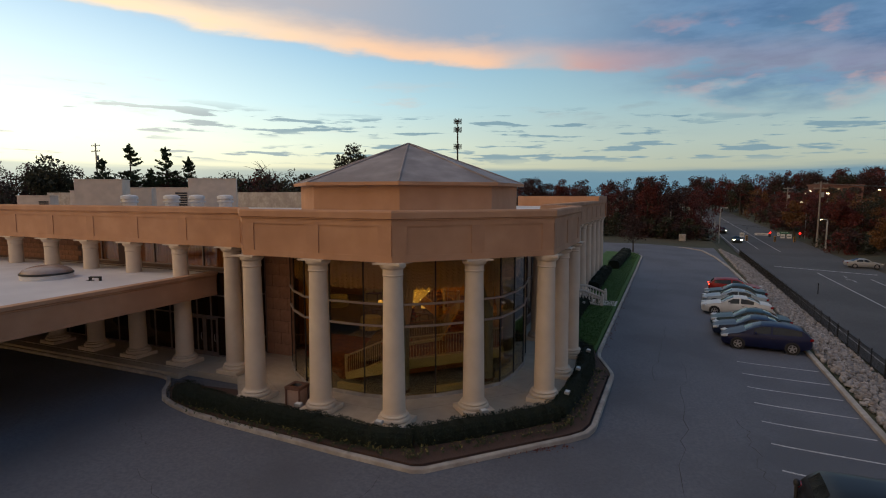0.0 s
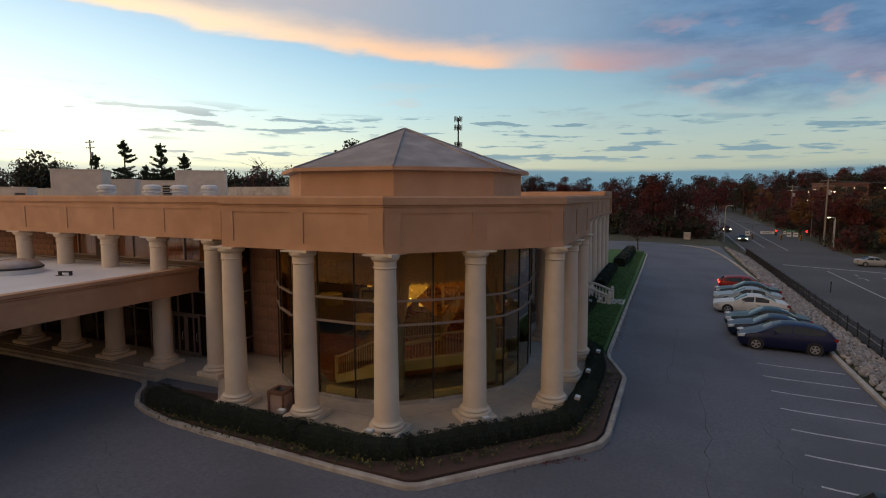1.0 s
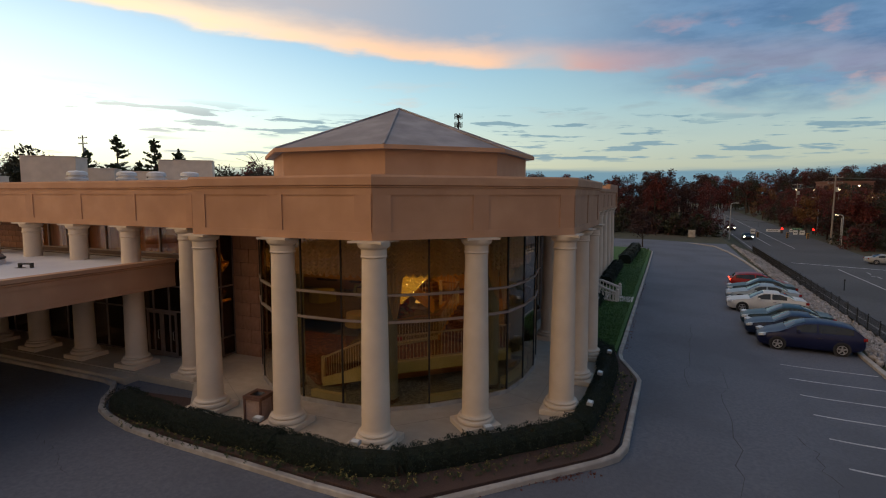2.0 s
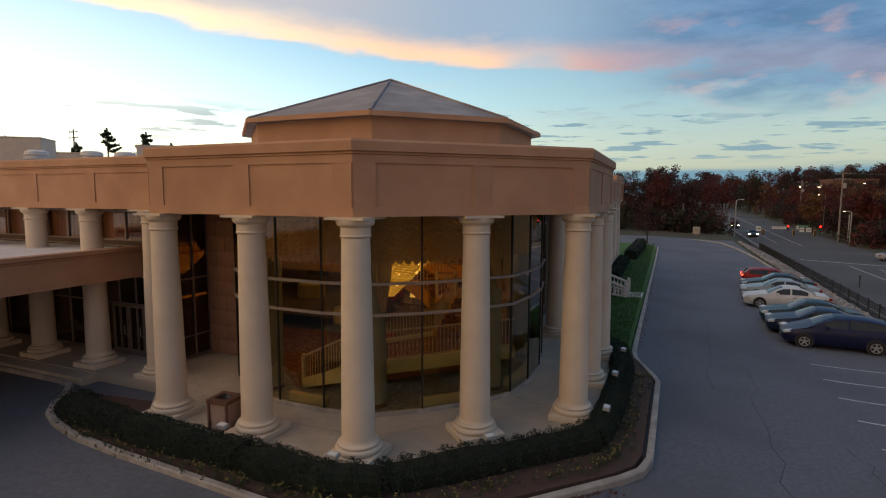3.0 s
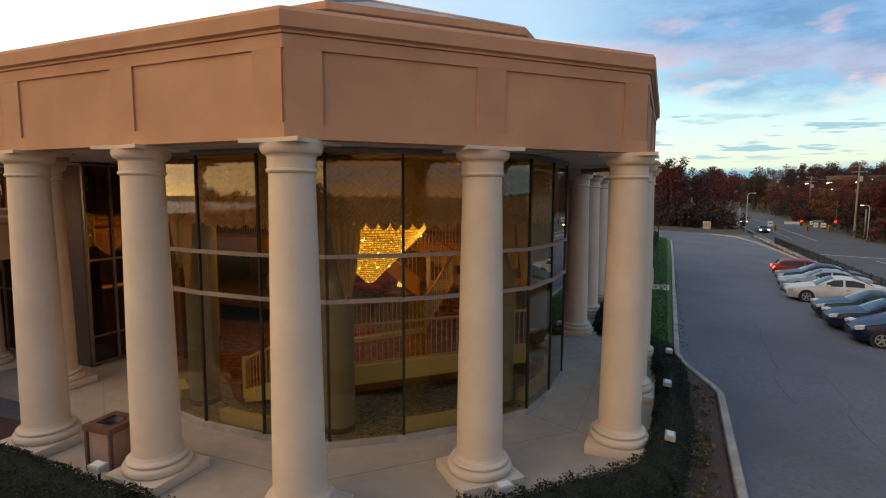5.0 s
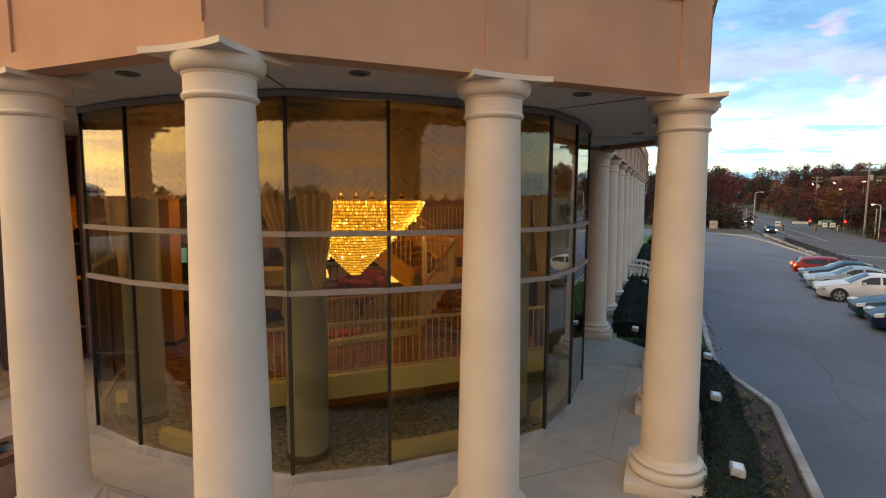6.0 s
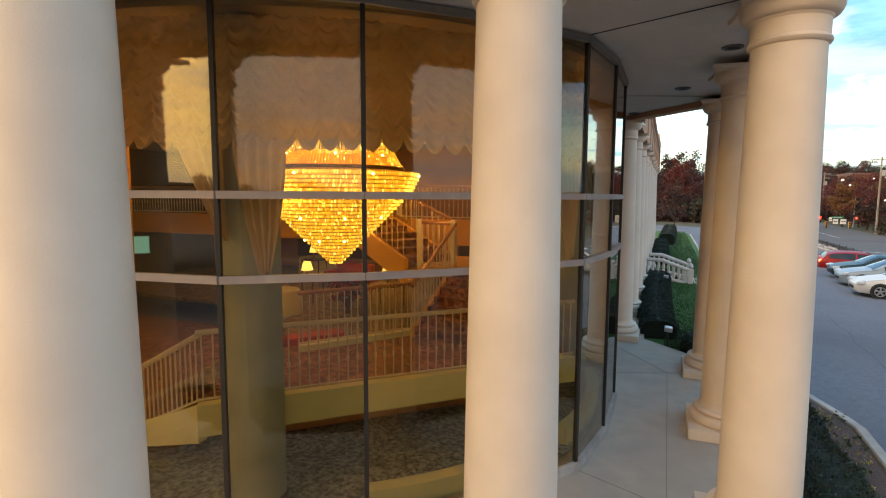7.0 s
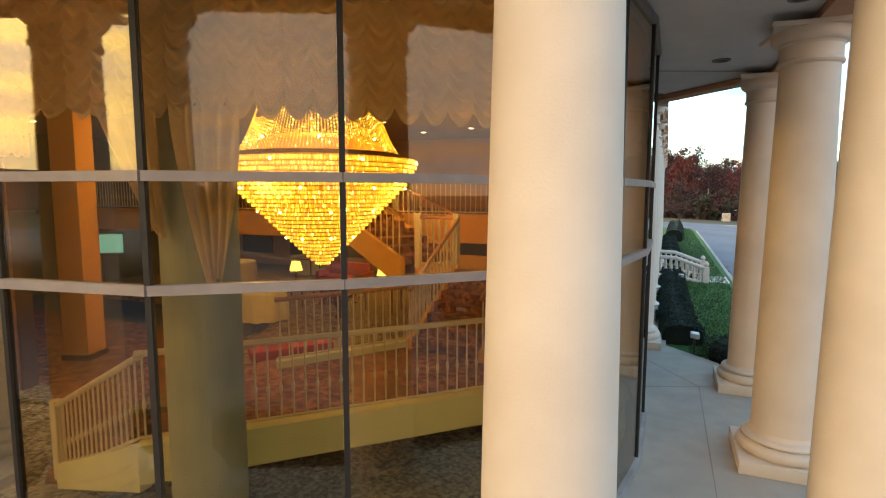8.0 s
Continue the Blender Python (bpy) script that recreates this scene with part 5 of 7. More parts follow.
for s0, s1 in ((-19.4, -16.4), (-15.0, -12.2), (-11.6, -8.4)):
    glazing("window_3", (s0, WY + 0.06), (s1, WY + 0.06), 4.76, 6.0, [0, (s1 - s0) / 2, s1 - s0], [4.79, 5.97], "amber curtained upper window of the wing", AMBERPANE)
    bm = bmesh.new()
    n = 60
    lo = [bm.verts.new((s0 + (s1 - s0) * k / n, WY + 0.24 + 0.035 * math.sin(k * 1.35) + 0.012 * math.sin(k * 3.1), 4.78)) for k in range(n + 1)]
    hi = [bm.verts.new((v.co.x, v.co.y, 5.98)) for v in lo]
    for k in range(n):
        bm.faces.new((lo[k], lo[k + 1], hi[k + 1], hi[k]))
    tagged(obj("curtain", bm, AMBERCLOTH, smooth=60), "drawn amber brown curtain behind an upper window", "curtain", "upper curtains")
glazing("window_4", (-7.3, -4.25), (-7.3, -2.6), 0.05, 6.2, [0.035, 0.86, 1.62], [0.1, 0.93, 3.28, 6.15], "tall dark lobby window beside the pier")
def big_block(w):
    bm = bmesh.new()
    box(bm, -w / 2 + 0.012, -0.02, -0.303, w / 2 - 0.012, 0.03, 0.303, bevel=0.012)
    bmesh.ops.recalc_face_normals(bm, faces=bm.faces)
    me = bpy.data.meshes.new("block")
    bm.to_mesh(me)
    bm.free()
    me.materials.append(PIERBLOCK)
    return me
PIERBLOCK = material("scored_plaster_block", (0.34, 0.17, 0.10), (0.42, 0.22, 0.14), 5, 0.95, 0.4, 50, c2=(0.24, 0.12, 0.08), scale2=1.0, mix2=0.5)
pier = wall("pier_west", (-7.3, -2.6), (-5.38, -2.6), 0, 6.22, 0.3, blocks=False, label="brown block pier between the window and the glass")
FULLBLOCK, HALFBLOCK = big_block(0.96), big_block(0.48)
for r in range(10):
    z = 0.31 + 0.62 * r
    if r % 2:
        for s in (0.48, 1.44):
            shared("block", FULLBLOCK, pose(s, -0.006, z), pier)
    else:
        shared("block", HALFBLOCK, pose(0.24, -0.006, z), pier)
        shared("block", FULLBLOCK, pose(0.96, -0.006, z), pier)
        shared("block", HALFBLOCK, pose(1.68, -0.006, z), pier)
# east wing
wall("pier_east", (4.9, 3.75), (4.4, 5.3), 0, 6.22, 1.0, label="brown block pier at the edge of the glass")
wall("wall_east", (4.2, 5.4), (4.2, YR), 0, 6.22, 0.3, [(2.0 + 3.4 * k, 4.4 + 3.4 * k, 0.6, 5.2) for k in range(9)], blocks=False)
for k in range(9):
    glazing("window_5", (4.26, 7.4 + 3.4 * k), (4.26, 9.8 + 3.4 * k), 0.62, 5.18, [0, 1.2, 2.4], [0.66, 3.14, 5.15], "tall dark window of the wing")
wall("wall_north", (4.2, YR), (-60, YR), -0.5, 7.0, 0.3, blocks=False)
# rear block of the building, seen over the roof
bm = bmesh.new()
box(bm, -60, 18, 6.0, -14, 36, 8.8)
tagged(obj("rear_block", bm, KERB), "pale low rear block above the flat roof", "wall", kind="structure")
COPING = material("coping", (0.60, 0.58, 0.56), (0.68, 0.66, 0.64), 4, 0.6)

# entrance door leaves
def door(x):
    t = thing("door_1", pose(x, WY + 0.02, 0), "glazed metal entrance door", "door", "entrance doors", "structure")
    bm = bmesh.new()
    for bx in ((0, 0.1), (0.82, 0.92)):
        box(bm, bx[0], -0.04, 0.03, bx[1], 0.02, 2.12)
    box(bm, 0.1, -0.039, 2.0, 0.82, 0.019, 2.12)
    box(bm, 0.1, -0.039, 0.03, 0.82, 0.019, 0.25)
    part("door_leaf", bm, DOORFRAME, t)
    bm = bmesh.new()
    tube(bm, [(0.78, -0.05, 0.85), (0.78, -0.11, 0.88), (0.78, -0.11, 1.22), (0.78, -0.05, 1.25)], 0.015, 8)
    part("handle", bm, RIM, t, "brushed pull handle")
door(-11.0)
door(-10.06)

# canopy; unseen southern length added to keep the drive beneath in shade
CX, CY0, CY1, CZ0, CZ1 = -9.05, -36.0, -4.28, 3.38, 4.60
def canopy():
    path = [(-46, CY0), (CX, CY0), (CX, CY1)]
    bm = bmesh.new()
    sweep(bm, path, [(0.0, CZ0), (0.0, 4.34), (0.04, 4.36), (0.04, 4.42), (0.12, 4.46), (0.12, CZ1), (-0.3, CZ1), (-0.3, CZ0)])
    ob = tagged(obj("canopy", bm, STUCCO), "tan stucco fascia of the drive-through canopy", "canopy", kind="structure")
    for lo, hi in ((CZ0 - 0.004, 3.50), (4.18, 4.33)):
        bm = bmesh.new()
        sweep(bm, path, [(0.03, lo), (0.03, hi), (0.0, hi), (0.0, lo)])
        part("moulding", bm, STUCCO, ob)
    bm = bmesh.new()
    prism(bm, [(-46, CY0 + 0.3), (CX - 0.3, CY0 + 0.3), (CX - 0.3, CY1 + 0.02), (-46, CY1 + 0.02)], 4.40, 4.50)
    part("deck", bm, MEMBRANE, ob, "pale membrane canopy roof")
    bm = bmesh.new()
    prism(bm, [(-46, CY0 + 0.3), (CX - 0.3, CY0 + 0.3), (CX - 0.3, CY1 + 0.02), (-46, CY1 + 0.02)], 3.42, 3.50)
    part("soffit", bm, SOFFIT, ob)
canopy()
SKYDOME = material("smoked_acrylic", (0.22, 0.15, 0.12), (0.30, 0.21, 0.17), 2, 0.25, c2=(0.4, 0.33, 0.3), scale2=1.2, mix2=0.5)
def skylight(x, y, z, r):
    t = thing("skylight_dome", pose(x, y, z), "round smoky domed skylight on a raised curb", "skylight")
    bm = bmesh.new()
    lathe(bm, [(r * 1.03, 0), (r * 1.03, 0.20), (r * 0.98, 0.24)], 40)
    part("curb", bm, COPING, t, smooth=40)
    bm = bmesh.new()
    lathe(bm, [(r * 1.06, 0.22), (r * 1.06, 0.29), (r * 0.98, 0.31)], 40)
    part("rim", bm, BLACKTRIM, t, smooth=40)
    bm = bmesh.new()
    lathe(bm, [(r * math.cos(a), 0.30 + 0.34 * math.sin(a)) for a in [math.pi / 2 * k / 8 for k in range(8)]] + [(0.02, 0.64)], 40)
    part("dome", bm, SKYDOME, t, smooth=60)
skylight(-15.4, -8.7, 4.5, 1.05)
def roof_drain(x, y):
    t = thing("roof_vent", pose(x, y, 4.5, 0, 0, 20), "small black vent on the canopy roof", "vent")
    bm = bmesh.new()
    box(bm, -0.28, -0.06, 0, -0.2, 0.06, 0.14)
    box(bm, 0.2, -0.06, 0, 0.28, 0.06, 0.14)
    box(bm, -0.28, -0.08, 0.14, 0.28, 0.08, 0.20, bevel=0.02)
    part("hood", bm, BLACKTRIM, t)
    bm = bmesh.new()
    box(bm, -0.4, -0.1, 0.0, -0.1, 0.1, 0.015)
    part("flashing", bm, BLACKTRIM, t)
roof_drain(-12.4, -8.35)
DUCT = material("painted_steel", (0.54, 0.43, 0.34), (0.62, 0.50, 0.40), 2, 0.6, 0.1, 20, c2=(0.42, 0.36, 0.31), scale2=0.7, mix2=0.5)
def rooftop_unit(x, y, z, w, d, h, turn, louvre=True):
    t = thing("rooftop_unit", pose(x, y, z, 0, 0, turn), "pale metal rooftop air-handling unit on the flat roof", "air handler", "rooftop units")
    bm = bmesh.new()
    box(bm, -w / 2, -d / 2, 0.15, w / 2, d / 2, h, bevel=0.03)
    part("casing", bm, DUCT, t)
    bm = bmesh.new()
    box(bm, -w / 2 + 0.1, -d / 2 + 0.1, 0, w / 2 - 0.1, d / 2 - 0.1, 0.15)
    part("curb", bm, GREYBOX, t)
    bm = bmesh.new()
    box(bm, -w / 2 - 0.03, -d / 2 - 0.03, h, w / 2 + 0.03, d / 2 + 0.03, h + 0.05)
    part("lid", bm, DUCT, t)
    if louvre:
        for k in range(6):
            bm = bmesh.new()
            zz = 0.4 + k * (h - 0.7) / 6
            box(bm, w / 2 - 0.35 * w, -d / 2 - 0.02, zz, w / 2 - 0.1, -d / 2 - 0.001, zz + (h - 0.7) / 9)
            part("louvre", bm, BLACKTRIM, t)
ZR = 7.25
for u in ((-20.6, -2.0, 2.6, 1.9, 2.2, 40, False), (-22.3, 1.6, 2.2, 1.5, 1.75, 40, False), (-20.5, 6.85, 3.4, 2.0, 2.5, 42, False), (-25.7, 7.3, 2.8, 1.5, 1.85, 42, True), (-33.1, 5.0, 1.7, 1.2, 1.6, 38, False), (-26.2, -2.6, 1.9, 1.2, 1.2, 36, True)):
    rooftop_unit(u[0], u[1], ZR, *u[2:])
def mushroom(x, y):
    t = thing("roof_fan", pose(x, y, ZR + 0.25), "low round pale exhaust fan on the flat roof", "roof fan", "roof fans")
    bm = bmesh.new()
    lathe(bm, [(0.34, -0.25), (0.34, 0.55), (0.36, 0.6)], 24)
    part("curb", bm, COPING, t, smooth=40)
    bm = bmesh.new()
    lathe(bm, [(0.38, 0.60), (0.46, 0.64), (0.46, 0.70), (0.36, 0.72), (0.36, 0.80), (0.44, 0.82), (0.42, 0.96), (0.28, 1.03), (0.05, 1.05)], 28)
    part("hood", bm, COPING, t, smooth=40)
for x, y in ((-14.9, -4.5), (-13.1, -3.3), (-12.2, -2.4), (-11.0, -1.5)):
    mushroom(x, y)

# cupola trim
for i in range(8):
    a = Vector(E8[i]) * 5.905
    bm = bmesh.new()
    tube(bm, [(a.x, a.y, 9.10), (0, 0, 11.18)], 0.05, 6)
    tagged(obj("hip_ridge", bm, ROOFMET), "metal hip ridge of the cupola roof", "roof trim", "hip ridges", "structure")
bm = bmesh.new()
sweep(bm, [(x * 5.91, y * 5.91) for x, y in E8][::-1], [(0.0, 8.955), (0.0, 9.08), (-0.06, 9.10), (-0.06, 8.955)], closed=True)
tagged(obj("cupola_eave", bm, STUCCO), "tan stained eave board of the cupola", "trim", kind="structure")

# soffit lights
DOWN = material("downlight_trim", (0.10, 0.09, 0.085), (0.14, 0.13, 0.12), 10, 0.5)
def downlight():
    t = thing("soffit_light", Matrix.Identity(4), "round recessed dark downlight in the soffit", "ceiling light", "soffit lights")
    bm = bmesh.new()
    lathe(bm, [(0.15, 0), (0.15, -0.02), (0.11, -0.022), (0.10, 0)], 28)
    part("trim_ring", bm, DOWN, t)
    bm = bmesh.new()
    lathe(bm, [(0.10, -0.004), (0.07, -0.001)], 24)
    part("lamp", bm, BLACKTRIM, t)
    return t
d0 = downlight()
for i, (x, y) in enumerate(((1.05, -7.3), (3.95, -6.2), (6.45, -3.7), (7.6, -1.0), (7.0, 2.0), (5.9, 5.1), (-1.9, -7.3), (-4.6, -6.3), (4.9, 9.0), (4.9, 15.8))):
    if i == 0:
        d0.matrix_world = pose(x, y, Z_SOF)
    else:
        copy_thing(d0, pose(x, y, Z_SOF))
# soffit joints and terrace joints
for a, b in ((vert("P0", RP - 0.35), vert("P0", RG + 0.2)), (vert("P1", RP - 0.35), vert("P1", RG + 0.2)), (vert("P2", RP - 0.35), vert("P2", RG + 0.2)), (vert("PL", RP - 0.35), vert("PL", RG + 0.2))):
    a, b = Vector(a), Vector(b)
    d = (b - a).normalized()
    nn = Vector((d.y, -d.x)) * 0.012
    bm = bmesh.new()
    prism(bm, [tuple(a + nn), tuple(b + nn), tuple(b - nn), tuple(a - nn)], Z_SOF - 0.008, Z_SOF - 0.002)
    tagged(obj("soffit_joint", bm, BLACKTRIM), "thin dark joint in the soffit", "joint", "soffit joints", "structure")
def joint(a, b, z=0.0):
    a, b = Vector(a), Vector(b)
    d = (b - a).normalized()
    nn = Vector((d.y, -d.x)) * 0.005
    bm = bmesh.new()
    prism(bm, [tuple(a + nn), tuple(b + nn), tuple(b - nn), tuple(a - nn)], z + 0.001, z + 0.004)
    tagged(obj("paving_joint", bm, PAVEJOINT), "thin dark joint in the terrace concrete", "joint", "paving joints", "structure")
inner = [vert(k, 7.55) for k in ("PL", "P0", "P1", "P2")]
for a, b in zip(inner, inner[1:]):
    joint(a, b)
joint(inner[-1], (4.9, 5.9))
joint(inner[0], (-5.9, -4.9))
for a in (-112.5, -67.5, -22.5, 22.5):
    joint((6.1 * math.cos(radians(a)), 6.1 * math.sin(radians(a))), (8.9 * math.cos(radians(a)), 8.9 * math.sin(radians(a))))
for k in range(9):
    joint((4.25, 7.9 + 3.4 * k), (6.2, 7.9 + 3.4 * k))

# ---------------------------------------------------------------- trees
BARK = material("bark", (0.035, 0.026, 0.02), (0.07, 0.053, 0.042), 12, 0.95, 0.7, 30)
RED = island_material("red_autumn_leaves", [(0.07, 0.011, 0.008), (0.12, 0.013, 0.009), (0.17, 0.016, 0.011), (0.09, 0.014, 0.009), (0.14, 0.020, 0.011)])
RUSSET = island_material("russet_leaves", [(0.036, 0.011, 0.008), (0.058, 0.014, 0.009), (0.044, 0.015, 0.009), (0.07, 0.018, 0.010)])
OLIVE = island_material("olive_leaves", [(0.012, 0.018, 0.007), (0.03, 0.034, 0.011), (0.05, 0.045, 0.014), (0.022, 0.028, 0.01)])
GOLD = island_material("golden_leaves", [(0.16, 0.06, 0.012), (0.24, 0.10, 0.02), (0.12, 0.06, 0.015)])
NEEDLE = island_material("conifer_needles", [(0.03, 0.055, 0.022), (0.045, 0.075, 0.028), (0.06, 0.09, 0.034)])
def tree(x, y, z, h, spread, mat, seed, leaves=2600, size=0.22, label="dark red autumn tree at the edge of the car park", trunk=0.35, bare=False):
    rng = np.random.default_rng(seed)
    t = thing("tree", pose(x, y, z), label, "tree", "roadside trees")
    bm = bmesh.new()
    k = trunk * h
    lean = rng.normal(0, 0.03, 2) * h
    pts = [(0, 0, -0.3), (lean[0] * 0.3, lean[1] * 0.3, k), (lean[0], lean[1], h * 0.88)]
    tube(bm, pts, 0.024 * h, 8, 0.004 * h)
    tips = []
    for i in range(11 if not bare else 16):
        a = rng.uniform(0, 2 * math.pi)
        z0 = rng.uniform(trunk * 0.9, 0.72) * h
        r = spread * rng.uniform(0.55, 1.0) * (1.15 - z0 / h)
        e = (math.cos(a) * r, math.sin(a) * r, z0 + rng.uniform(0.12, 0.28) * h)
        m1 = (e[0] * 0.45 + lean[0] * 0.4, e[1] * 0.45 + lean[1] * 0.4, z0 + (e[2] - z0) * 0.62)
        s0 = (lean[0] * z0 / h, lean[1] * z0 / h, z0)
        tube(bm, [s0, m1, e], 0.009 * h, 6, 0.003 * h)
        tips += [m1, e]
        for _ in range(3 if not bare else 7):
            q = tuple(np.array(m1) + (np.array(e) - np.array(m1)) * rng.random() + rng.normal(0, 0.02, 3) * h)
            w = tuple(np.array(q) + rng.normal(0, 0.085, 3) * h * np.array((1, 1, 0.5)) + np.array((0, 0, 0.06 * h)))
            tube(bm, [q, w], 0.0035 * h, 4, 0.0012 * h)
            tips.append(w)
    part("trunk", bm, BARK, t)
    if not bare:
        tips.append((lean[0], lean[1], h * 0.93))
        c = np.array(tips)
        rad = rng.uniform(0.07, 0.13, len(c)) * h
        v, f = leaf_cloud(rng, c, rad, leaves, size, 0.8)
        cloud_object("crown", v, f, mat, t)
    return t
def conifer(x, y, z, h, seed):
    rng = np.random.default_rng(seed)
    t = thing("conifer", pose(x, y, z), "tall dark green conifer against the sky", "tree", "conifers")
    bm = bmesh.new()
    tube(bm, [(0, 0, -0.3), (0, 0, h)], 0.018 * h, 8, 0.003 * h)
    V = []
    for k in range(120):
        lv = 0.15 + 0.83 * rng.random() ** 0.9
        a = rng.uniform(0, 2 * math.pi)
        rr = h * 0.29 * (1.03 - lv) ** 0.72 * rng.choice((0.45, 0.75, 0.95, 1.15))
        s = np.array((0, 0, lv * h))
        tip = np.array((math.cos(a) * rr, math.sin(a) * rr, lv * h + rr * rng.uniform(0.02, 0.34)))
        mid = (s + tip) / 2 - np.array((0, 0, 0.10 * rr))
        tube(bm, [tuple(s), tuple(mid), tuple(tip)], 0.0035 * h, 4, 0.001 * h)
        # sprays of needles along the outer part of the bough
        m = int(26 + 50 * rr / (0.29 * h))
        q = rng.uniform(0.25, 1.0, m)[:, None]
        p = (1 - q) ** 2 * s + 2 * q * (1 - q) * mid + q ** 2 * tip
        side = np.array((-math.sin(a), math.cos(a), 0.0))
        w = rr * 0.21 * (1.15 - q) + 0.006 * h
        V.append(p + side * rng.uniform(-1, 1, (m, 1)) * w + np.array((0, 0, 1.0)) * rng.normal(0.0, 0.09, (m, 1)))
    for q in np.linspace(0.88, 1.0, 9):
        V.append(np.array((0, 0, q * h)) + rng.normal(0, 0.008 * h * (1.04 - q) / 0.12, (10, 3)) * np.array((1, 1, 0.6)))
    part("trunk", bm, BARK, t)
    c = np.concatenate(V)
    v, f = leaf_cloud(rng, np.repeat(c, 2, axis=0), np.full(2 * len(c), 0.12), 4 * len(c), 0.13, 0.7)
    cloud_object("crown", v, f, NEEDLE, t)
def wood(name, label, spots, mats, seed, leaves, size):
    """A far wood: many crowns and stems, one stuff object a colour."""
    rng = np.random.default_rng(seed)
    per = {}
    stems = bmesh.new()
    for i, (x, y, z, h, s) in enumerate(spots):
        k = rng.integers(0, len(mats))
        tube(stems, [(x, y, z - 0.5), (x + rng.normal(0, 0.2), y, z + 0.7 * h)], 0.02 * h, 5, 0.008 * h)
        n = 18
        a, rr, zz = rng.uniform(0, 6.28, n), s * np.sqrt(rng.random(n)), rng.uniform(0.14, 0.95, n)
        rr = rr * np.sqrt(np.clip(1.15 - zz, 0, 1)) * 1.2
        c = np.stack([x + rr * np.cos(a), y + rr * np.sin(a), z + zz * h], 1)
        per.setdefault(k, []).append((c, np.full(n, s * 0.34)))
    tagged(obj(name + "_stems", stems, BARK), "dark stems of " + label, "trees", kind="stuff")
    for k, lst in per.items():
        c, r = np.concatenate([q[0] for q in lst]), np.concatenate([q[1] for q in lst])
        v, f = leaf_cloud(rng, c, r, leaves * len(lst), size, 0.85)
        tagged(cloud_object(name, v, f, mats[k]), label, "trees", kind="stuff")
rg = np.random.default_rng(77)
def strip(n, fx, fy, fz, h0, h1, s0, s1):
    return [(fx(), fy(), fz(), rg.uniform(h0, h1), rg.uniform(s0, s1)) for _ in range(n)]
wood("autumn_wood", "dark red autumn wood beyond the car park", [(x, y, -1.2, rg.uniform(11, 15), rg.uniform(2.8, 4.2)) for x, y in zip(rg.uniform(-42, 21, 85), rg.uniform(101, 140, 85))], [RED, RUSSET, RUSSET], 31, 2300, 0.19)
wood("understorey", "low dark scrub at the foot of the wood", [(x, y, -1.2, rg.uniform(3, 6), rg.uniform(1.6, 2.6)) for x, y in zip(rg.uniform(-44, 20, 60), rg.uniform(95, 103, 60))], [RUSSET, OLIVE], 32, 420, 0.28)
def hill_z(x, y):
    return ground_z(30, min(y, 400)) + min(14, 0.06 * max(0, x - 50)) * min(1, max(0, (y - 20) / 100))
wood("roadside_wood", "red and gold autumn trees along the road", [(x, y, hill_z(x, y), rg.uniform(8, 13), rg.uniform(2.8, 4.2)) for x, y in zip(rg.uniform(44, 66, 80), rg.uniform(104, 230, 80))], [RED, RUSSET, OLIVE, RED, GOLD], 33, 1900, 0.19)
wood("hillside_wood", "dark wooded hillside beyond the road", [(x, y, hill_z(x, y) + 1.0, rg.uniform(13, 19), rg.uniform(4, 6.5)) for x, y in zip(rg.uniform(18, 190, 190), rg.uniform(235, 330, 190))], [RUSSET, OLIVE, RUSSET, RED], 34, 1300, 0.32)
wood("near_roadside", "dark shrubs beside the side road", [(x, y, hill_z(x, y) - 0.3, rg.uniform(3, 5.5), rg.uniform(1.6, 2.6)) for x, y in zip(rg.uniform(43, 58, 34), rg.uniform(96, 112, 34))], [OLIVE, RUSSET, RED], 35, 420, 0.24)
wood("hill_scrub", "dark scrub under the roadside trees", [(x, y, hill_z(x, y), rg.uniform(3, 6), rg.uniform(2.0, 3.2)) for x, y in zip(rg.uniform(43.5, 74, 110), rg.uniform(106, 240, 110))], [RUSSET, OLIVE, RUSSET], 39, 420, 0.28)
wood("far_wood_west", "dark wood behind the building", [(x, y, -0.5, rg.uniform(10.8, 13.6), rg.uniform(3.4, 5)) for x, y in zip(rg.uniform(-118, -34, 170), rg.uniform(46, 84, 170))], [OLIVE, OLIVE, RUSSET, OLIVE], 36, 1000, 0.24)
wood("far_wood_left", "dark wood west of the building", [(x, y, -0.5, rg.uniform(11, 15), rg.uniform(3.4, 5)) for x, y in zip(rg.uniform(-112, -78, 80), rg.uniform(-20, 48, 80))], [OLIVE, OLIVE, RUSSET], 37, 1000, 0.24)
wood("south_wood", "trees on the far side of the drive", [(x, y, -0.5, rg.uniform(6, 9), rg.uniform(2.6, 4.0)) for x, y in zip(rg.uniform(-110, 60, 70), rg.uniform(-125, -85, 70))], [OLIVE, RUSSET], 38, 260, 0.5)
conifer(-79.5, 44.3, -0.5, 18.3, 41)
conifer(-75.8, 48.9, -0.5, 18.0, 42)
conifer(-74.4, 52.8, -0.5, 16.4, 45)
conifer(-82.0, 40.7, -0.5, 15.5, 43)
conifer(-79.5, 48.6, -0.5, 14.0, 44)
tree(-73.4, 26.4, -0.5, 15.2, 4.6, OLIVE, 51, 3200, 0.3, "green leafy tree behind the building")
tree(-56.0, 54.8, -0.5, 15.6, 5.5, OLIVE, 52, label="bare spreading tree behind the roof", bare=True)
tree(-66.0, 14.0, -0.5, 14.0, 5.0, OLIVE, 58, label="bare tree at the end of the building", bare=True)
tree(-35.3, 51.4, -0.5, 15.6, 5.0, OLIVE, 53, 3000, 0.28, "olive tree behind the cupola")
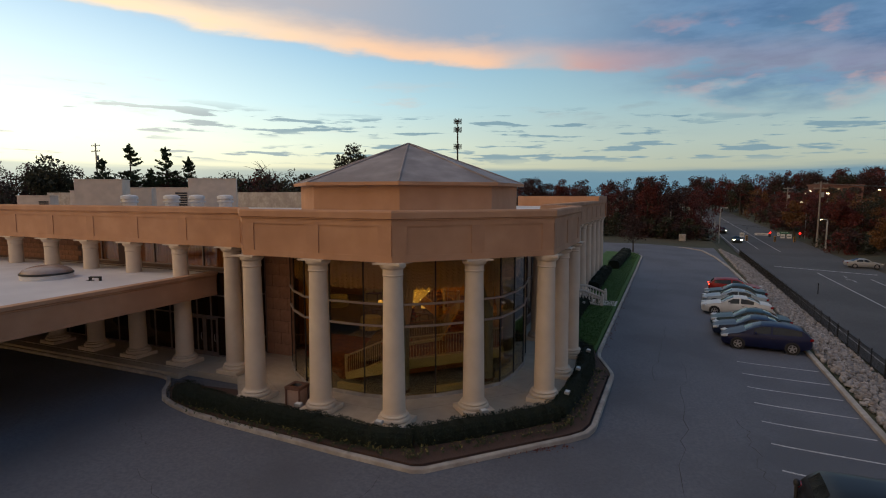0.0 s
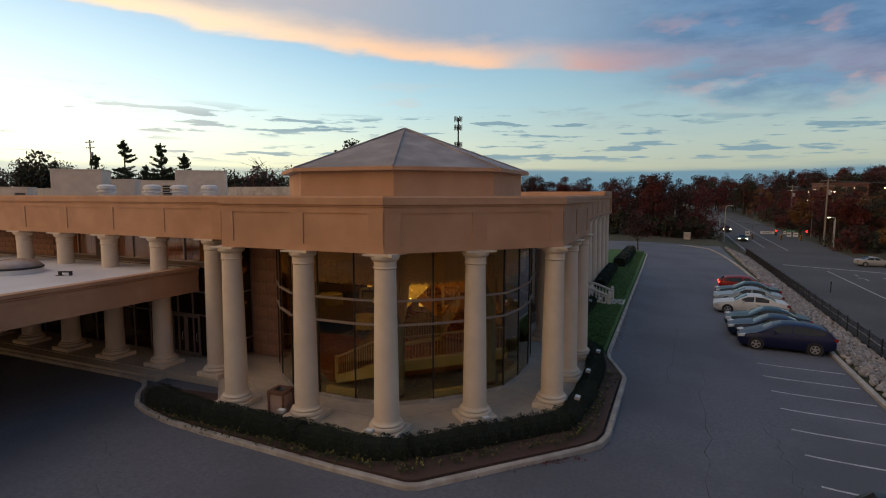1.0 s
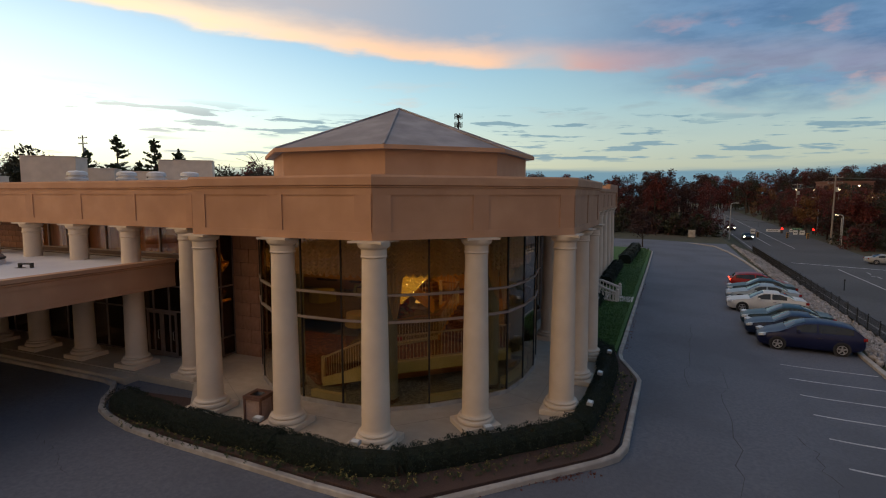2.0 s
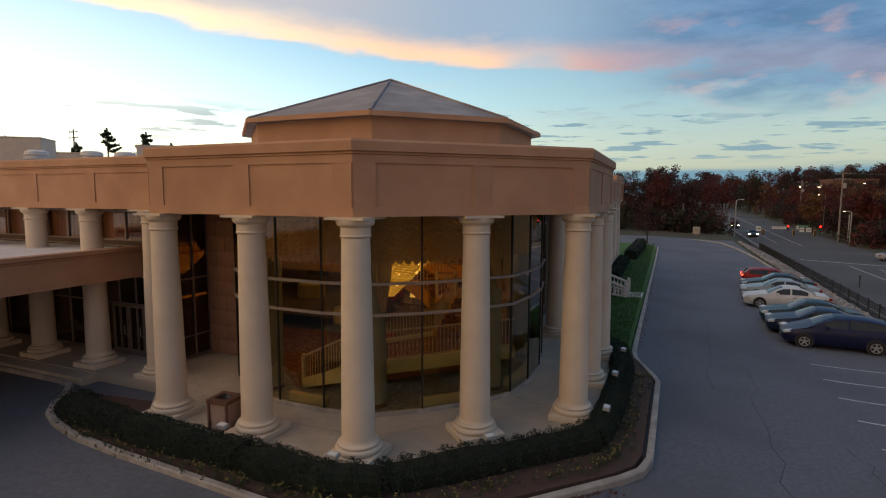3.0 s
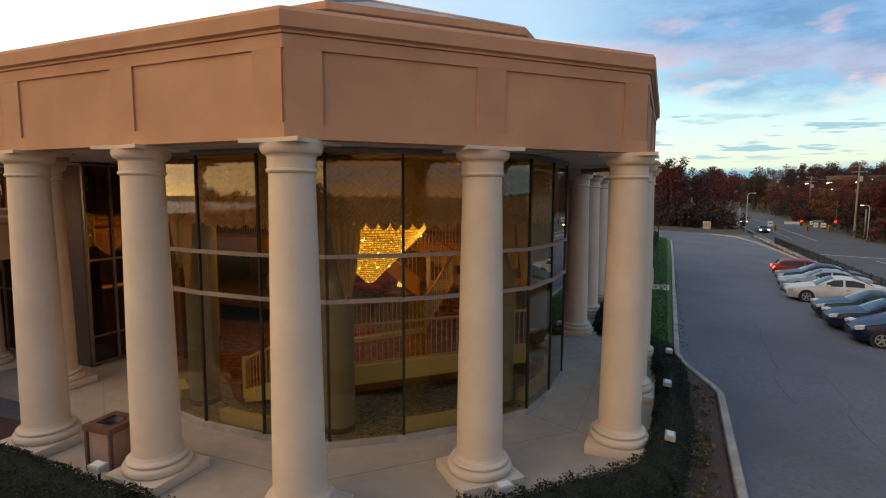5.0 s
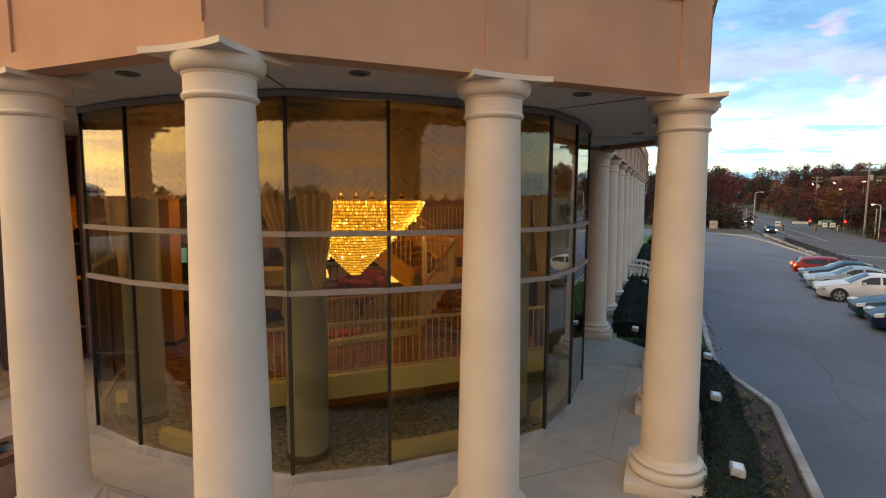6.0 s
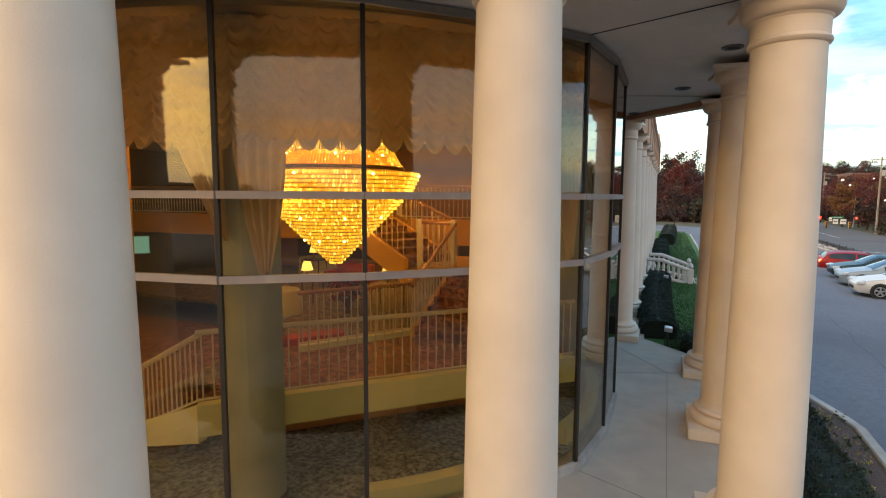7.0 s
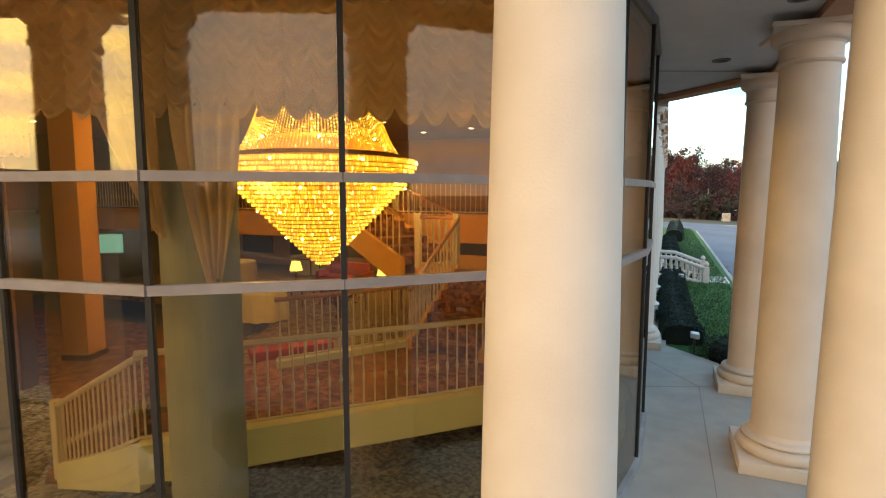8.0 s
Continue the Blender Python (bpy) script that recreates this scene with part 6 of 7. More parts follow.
tree(-46.0, 49.5, -0.5, 13.2, 3.6, OLIVE, 54, 2400, 0.28, "olive tree behind the roof")
tree(-60.5, 56.0, -0.5, 12.6, 6.0, RED, 55, 3000, 0.3, "bright red tree behind the roof")
tree(7.8, 63.0, -0.6, 6.2, 2.6, RUSSET, 56, 1500, 0.13, "small russet tree at the end of the lawn", 0.2)
tree(47.0, 86.0, -2.4, 7.0, 3.4, GOLD, 57, 3000, 0.2, "golden autumn tree beside the side road", 0.2)
tree(46.5, 109.0, -2.0, 9.5, 3.6, RED, 59, 3600, 0.24, "bright red maple beside the junction", 0.25)
tree(41.5, 128.0, -1.8, 8.5, 3.4, GOLD, 60, 2600, 0.24, "orange autumn tree beside the road", 0.25)
# far building on the hill
HILLBRICK = material("dim_brick", (0.14, 0.07, 0.055), (0.20, 0.10, 0.08), 3, 0.9)
def hill_building():
    t = thing("hillside_building", pose(70, 216, 3.0, 0, 0, 10), "brick office building among the trees on the hill", "building")
    bm = bmesh.new()
    box(bm, -7, -5, -4, 7, 5, 9)
    part("wall", bm, HILLBRICK, t)
    bm = bmesh.new()
    box(bm, -7.3, -5.3, 9, 7.3, 5.3, 9.5)
    part("roof", bm, HILLBRICK, t)
    for r in range(3):
        for c in range(6):
            bm = bmesh.new()
            box(bm, -6.3 + 2.2 * c, -5.06, 0.6 + 2.8 * r, -4.7 + 2.2 * c, -4.98, 2.4 + 2.8 * r)
            part("window", bm, CARGLASS, t)
hill_building()
def lit_row():
    rng = np.random.default_rng(88)
    for i in range(9):
        x, y = rng.uniform(46, 84), rng.uniform(150, 232)
        z = hill_z(x, y)
        t = thing("lot_lamp", pose(x, y, z), "lit lamp post on the wooded hillside", "street lamp", "hillside lamps")
        bm = bmesh.new()
        tube(bm, [(0, 0, -0.4), (0, 0, 10.5)], 0.08, 6)
        part("pole", bm, STEEL, t)
        bm = bmesh.new()
        box(bm, -0.35, -0.2, 10.5, 0.35, 0.2, 10.75, bevel=0.05)
        part("lamp", bm, AMBERLAMP, t)
lit_row()

# ---------------------------------------------------------------- interior of the rotunda
CARPETGREY = material("grey_carpet", (0.10, 0.105, 0.12), (0.42, 0.42, 0.44), 16, 0.95, 0.3, 80, detail=2)
CARPETRED = material("patterned_red_carpet", (0.10, 0.025, 0.02), (0.40, 0.17, 0.10), 9, 0.95, 0.3, 80, detail=2, c2=(0.10, 0.05, 0.04), scale2=4, mix2=0.6)
CARPETLOB = material("patterned_tan_carpet", (0.09, 0.06, 0.025), (0.30, 0.21, 0.10), 8, 0.95, 0.3, 80, detail=2)
CREAM = material("cream_plaster", (0.60, 0.58, 0.38), (0.67, 0.65, 0.44), 2, 0.8, 0.1, 40)
OCHRE = material("ochre_plaster", (0.60, 0.31, 0.07), (0.68, 0.36, 0.09), 2, 0.85, 0.1, 40)
SALMON = material("salmon_wall", (0.40, 0.20, 0.12), (0.46, 0.24, 0.15), 1.5, 0.9, 0.1, 40)
DARKWOOD = material("dark_wood", (0.06, 0.028, 0.014), (0.12, 0.055, 0.028), 4, 0.35, 0.1, 40, stretch=(1, 1, 8))
RAILWOOD = material("rail_wood", (0.28, 0.13, 0.06), (0.36, 0.18, 0.09), 5, 0.35)
BALWHITE = material("cream_metal", (0.55, 0.48, 0.38), (0.62, 0.55, 0.45), 5, 0.4)
DRAPE = material("gold_drape", (0.68, 0.53, 0.39), (0.78, 0.62, 0.48), 14, 0.8, 0.05, 60, c2=(0.58, 0.44, 0.31), scale2=3, mix2=0.5)
def sheer(m, k):
    n, l = m.node_tree.nodes, m.node_tree.links
    b, o = n["Principled BSDF"], n["Material Output"]
    tr, mx = n.new("ShaderNodeBsdfTranslucent"), n.new("ShaderNodeMixShader")
    src = b.inputs["Base Color"].links[0].from_socket
    l.new(src, tr.inputs[0])
    mx.inputs[0].default_value = k
    l.new(b.outputs[0], mx.inputs[1])
    l.new(tr.outputs[0], mx.inputs[2])
    l.new(mx.outputs[0], o.inputs[0])
sheer(DRAPE, 0.20)
CLOTH = material("table_linen", (0.55, 0.48, 0.25), (0.62, 0.55, 0.30), 6, 0.9)
REDFABRIC = material("red_fabric", (0.30, 0.03, 0.02), (0.38, 0.05, 0.03), 12, 0.9, 0.2, 80)
SHADE = glow("lamp_shade_lit", (1.0, 0.66, 0.20), 0.75)
SCREEN = glow("screen_lit", (0.16, 0.46, 0.60), 0.24)
BULB = glow("bulb_lit", (1.0, 0.80, 0.40), 7.0)
CEILINT = material("interior_ceiling", (0.40, 0.33, 0.26), (0.45, 0.38, 0.30), 2, 0.9)

def crystal_material(name, stops, top):
    m = bpy.data.materials.new(name)
    m.use_nodes = True
    n, l = m.node_tree.nodes, m.node_tree.links
    b = n["Principled BSDF"]
    b.inputs["Base Color"].default_value = (0.9, 0.75, 0.4, 1)
    b.inputs["Roughness"].default_value = 0.1
    g = n.new("ShaderNodeNewGeometry")
    r = n.new("ShaderNodeValToRGB")
    e = r.color_ramp.elements
    e[0].position, e[0].color = 0.0, (0.10, 0.028, 0.001, 1)
    e[1].position, e[1].color = 1.0, top
    for p, c in stops:
        q = e.new(p)
        q.color = (*c, 1)
    l.new(g.outputs["Random Per Island"], r.inputs[0])
    l.new(r.outputs[0], b.inputs["Emission Color"])
    b.inputs["Emission Strength"].default_value = 1.0
    return m
CRYSTAL = crystal_material("lit_crystal", ((0.20, (0.42, 0.21, 0.010)), (0.60, (0.64, 0.35, 0.022)), (0.86, (0.84, 0.52, 0.05)), (0.955, (1.3, 0.95, 0.25))), (2.6, 2.0, 0.8, 1))
STRAND = crystal_material("lit_strand", ((0.40, (0.18, 0.095, 0.006)), (0.70, (0.40, 0.24, 0.018)), (0.90, (0.70, 0.46, 0.05)), (0.95, (1.3, 0.95, 0.22))), (2.2, 1.7, 0.7, 1))
CORE = glow("lamp_glow_core", (1.0, 0.42, 0.04), 0.12)
BRASS = material("dark_brass", (0.16, 0.08, 0.025), (0.22, 0.12, 0.04), 6, 0.35, metal=0.8)

def tier(parent, r0, z0, r1, z1, n, w, rng, sag=None):
    """One ring of hanging crystals between two circles."""
    V, F = [], []
    for k in range(n):
        a = 2 * math.pi * (k + rng.random() * 0.3) / n
        c, s = math.cos(a), math.sin(a)
        za = z0 if sag is None else z0 - sag(a)
        j = rng.normal(0, 0.006)
        for rr, zz, ww in ((r0 + j, za, w * 0.35), ((r0 + r1) / 2 + j, (za + z1) / 2, w), (r1 + j, z1, w * 0.3)):
            for du, dv in ((-1, 0), (0, 1), (1, 0), (0, -1)):
                V.append(((rr + dv * ww * 0.6) * c - du * ww * s, (rr + dv * ww * 0.6) * s + du * ww * c, zz))
        b = k * 12
        for q in (0, 4):
            for u in range(4):
                F.append((b + q + u, b + q + (u + 1) % 4, b + q + 4 + (u + 1) % 4, b + q + 4 + u))
        F.append((b + 3, b + 2, b + 1, b))
        F.append((b + 8, b + 9, b + 10, b + 11))
    return raw("crystal_tier", V, F, CRYSTAL, parent)
def chandelier(x, y, zb, k, dense=1.0):
    """zb: height of the lowest crystal; k: scale."""
    rng = np.random.default_rng(5)
    t = thing("chandelier", pose(x, y, zb) @ Matrix.Scale(k, 4), "huge lit tiered crystal chandelier with pointed crown", "chandelier", "lobby chandeliers")
    n = 22
    R = [0.13 + (1.67 - 0.13) * i / (n - 1) for i in range(n)]
    rings = [(r, 0.02 + 0.0735 * i, 0.066) for i, r in enumerate(R)] + [(1.71, 1.645, 0.07), (1.745, 1.725, 0.07), (1.78, 1.80, 0.07), (1.81, 1.88, 0.09)]
    for i, (r, z, h) in enumerate(rings):
        tier(t, r, z + h, r + 0.006, z, int(max(16, 2 * math.pi * r / 0.021) * dense), 0.0088, rng)
        bm = bmesh.new()
        ri = rings[i + 1][0] if i + 1 < len(rings) else r - 0.02
        lathe(bm, [(r - 0.05, z + h), (ri + 0.010, z + h + 0.001), (ri + 0.010, z + h + 0.006), (r - 0.05, z + h + 0.006), (r - 0.05, z + h)], 64, cap=False)
        part("tier_ring", bm, BRASS, t)
    bm = bmesh.new()
    lathe(bm, [(1.36, 2.01), (1.48, 2.01), (1.48, 2.08), (1.36, 2.08), (1.36, 2.01)], 64, cap=False)
    part("rim_band", bm, BRASS, t)
    bm = bmesh.new()
    lathe(bm, [(0.05, 0.06)] + [(max(0.06, r - 0.07), z + 0.06) for r, z, h in rings] + [(1.30, 2.05), (1.08, 2.30), (0.8, 2.4), (0.06, 2.4)], 48)
    part("glowing_core", bm, CORE, t)
    V, F = [], []
    n = int(150 * dense)
    for k in range(n):
        a = 2 * math.pi * k / n
        top = 2.66 + 0.34 * (1 - abs(math.sin(4 * a))) ** 1.6
        for i in range(13):
            q = (i + 0.5) / 13
            z = 2.10 + (top - 2.10) * q
            r = 1.46 - 0.42 * ((z - 2.10) / 0.9) ** 0.75
            c, s = math.cos(a), math.sin(a)
            hh, w = (top - 2.10) / 27, 0.0175
            b = len(V)
            V += [(r * c, r * s, z - hh), (r * c, r * s, z + hh)] + [((r + dv * w) * c - du * w * s, (r + dv * w) * s + du * w * c, z) for du, dv in ((-1, 0), (0, 1), (1, 0), (0, -1))]
            for u in range(4):
                F += [(b, b + 2 + (u + 1) % 4, b + 2 + u), (b + 1, b + 2 + u, b + 2 + (u + 1) % 4)]
    raw("crown_strand", V, F, STRAND, t)
    for j in range(8):
        a = 2 * math.pi * j / 8
        px, py = 1.045 * math.cos(a), 1.045 * math.sin(a)
        bm = bmesh.new()
        lathe(bm, [(0.02, 2.93), (0.035, 2.98), (0.035, 3.01), (0.010, 3.07)], 10, (px, py))
        part("finial", bm, BRASS, t)
        for zz, rr in ((2.3, 1.31), (1.90, 1.85), (1.04, 1.14), (1.45, 1.58), (0.55, 0.66)):
            bm = bmesh.new()
            bmesh.ops.create_icosphere(bm, subdivisions=1, radius=0.026, matrix=Matrix.Translation((rr * math.cos(a + 3 * zz), rr * math.sin(a + 3 * zz), zz)))
            part("bulb", bm, BULB, t)
    bm = bmesh.new()
    tube(bm, [(0, 0, 2.5), (0, 0, 3.5)], 0.03, 8)
    part("stem", bm, BRASS, t)
    return t
chandelier(-0.03, -0.05, 2.48, 1.04)
chandelier(-9.4, -2.05, 3.14, 0.5, 0.8)

DARKWALL = material("dark_olive_wall", (0.085, 0.075, 0.04), (0.12, 0.10, 0.055), 2, 0.8)
# floors
def slab(name, pts, z0, z1, mat, label, cat="floor"):
    bm = bmesh.new()
    prism(bm, pts, z0, z1)
    return tagged(obj(name, bm, mat), label, cat, kind="structure")
circ = [(5.85 * math.cos(radians(a)), 5.85 * math.sin(radians(a))) for a in range(-156, 46, 6)]
slab("floor_grey", circ + [(4.1, 6), (4.1, 14), (-5.3, 14)], 0.004, 0.03, CARPETGREY, "grey patterned carpet inside the glass")
slab("floor_red", [(-16, -4.0), (-7.4, -4.0), (-7.4, -2.25), (-5.1, -2.25), (-2.6, -3.6), (-1.3, -4.6), (-0.2, -4.3), (-0.2, -1), (-3, 2), (-16, 2)], 0.034, 0.05, CARPETRED, "red patterned carpet of the entrance lobby")
INN = 0.70710678
def diag(d, s):
    """A place d metres in front of the centre along the diagonal, s metres along the chord."""
    return (d * INN + s * INN, -d * INN + s * INN)
slab("floor_walkway", [diag(4.37, -2.75), diag(4.37, 3.3), diag(1.65, 4.2), diag(1.65, -1.6), diag(2.2, -2.3)], 1.08, 1.15, CARPETRED, "red patterned carpet of the raised walkway")
slab("floor_lobby", [diag(1.2, -3.4), diag(1.2, 4.2), (4, 6), (4, 14), (-14, 14), (-14, 3.2), (-3.6, 3.2)], 0.35, 0.45, CARPETLOB, "tan patterned carpet of the raised lobby")
bm = bmesh.new()
prism(bm, [diag(4.40, -2.75), diag(4.40, 3.3), diag(4.22, 3.3), diag(4.22, -2.75)], 0.79, 1.225)
tagged(obj("walkway_fascia", bm, CREAM), "cream fascia along the edge of the raised walkway", "fascia", kind="structure")
bm = bmesh.new()
prism(bm, [diag(2.9, -2.2), diag(2.9, 3.4), diag(2.7, 3.4), diag(2.7, -2.2)], 0.03, 1.08)
tagged(obj("wall_under_walkway", bm, SALMON), "salmon wall set back under the raised walkway", "wall", kind="structure")
bm = bmesh.new()
prism(bm, [(0.70, -2.30), (2.06, -0.36), (1.94, -0.26), (0.58, -2.20)], 0.43, 1.26)
tagged(obj("inner_fascia", bm, CREAM), "cream kerb below the inner balustrade", "fascia", kind="structure")
def window_bench(a0, a1):
    bm = bmesh.new()
    k = 6
    sweep(bm, [(5.62 * math.cos(radians(a0 + (a1 - a0) * i / k)), 5.62 * math.sin(radians(a0 + (a1 - a0) * i / k))) for i in range(k + 1)], [(0.12, 0.03), (0.12, 0.30), (-0.1, 0.30), (-0.1, 0.03)])
    tagged(obj("window_bench", bm, CREAM), "low cream ledge inside the glass", "ledge", "window ledges", "structure")
for a0, a1 in ((-126, -117), (-97.5, -83.5), (-52.5, -28), (-17.5, 17), (27, 37)):
    window_bench(a0, a1)
# ramp from the walkway to the lobby
def ramp():
    b, c = (1.14, -5.04), (-1.0, -4.62)
    t = thing("ramp", Matrix.Identity(4), "cream sided ramp down to the entrance lobby", "ramp", kind="structure")
    bm = bmesh.new()
    w = 0.14
    pts = [(b[0], b[1], 1.225, 0.70), (c[0], c[1], 0.36, 0.03)]
    v = []
    for x, y, hi, lo in pts:
        v.append([bm.verts.new((x, y + k * w, z)) for k in (0, 1) for z in (lo, hi)])
    p, q = v
    for f in ((p[0], q[0], q[1], p[1]), (p[2], p[3], q[3], q[2]), (p[1], q[1], q[3], p[3]), (p[0], p[2], q[2], q[0]), (p[0], p[1], p[3], p[2]), (q[0], q[2], q[3], q[1])):
        bm.faces.new(f)
    part("side_wall", bm, CREAM, t)
    bm = bmesh.new()
    v = [bm.verts.new(p) for p in ((b[0], b[1] + w, 1.14), (c[0], c[1] + w, 0.1), (c[0], c[1] + 2.0, 0.1), (b[0] - 0.2, b[1] + 2.0, 1.14))]
    bm.faces.new(v)
    part("walking_surface", bm, CARPETRED, t)
ramp()
def balustrade(name, pts, label, height=1.0, gap=0.14, end_posts=True, wood=True):
    """Balusters along a path of 3D points on the kerb's top."""
    t = thing(name, Matrix.Identity(4), label, "balustrade", "lobby balustrades")
    pts = [Vector(p) for p in pts]
    bm = bmesh.new()
    tube(bm, [p + Vector((0, 0, height)) for p in pts], 0.04, 8)
    part("handrail", bm, RAILWOOD if wood is True else BALWHITE, t)
    bm = bmesh.new()
    tube(bm, [p + Vector((0, 0, 0.06)) for p in pts], 0.018, 6)
    part("bottom_rail", bm, BALWHITE, t)
    bmb = bmesh.new()
    lathe(bmb, [(0.012, 0.05), (0.012, 0.35 * height), (0.024, 0.42 * height), (0.012, 0.49 * height), (0.012, height - 0.03)], 6)
    me = bpy.data.meshes.new("baluster")
    bmb.to_mesh(me)
    bmb.free()
    me.materials.append(BALWHITE)
    for a, b in zip(pts, pts[1:]):
        n = max(1, round((b - a).length / gap))
        for k in range(n):
            p = a.lerp(b, (k + 0.5) / n)
            shared("baluster", me, pose(*p), t)
    if end_posts:
        for p in (pts[0], pts[-1])[:1 if end_posts == 1 and end_posts is not True else 2]:
            bm = bmesh.new()
            box(bm, p.x - 0.06, p.y - 0.06, p.z - 0.05, p.x + 0.06, p.y + 0.06, p.z + height + 0.08, bevel=0.012)
            part("newel", bm, BALWHITE, t)
    return t
d3 = lambda d, s, z: (*diag(d, s), z)
balustrade("walkway_balustrade", [d3(4.31, -2.75, 1.225), d3(4.31, 3.3, 1.225)], "cream metal balustrade with broad handrail on the walkway", 0.98, end_posts=False, wood=False)
balustrade("ramp_balustrade", [(-1.0, -4.56, 0.20), (1.12, -4.97, 1.225)], "cream metal balustrade sloping down the ramp", 0.94, wood=False, end_posts=1)
balustrade("inner_balustrade", [(0.64, -2.25, 1.24), (1.99, -0.34, 1.24), (2.12, 0.35, 1.60)], "cream metal balustrade round the lobby", 1.0, end_posts=False)

# stairs
def flight(name, a, b, width, steps, label):
    """Steps from a up to b, with a sloping soffit band and a balustrade on the near side."""
    t = thing(name, Matrix.Identity(4), label, "staircase")
    a, b = Vector(a), Vector(b)
    run = Vector((b.x - a.x, b.y - a.y, 0))
    d = run.normalized()
    side = Vector((d.y, -d.x, 0))
    for i in range(steps):
        p = a + (b - a) * (i / steps)
        m = Matrix.Translation((p.x, p.y, 0)) @ Matrix.Rotation(math.atan2(d.y, d.x), 4, "Z")
        bm = bmesh.new()
        z = a.z + (b.z - a.z) * (i + 1) / steps
        box(bm, 0, -width / 2, z - 0.17, run.length / steps + 0.03, width / 2, z, m=m)
        part("step", bm, CARPETRED, t)
    for s in (-1, 1):
        bm = bmesh.new()
        o = side * (width / 2 + 0.05) * s
        q = side * 0.05 * s
        v = [bm.verts.new(p) for p in (a + o - q + Vector((0, 0, -0.50)), b + o - q + Vector((0, 0, -0.50)), b + o - q + Vector((0, 0, 0.12)), a + o - q + Vector((0, 0, 0.12)),
                                       a + o + q + Vector((0, 0, -0.50)), b + o + q + Vector((0, 0, -0.50)), b + o + q + Vector((0, 0, 0.12)), a + o + q + Vector((0, 0, 0.12)))]
        for f in ((0, 1, 2, 3), (7, 6, 5, 4), (0, 4, 5, 1), (1, 5, 6, 2), (2, 6, 7, 3), (3, 7, 4, 0)):
            bm.faces.new([v[k] for k in f])
        part("stringer", bm, OCHRE, t)
        off = side * (width / 2 + 0.05) * s
        bm = bmesh.new()
        tube(bm, [a + off + Vector((0, 0, 1.0)), b + off + Vector((0, 0, 1.0))], 0.04, 8)
        part("handrail", bm, RAILWOOD, t)
        for k in range(steps * 2):
            p = a.lerp(b, (k + 0.5) / (steps * 2)) + off
            bm = bmesh.new()
            lathe(bm, [(0.012, p.z + 0.1), (0.022, p.z + 0.5), (0.012, p.z + 0.98)], 6, (p.x, p.y))
            part("baluster", bm, BALWHITE, t)
    bm = bmesh.new()
    o = side * width / 2
    v = [bm.verts.new(p) for p in (a - o + Vector((0, 0, -0.4)), a + o + Vector((0, 0, -0.4)), b + o + Vector((0, 0, -0.4)), b - o + Vector((0, 0, -0.4)))]
    bm.faces.new(v)
    part("underside", bm, OCHRE, t)
    return t
flight("lower_stair", (2.82, -0.62, 1.2), (3.12, 1.0, 2.40), 1.35, 7, "carpeted lower stair rising from the walkway")
slab("stair_landing", [(1.5, 1.0), (4.3, 1.5), (4.3, 3.4), (1.5, 3.4)], 2.20, 2.40, OCHRE, "ochre stair landing", "landing")
balustrade("landing_balustrade", [(1.55, 1.05, 2.42), (2.35, 1.14, 2.42)], "cream metal balustrade on the landing", 1.0)
flight("upper_stair", (1.5, 1.75, 2.42), (-1.6, 3.6, 3.50), 1.3, 7, "ochre sided upper stair rising to the gallery")
# gallery
slab("gallery_floor", [(-14, 4.2), (-1.0, 4.2), (4.1, 4.2), (4.1, 14), (-14, 14)], 3.12, 3.3, CARPETRED, "carpeted upper gallery floor")
bm = bmesh.new()
box(bm, -14, 4.1, 2.62, 4.1, 4.24, 3.36)
tagged(obj("gallery_fascia", bm, OCHRE), "ochre fascia of the upper gallery", "fascia", kind="structure")
balustrade("gallery_balustrade", [(-13.5, 4.17, 3.36), (-2.3, 4.17, 3.36)], "cream metal balustrade of the upper gallery", 0.95)
balustrade("gallery_balustrade", [(-0.6, 4.17, 3.36), (4.0, 4.17, 3.36)], "cream metal balustrade of the upper gallery", 0.95)
# lobby walls and ceilings
bm = bmesh.new()
box(bm, -16.2, 11.8, 0, 4.1, 12.0, 6.2)
tagged(obj("wall_lobby_back", bm, SALMON), "salmon back wall of the lobby", "wall", kind="structure")
bm = bmesh.new()
box(bm, -16.2, -4.0, 0, -16.0, 12, 6.2)
tagged(obj("wall_lobby_west", bm, DARKWALL), "dark olive side wall of the lobby", "wall", kind="structure")
bm = bmesh.new()
box(bm, 3.9, 5.2, 0, 4.1, 12, 6.2)
tagged(obj("wall_lobby_east", bm, SALMON), "salmon side wall of the lobby", "wall", kind="structure")
slab("ceiling_lobby", [(-16, -3.9), (-7.4, -3.9), (-7.4, -2.3), *circ[1:], (4, 6), (4, 12), (-16, 12)], 6.12, 6.2, CEILINT, "plain warm lobby ceiling", "ceiling")
bm = bmesh.new()
for i in range(5):
    box(bm, -13.2 + 2.9 * i, 11.7, 1.0, -11.4 + 2.9 * i, 11.78, 3.0)
tagged(obj("wall_panelling", bm, DARKWOOD), "dark wood panels on the lobby wall", "panelling", kind="structure")
def pillar(x, y):
    t = thing("pillar", pose(x, y, 0, 0, 0, 20), "square ochre plaster pillar with dark base", "pillar", kind="structure")
    bm = bmesh.new()
    box(bm, -0.3, -0.3, 0.16, 0.3, 0.3, 6.12, bevel=0.02)
    part("shaft", bm, OCHRE, t)
    bm = bmesh.new()
    box(bm, -0.33, -0.33, 0.05, 0.33, 0.33, 0.18)
    part("base", bm, DARKWOOD, t)
pillar(-6.3, -0.75)
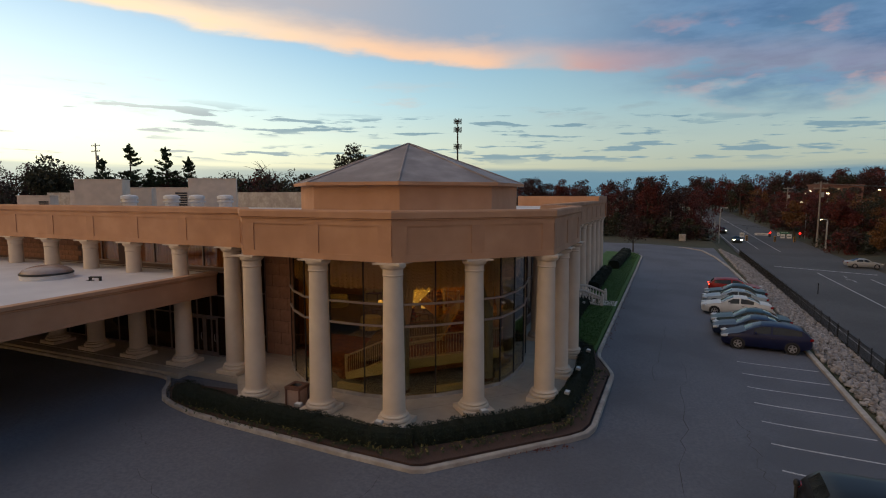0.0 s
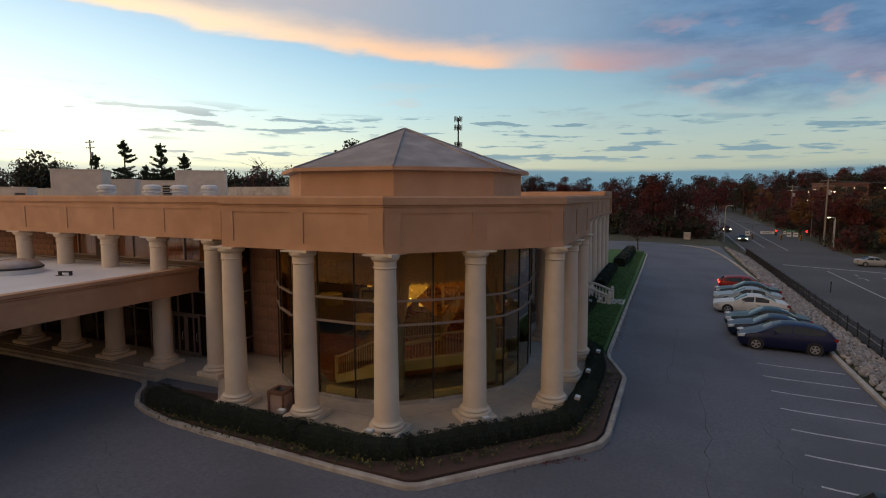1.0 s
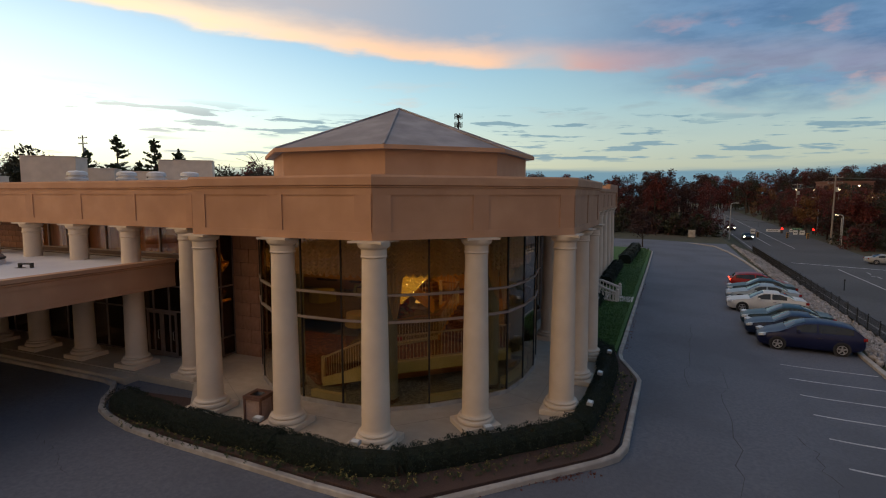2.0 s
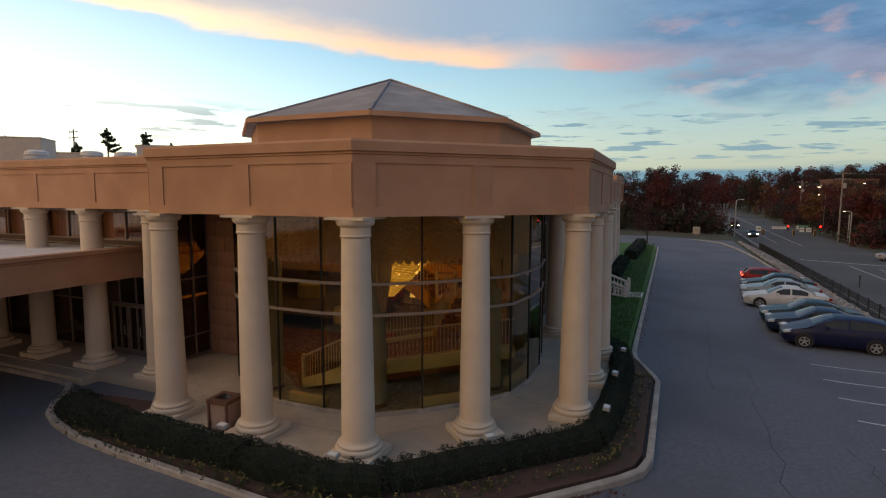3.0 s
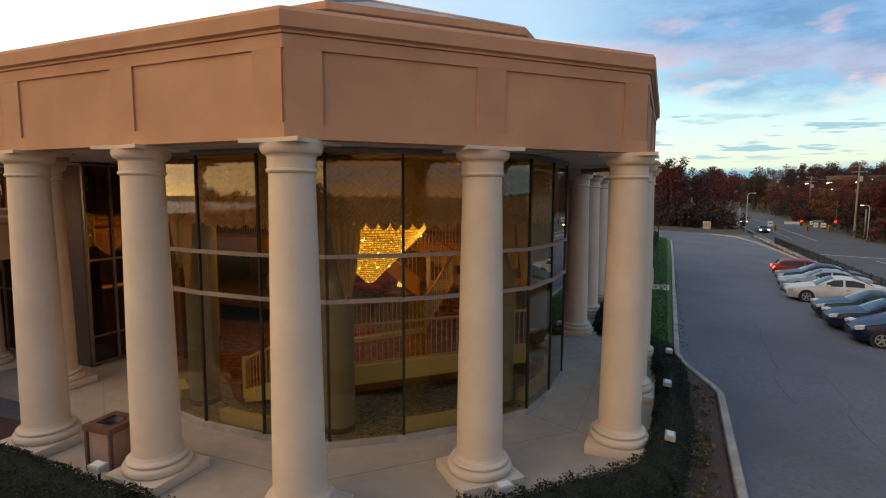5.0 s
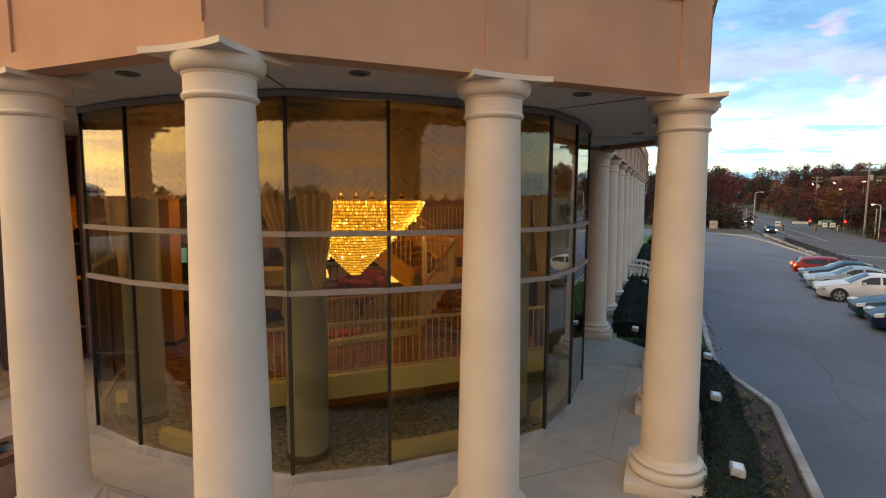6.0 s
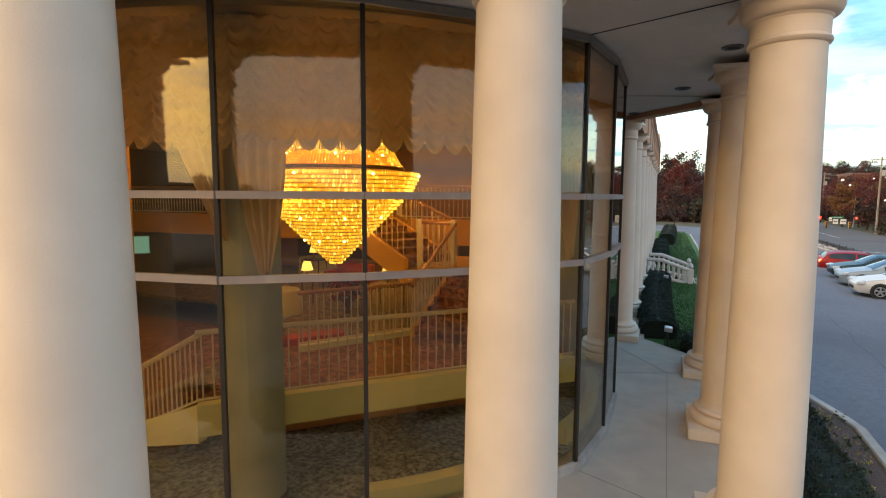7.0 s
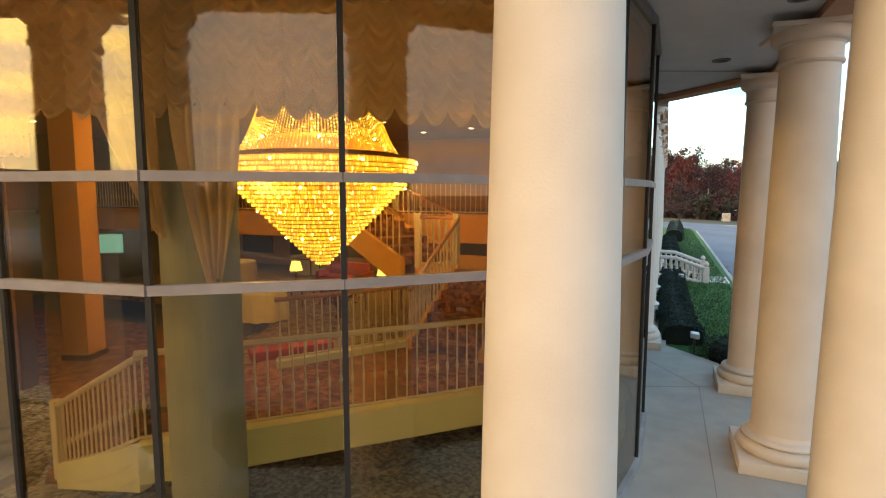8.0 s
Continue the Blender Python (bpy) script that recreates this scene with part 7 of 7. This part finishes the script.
def screen():
    t = thing("wall_screen", pose(-9.11, 1.78, 2.09, 0, 0, 40), "flat screen showing a pale green notice", "screen")
    bm = bmesh.new()
    box(bm, -0.56, -0.04, 0, 0.56, 0.03, 0.63, bevel=0.01)
    fr = part("frame", bm, BLACKTRIM, t)
    bm = bmesh.new()
    box(bm, -0.52, -0.046, 0.04, 0.52, -0.041, 0.59)
    part("panel", bm, SCREEN, t)
    bm = bmesh.new()
    tube(bm, [(0, 0, -1.28), (0, 0, 0.1)], 0.04, 8)
    part("stand", bm, BLACKTRIM, t)
screen()
def table_lamp(x, y, z):
    t = thing("table_lamp", pose(x, y, z), "small lit table lamp with pale pleated shade", "table lamp", "lobby lamps")
    bm = bmesh.new()
    lathe(bm, [(0.10, 0), (0.10, 0.02), (0.03, 0.05), (0.05, 0.16), (0.02, 0.26), (0.015, 0.34)], 14)
    part("base", bm, BRASS, t, smooth=50)
    bm = bmesh.new()
    lathe(bm, [(0.20, 0.30), (0.13, 0.58)], 20, cap=False)
    part("shade", bm, SHADE, t, smooth=50)
def side_table(x, y, z, w=0.5):
    t = thing("side_table", pose(x, y, z), "small dark wooden side table", "table", "lobby tables")
    bm = bmesh.new()
    box(bm, -w, -w * 0.7, 0.70, w, w * 0.7, 0.75, bevel=0.01)
    part("tabletop", bm, DARKWOOD, t)
    for sx in (-1, 1):
        for sy in (-1, 1):
            bm = bmesh.new()
            tube(bm, [(sx * (w - 0.06), sy * (w * 0.7 - 0.06), 0), (sx * (w - 0.06), sy * (w * 0.7 - 0.06), 0.7)], 0.022, 6, 0.03)
            part("leg", bm, DARKWOOD, t)
for x, y in ((-1.4, 4.85), (-4.4, 4.65), (-7.7, 9.5)):
    zf = 0.45
    side_table(x, y, zf)
    table_lamp(x, y, zf + 0.75)
table_lamp(-8.2, 5.0, 3.31)
def linen_table(x, y, z, r):
    t = thing("banquet_table", pose(x, y, z), "round table under a long yellow cloth", "table", "cloth tables")
    rng = np.random.default_rng(int(100 + x * 7))
    bm = bmesh.new()
    n = 48
    prof = [(r, 0.75), (r + 0.02, 0.72), (r + 0.03, 0.45), (r + 0.05, 0.02)]
    rings = [[bm.verts.new(((q + (0.05 * math.sin(9 * 2 * math.pi * i / n) if k > 1 else 0) * (k - 1) / 2) * math.cos(2 * math.pi * i / n), (q + (0.05 * math.sin(9 * 2 * math.pi * i / n) if k > 1 else 0) * (k - 1) / 2) * math.sin(2 * math.pi * i / n), zz)) for i in range(n)] for k, (q, zz) in enumerate(prof)]
    for a, b in zip(rings, rings[1:]):
        for i in range(n):
            bm.faces.new((a[i], a[(i + 1) % n], b[(i + 1) % n], b[i]))
    bm.faces.new(rings[0])
    part("cloth", bm, CLOTH, t, smooth=50)
    bm = bmesh.new()
    lathe(bm, [(0.05, 0.0), (0.05, 0.74)], 10)
    part("pedestal", bm, DARKWOOD, t)
linen_table(-3.9, 2.6, 0.45, 0.6)
linen_table(-9.6, 7.4, 0.45, 0.8)
linen_table(-8.0, 10.2, 0.45, 0.8)
def flowers(x, y, z):
    rng = np.random.default_rng(15)
    t = thing("flower_arrangement", pose(x, y, z), "large arrangement of red flowers in a dark urn", "flowers")
    bm = bmesh.new()
    lathe(bm, [(0.16, 0), (0.14, 0.05), (0.06, 0.12), (0.2, 0.42), (0.22, 0.5)], 18)
    part("urn", bm, DARKWOOD, t, smooth=50)
    c = rng.normal(0, 0.22, (40, 3)) * np.array((1.4, 1.4, 0.7)) + np.array((0, 0, 0.78))
    v, f = leaf_cloud(rng, c, np.full(40, 0.10), 900, 0.045)
    cloud_object("blooms", v, f, REDFABRIC, t)
    v, f = leaf_cloud(rng, c, np.full(40, 0.14), 500, 0.06)
    cloud_object("leaves", v, f, OLIVE, t)
flowers(-2.1, 3.6, 0.45)
def sofa(x, y, z, turn):
    t = thing("sofa", pose(x, y, z, 0, 0, turn), "red upholstered lobby sofa", "sofa", "lobby sofas")
    for nm, q in (("seat", (-0.85, -0.35, 0.2, 0.85, 0.4, 0.45)), ("backrest", (-0.85, 0.3, 0.45, 0.85, 0.5, 0.9)), ("arm", (-1.0, -0.35, 0.15, -0.84, 0.5, 0.62)), ("arm", (0.84, -0.35, 0.15, 1.0, 0.5, 0.62))):
        bm = bmesh.new()
        box(bm, *q, bevel=0.06)
        part(nm, bm, REDFABRIC, t, smooth=50)
    for sx in (-0.8, 0.8):
        for sy in (-0.25, 0.4):
            bm = bmesh.new()
            tube(bm, [(sx, sy, 0), (sx, sy, 0.22)], 0.03, 8)
            part("leg", bm, DARKWOOD, t)
def bench(x, y, z, turn):
    t = thing("bench", pose(x, y, z, 0, 0, turn), "low red upholstered bench behind the lobby balustrade", "bench")
    bm = bmesh.new()
    box(bm, -0.8, -0.25, 0.24, 0.8, 0.25, 0.44, bevel=0.05)
    part("seat", bm, REDFABRIC, t, smooth=50)
    for sx in (-0.7, 0.7):
        for sy in (-0.18, 0.18):
            bm = bmesh.new()
            tube(bm, [(sx, sy, 0), (sx, sy, 0.26)], 0.03, 8)
            part("leg", bm, DARKWOOD, t)
bench(-0.6, -0.35, 0.45, 52)
sofa(-4.6, 7.6, 0.45, 0)
# ceiling downlights of the lobby
def lobby_light(x, y, z):
    t = thing("lobby_downlight", pose(x, y, z), "small round lit ceiling downlight", "ceiling light", "lobby downlights")
    bm = bmesh.new()
    lathe(bm, [(0.12, 0), (0.12, -0.015), (0.09, -0.018), (0.085, 0)], 18)
    part("ring", bm, COPING, t)
    bm = bmesh.new()
    lathe(bm, [(0.085, -0.012), (0.02, -0.010)], 16)
    part("lamp", bm, BULB, t)
for x in (-12, -9, -6, -3):
    for y in (-1.5, 1.8):
        lobby_light(x, y, 6.11)
    for y in (6.0, 9.0):
        lobby_light(x, y, 3.10)
        lobby_light(x + 1, y, 6.11)
for x in (0, 2.5):
    lobby_light(x, 7.0, 3.10)
    lobby_light(x, 8.5, 6.11)
def warm_lamp(name, p, watts, size, col=(1.0, 0.56, 0.20)):
    la = new(name, bpy.data.lights.new(name, "AREA"))
    la.data.energy, la.data.shape, la.data.size, la.data.color = watts, "DISK", size, col
    la.matrix_world = look(p, (p[0], p[1] + 0.001, p[2] - 1))
for x, y, watts in ((-9, -1.0, 3), (-5, 0.6, 12), (-9, 8, 8), (-3, 8, 14), (1.5, 8, 14)):
    warm_lamp("downlight_cluster", (x, y, 6.05), watts, 1.6)
for x, y, watts in ((-9, 7.5, 8), (-3.5, 7.5, 18), (1.5, 7.5, 18)):
    warm_lamp("downlight_cluster", (x, y, 3.08), watts, 1.2)
warm_lamp("chandelier_light", (0, 0, 2.56), 2.5, 0.9, (1.0, 0.66, 0.26))
crown_lamp = new("chandelier_crown_light", bpy.data.lights.new("chandelier_crown_light", "POINT"))
crown_lamp.data.energy, crown_lamp.data.shadow_soft_size, crown_lamp.data.color = 45, 0.5, (1.0, 0.58, 0.20)
crown_lamp.matrix_world = pose(0, 0, 5.45)
for k in range(4):
    rim_lamp = new("chandelier_rim_light", bpy.data.lights.new("chandelier_rim_light", "POINT"))
    rim_lamp.data.energy, rim_lamp.data.shadow_soft_size, rim_lamp.data.color = 19, 0.12, (1.0, 0.57, 0.19)
    rim_lamp.matrix_world = pose(2.0 * math.cos(math.pi * k / 2), 2.0 * math.sin(math.pi * k / 2), 3.95)

# ---------------------------------------------------------------- swagged drapes
def swag(a0, a1, seed):
    """A gathered festoon blind between two angles of the glass."""
    rng = random.Random(seed)
    bm = bmesh.new()
    nu, nv, cols = 72, 110, 6
    ra, rb = Vector((5.93 * math.cos(radians(a0)), 5.93 * math.sin(radians(a0)))), Vector((5.93 * math.cos(radians(a1)), 5.93 * math.sin(radians(a1))))
    d = (rb - ra)
    inw = Vector((d.y, -d.x)).normalized() * -1
    ph = [rng.uniform(-0.3, 0.3) for _ in range(cols)]
    rows = []
    for j in range(nv + 1):
        row = []
        for i in range(nu + 1):
            u = i / nu
            c = min(cols - 1, int(u * cols))
            s = u * cols - c
            drop = math.sin(math.pi * s) ** 0.8
            v = j / nv
            hem = 4.70 - 0.15 * drop
            z = 6.05 - (6.05 - hem) * v
            fold = (z + 0.20 * drop * (0.6 + 0.4 * v)) * 7.2 + ph[c]
            depth = 0.07 + (0.16 * (abs(math.sin(math.pi * fold)) ** 0.7 - 0.5) + 0.02 * math.sin(2 * math.pi * fold * 2.3 + 5 * u)) * drop ** 0.5 * (0.7 + 0.3 * v) + 0.07 * (1 - drop) ** 2
            p = ra + d * u + inw * (0.05 + depth)
            row.append(bm.verts.new((p.x, p.y, z)))
        rows.append(row)
    for r, q in zip(rows, rows[1:]):
        for i in range(nu):
            bm.faces.new((r[i], r[i + 1], q[i + 1], q[i]))
    tagged(obj("festoon_blind", bm, DRAPE, smooth=180), "gold-beige gathered festoon blind behind the glass", "curtain", "festoon blinds")
for a0, a1 in zip(ANG, ANG[1:]):
    swag(a0 + 0.05, a1 - 0.05, int(a0) + 300)
def side_drape(a, way, seed):
    """A tail of drape hanging beside a mullion, tapering to a point."""
    bm = bmesh.new()
    nu, nv = 26, 40
    rows = []
    for j in range(nv + 1):
        v = j / nv
        if way > 0:
            z, lo, hi = 4.66 - 1.50 * v, 0.06 + 0.28 * v ** 1.4, 0.66 - 0.22 * v ** 1.6
        else:
            z, lo, hi = 4.66 - 1.05 * v, 0.05 + 0.01 * v, 0.62 - 0.52 * v ** 1.2
        row = []
        for i in range(nu + 1):
            u = i / nu
            r = 5.74 + 0.055 * math.sin(u * 2 * math.pi * 4.2 + seed + 1.2 * v + 0.6 * math.sin(5 * v)) * (1 - 0.2 * v)
            ang = radians(a) + way * (lo + u * (hi - lo)) / 5.74
            row.append(bm.verts.new((r * math.cos(ang), r * math.sin(ang), z - 0.22 * v * abs(u - 0.6))))
        rows.append(row)
    for r, q in zip(rows, rows[1:]):
        for i in range(nu):
            bm.faces.new((r[i], r[i + 1], q[i + 1], q[i]))
    tagged(obj("side_drape", bm, DRAPE, smooth=180), "gold-beige drape gathered beside a mullion", "curtain", "side drapes")
for a, way in ((-68.2, 1), (-68.2, -1), (-112.5, 1), (-112.5, -1), (-22.0, 1), (-22.0, -1)):
    side_drape(a, way, a)

# round inner columns behind the glass
def inner_column(a):
    x, y = 5.30 * math.cos(radians(a)), 5.30 * math.sin(radians(a))
    t = thing("inner_column", pose(x, y, 0.03), "round pale plastered column inside the glass", "column", "inner columns")
    bm = bmesh.new()
    lathe(bm, [(0.36, 0.12), (0.36, 6.08)], 40)
    part("shaft", bm, INNERCOL, t)
    bm = bmesh.new()
    lathe(bm, [(0.39, 0.0), (0.39, 0.10), (0.36, 0.13)], 40)
    part("skirting", bm, DARKWOOD, t)
INNERCOL = material("grey_green_plaster", (0.25, 0.28, 0.29), (0.31, 0.34, 0.35), 2, 0.6, 0.1, 40)
for a in (-112.5, -67.6, -22.4, 22.5):
    inner_column(a)

# reception counter with a lit top
def reception_counter():
    t = thing("reception_counter", pose(-10.5, -0.8, 0.05), "tall dark wooden counter with a warm lit ledge", "counter")
    for lo, hi in ((-0.95, -0.33), (-0.32, 0.32), (0.33, 0.95)):
        bm = bmesh.new()
        box(bm, -0.25, lo, 0.1, 0.25, hi, 1.72, bevel=0.01)
        part("front_panel", bm, DARKWOOD, t)
    bm = bmesh.new()
    box(bm, -0.22, -0.92, 0, 0.22, 0.92, 0.1)
    part("plinth", bm, BLACKTRIM, t)
    bm = bmesh.new()
    box(bm, -0.3, -1.0, 1.72, 0.3, 1.0, 1.76, bevel=0.01)
    part("worktop", bm, DARKWOOD, t)
    bm = bmesh.new()
    box(bm, 0.18, -0.97, 1.77, 0.22, 0.97, 1.88, bevel=0.01)
    part("light_strip", bm, glow("counter_light", (1.0, 0.55, 0.08), 0.6), t)
reception_counter()
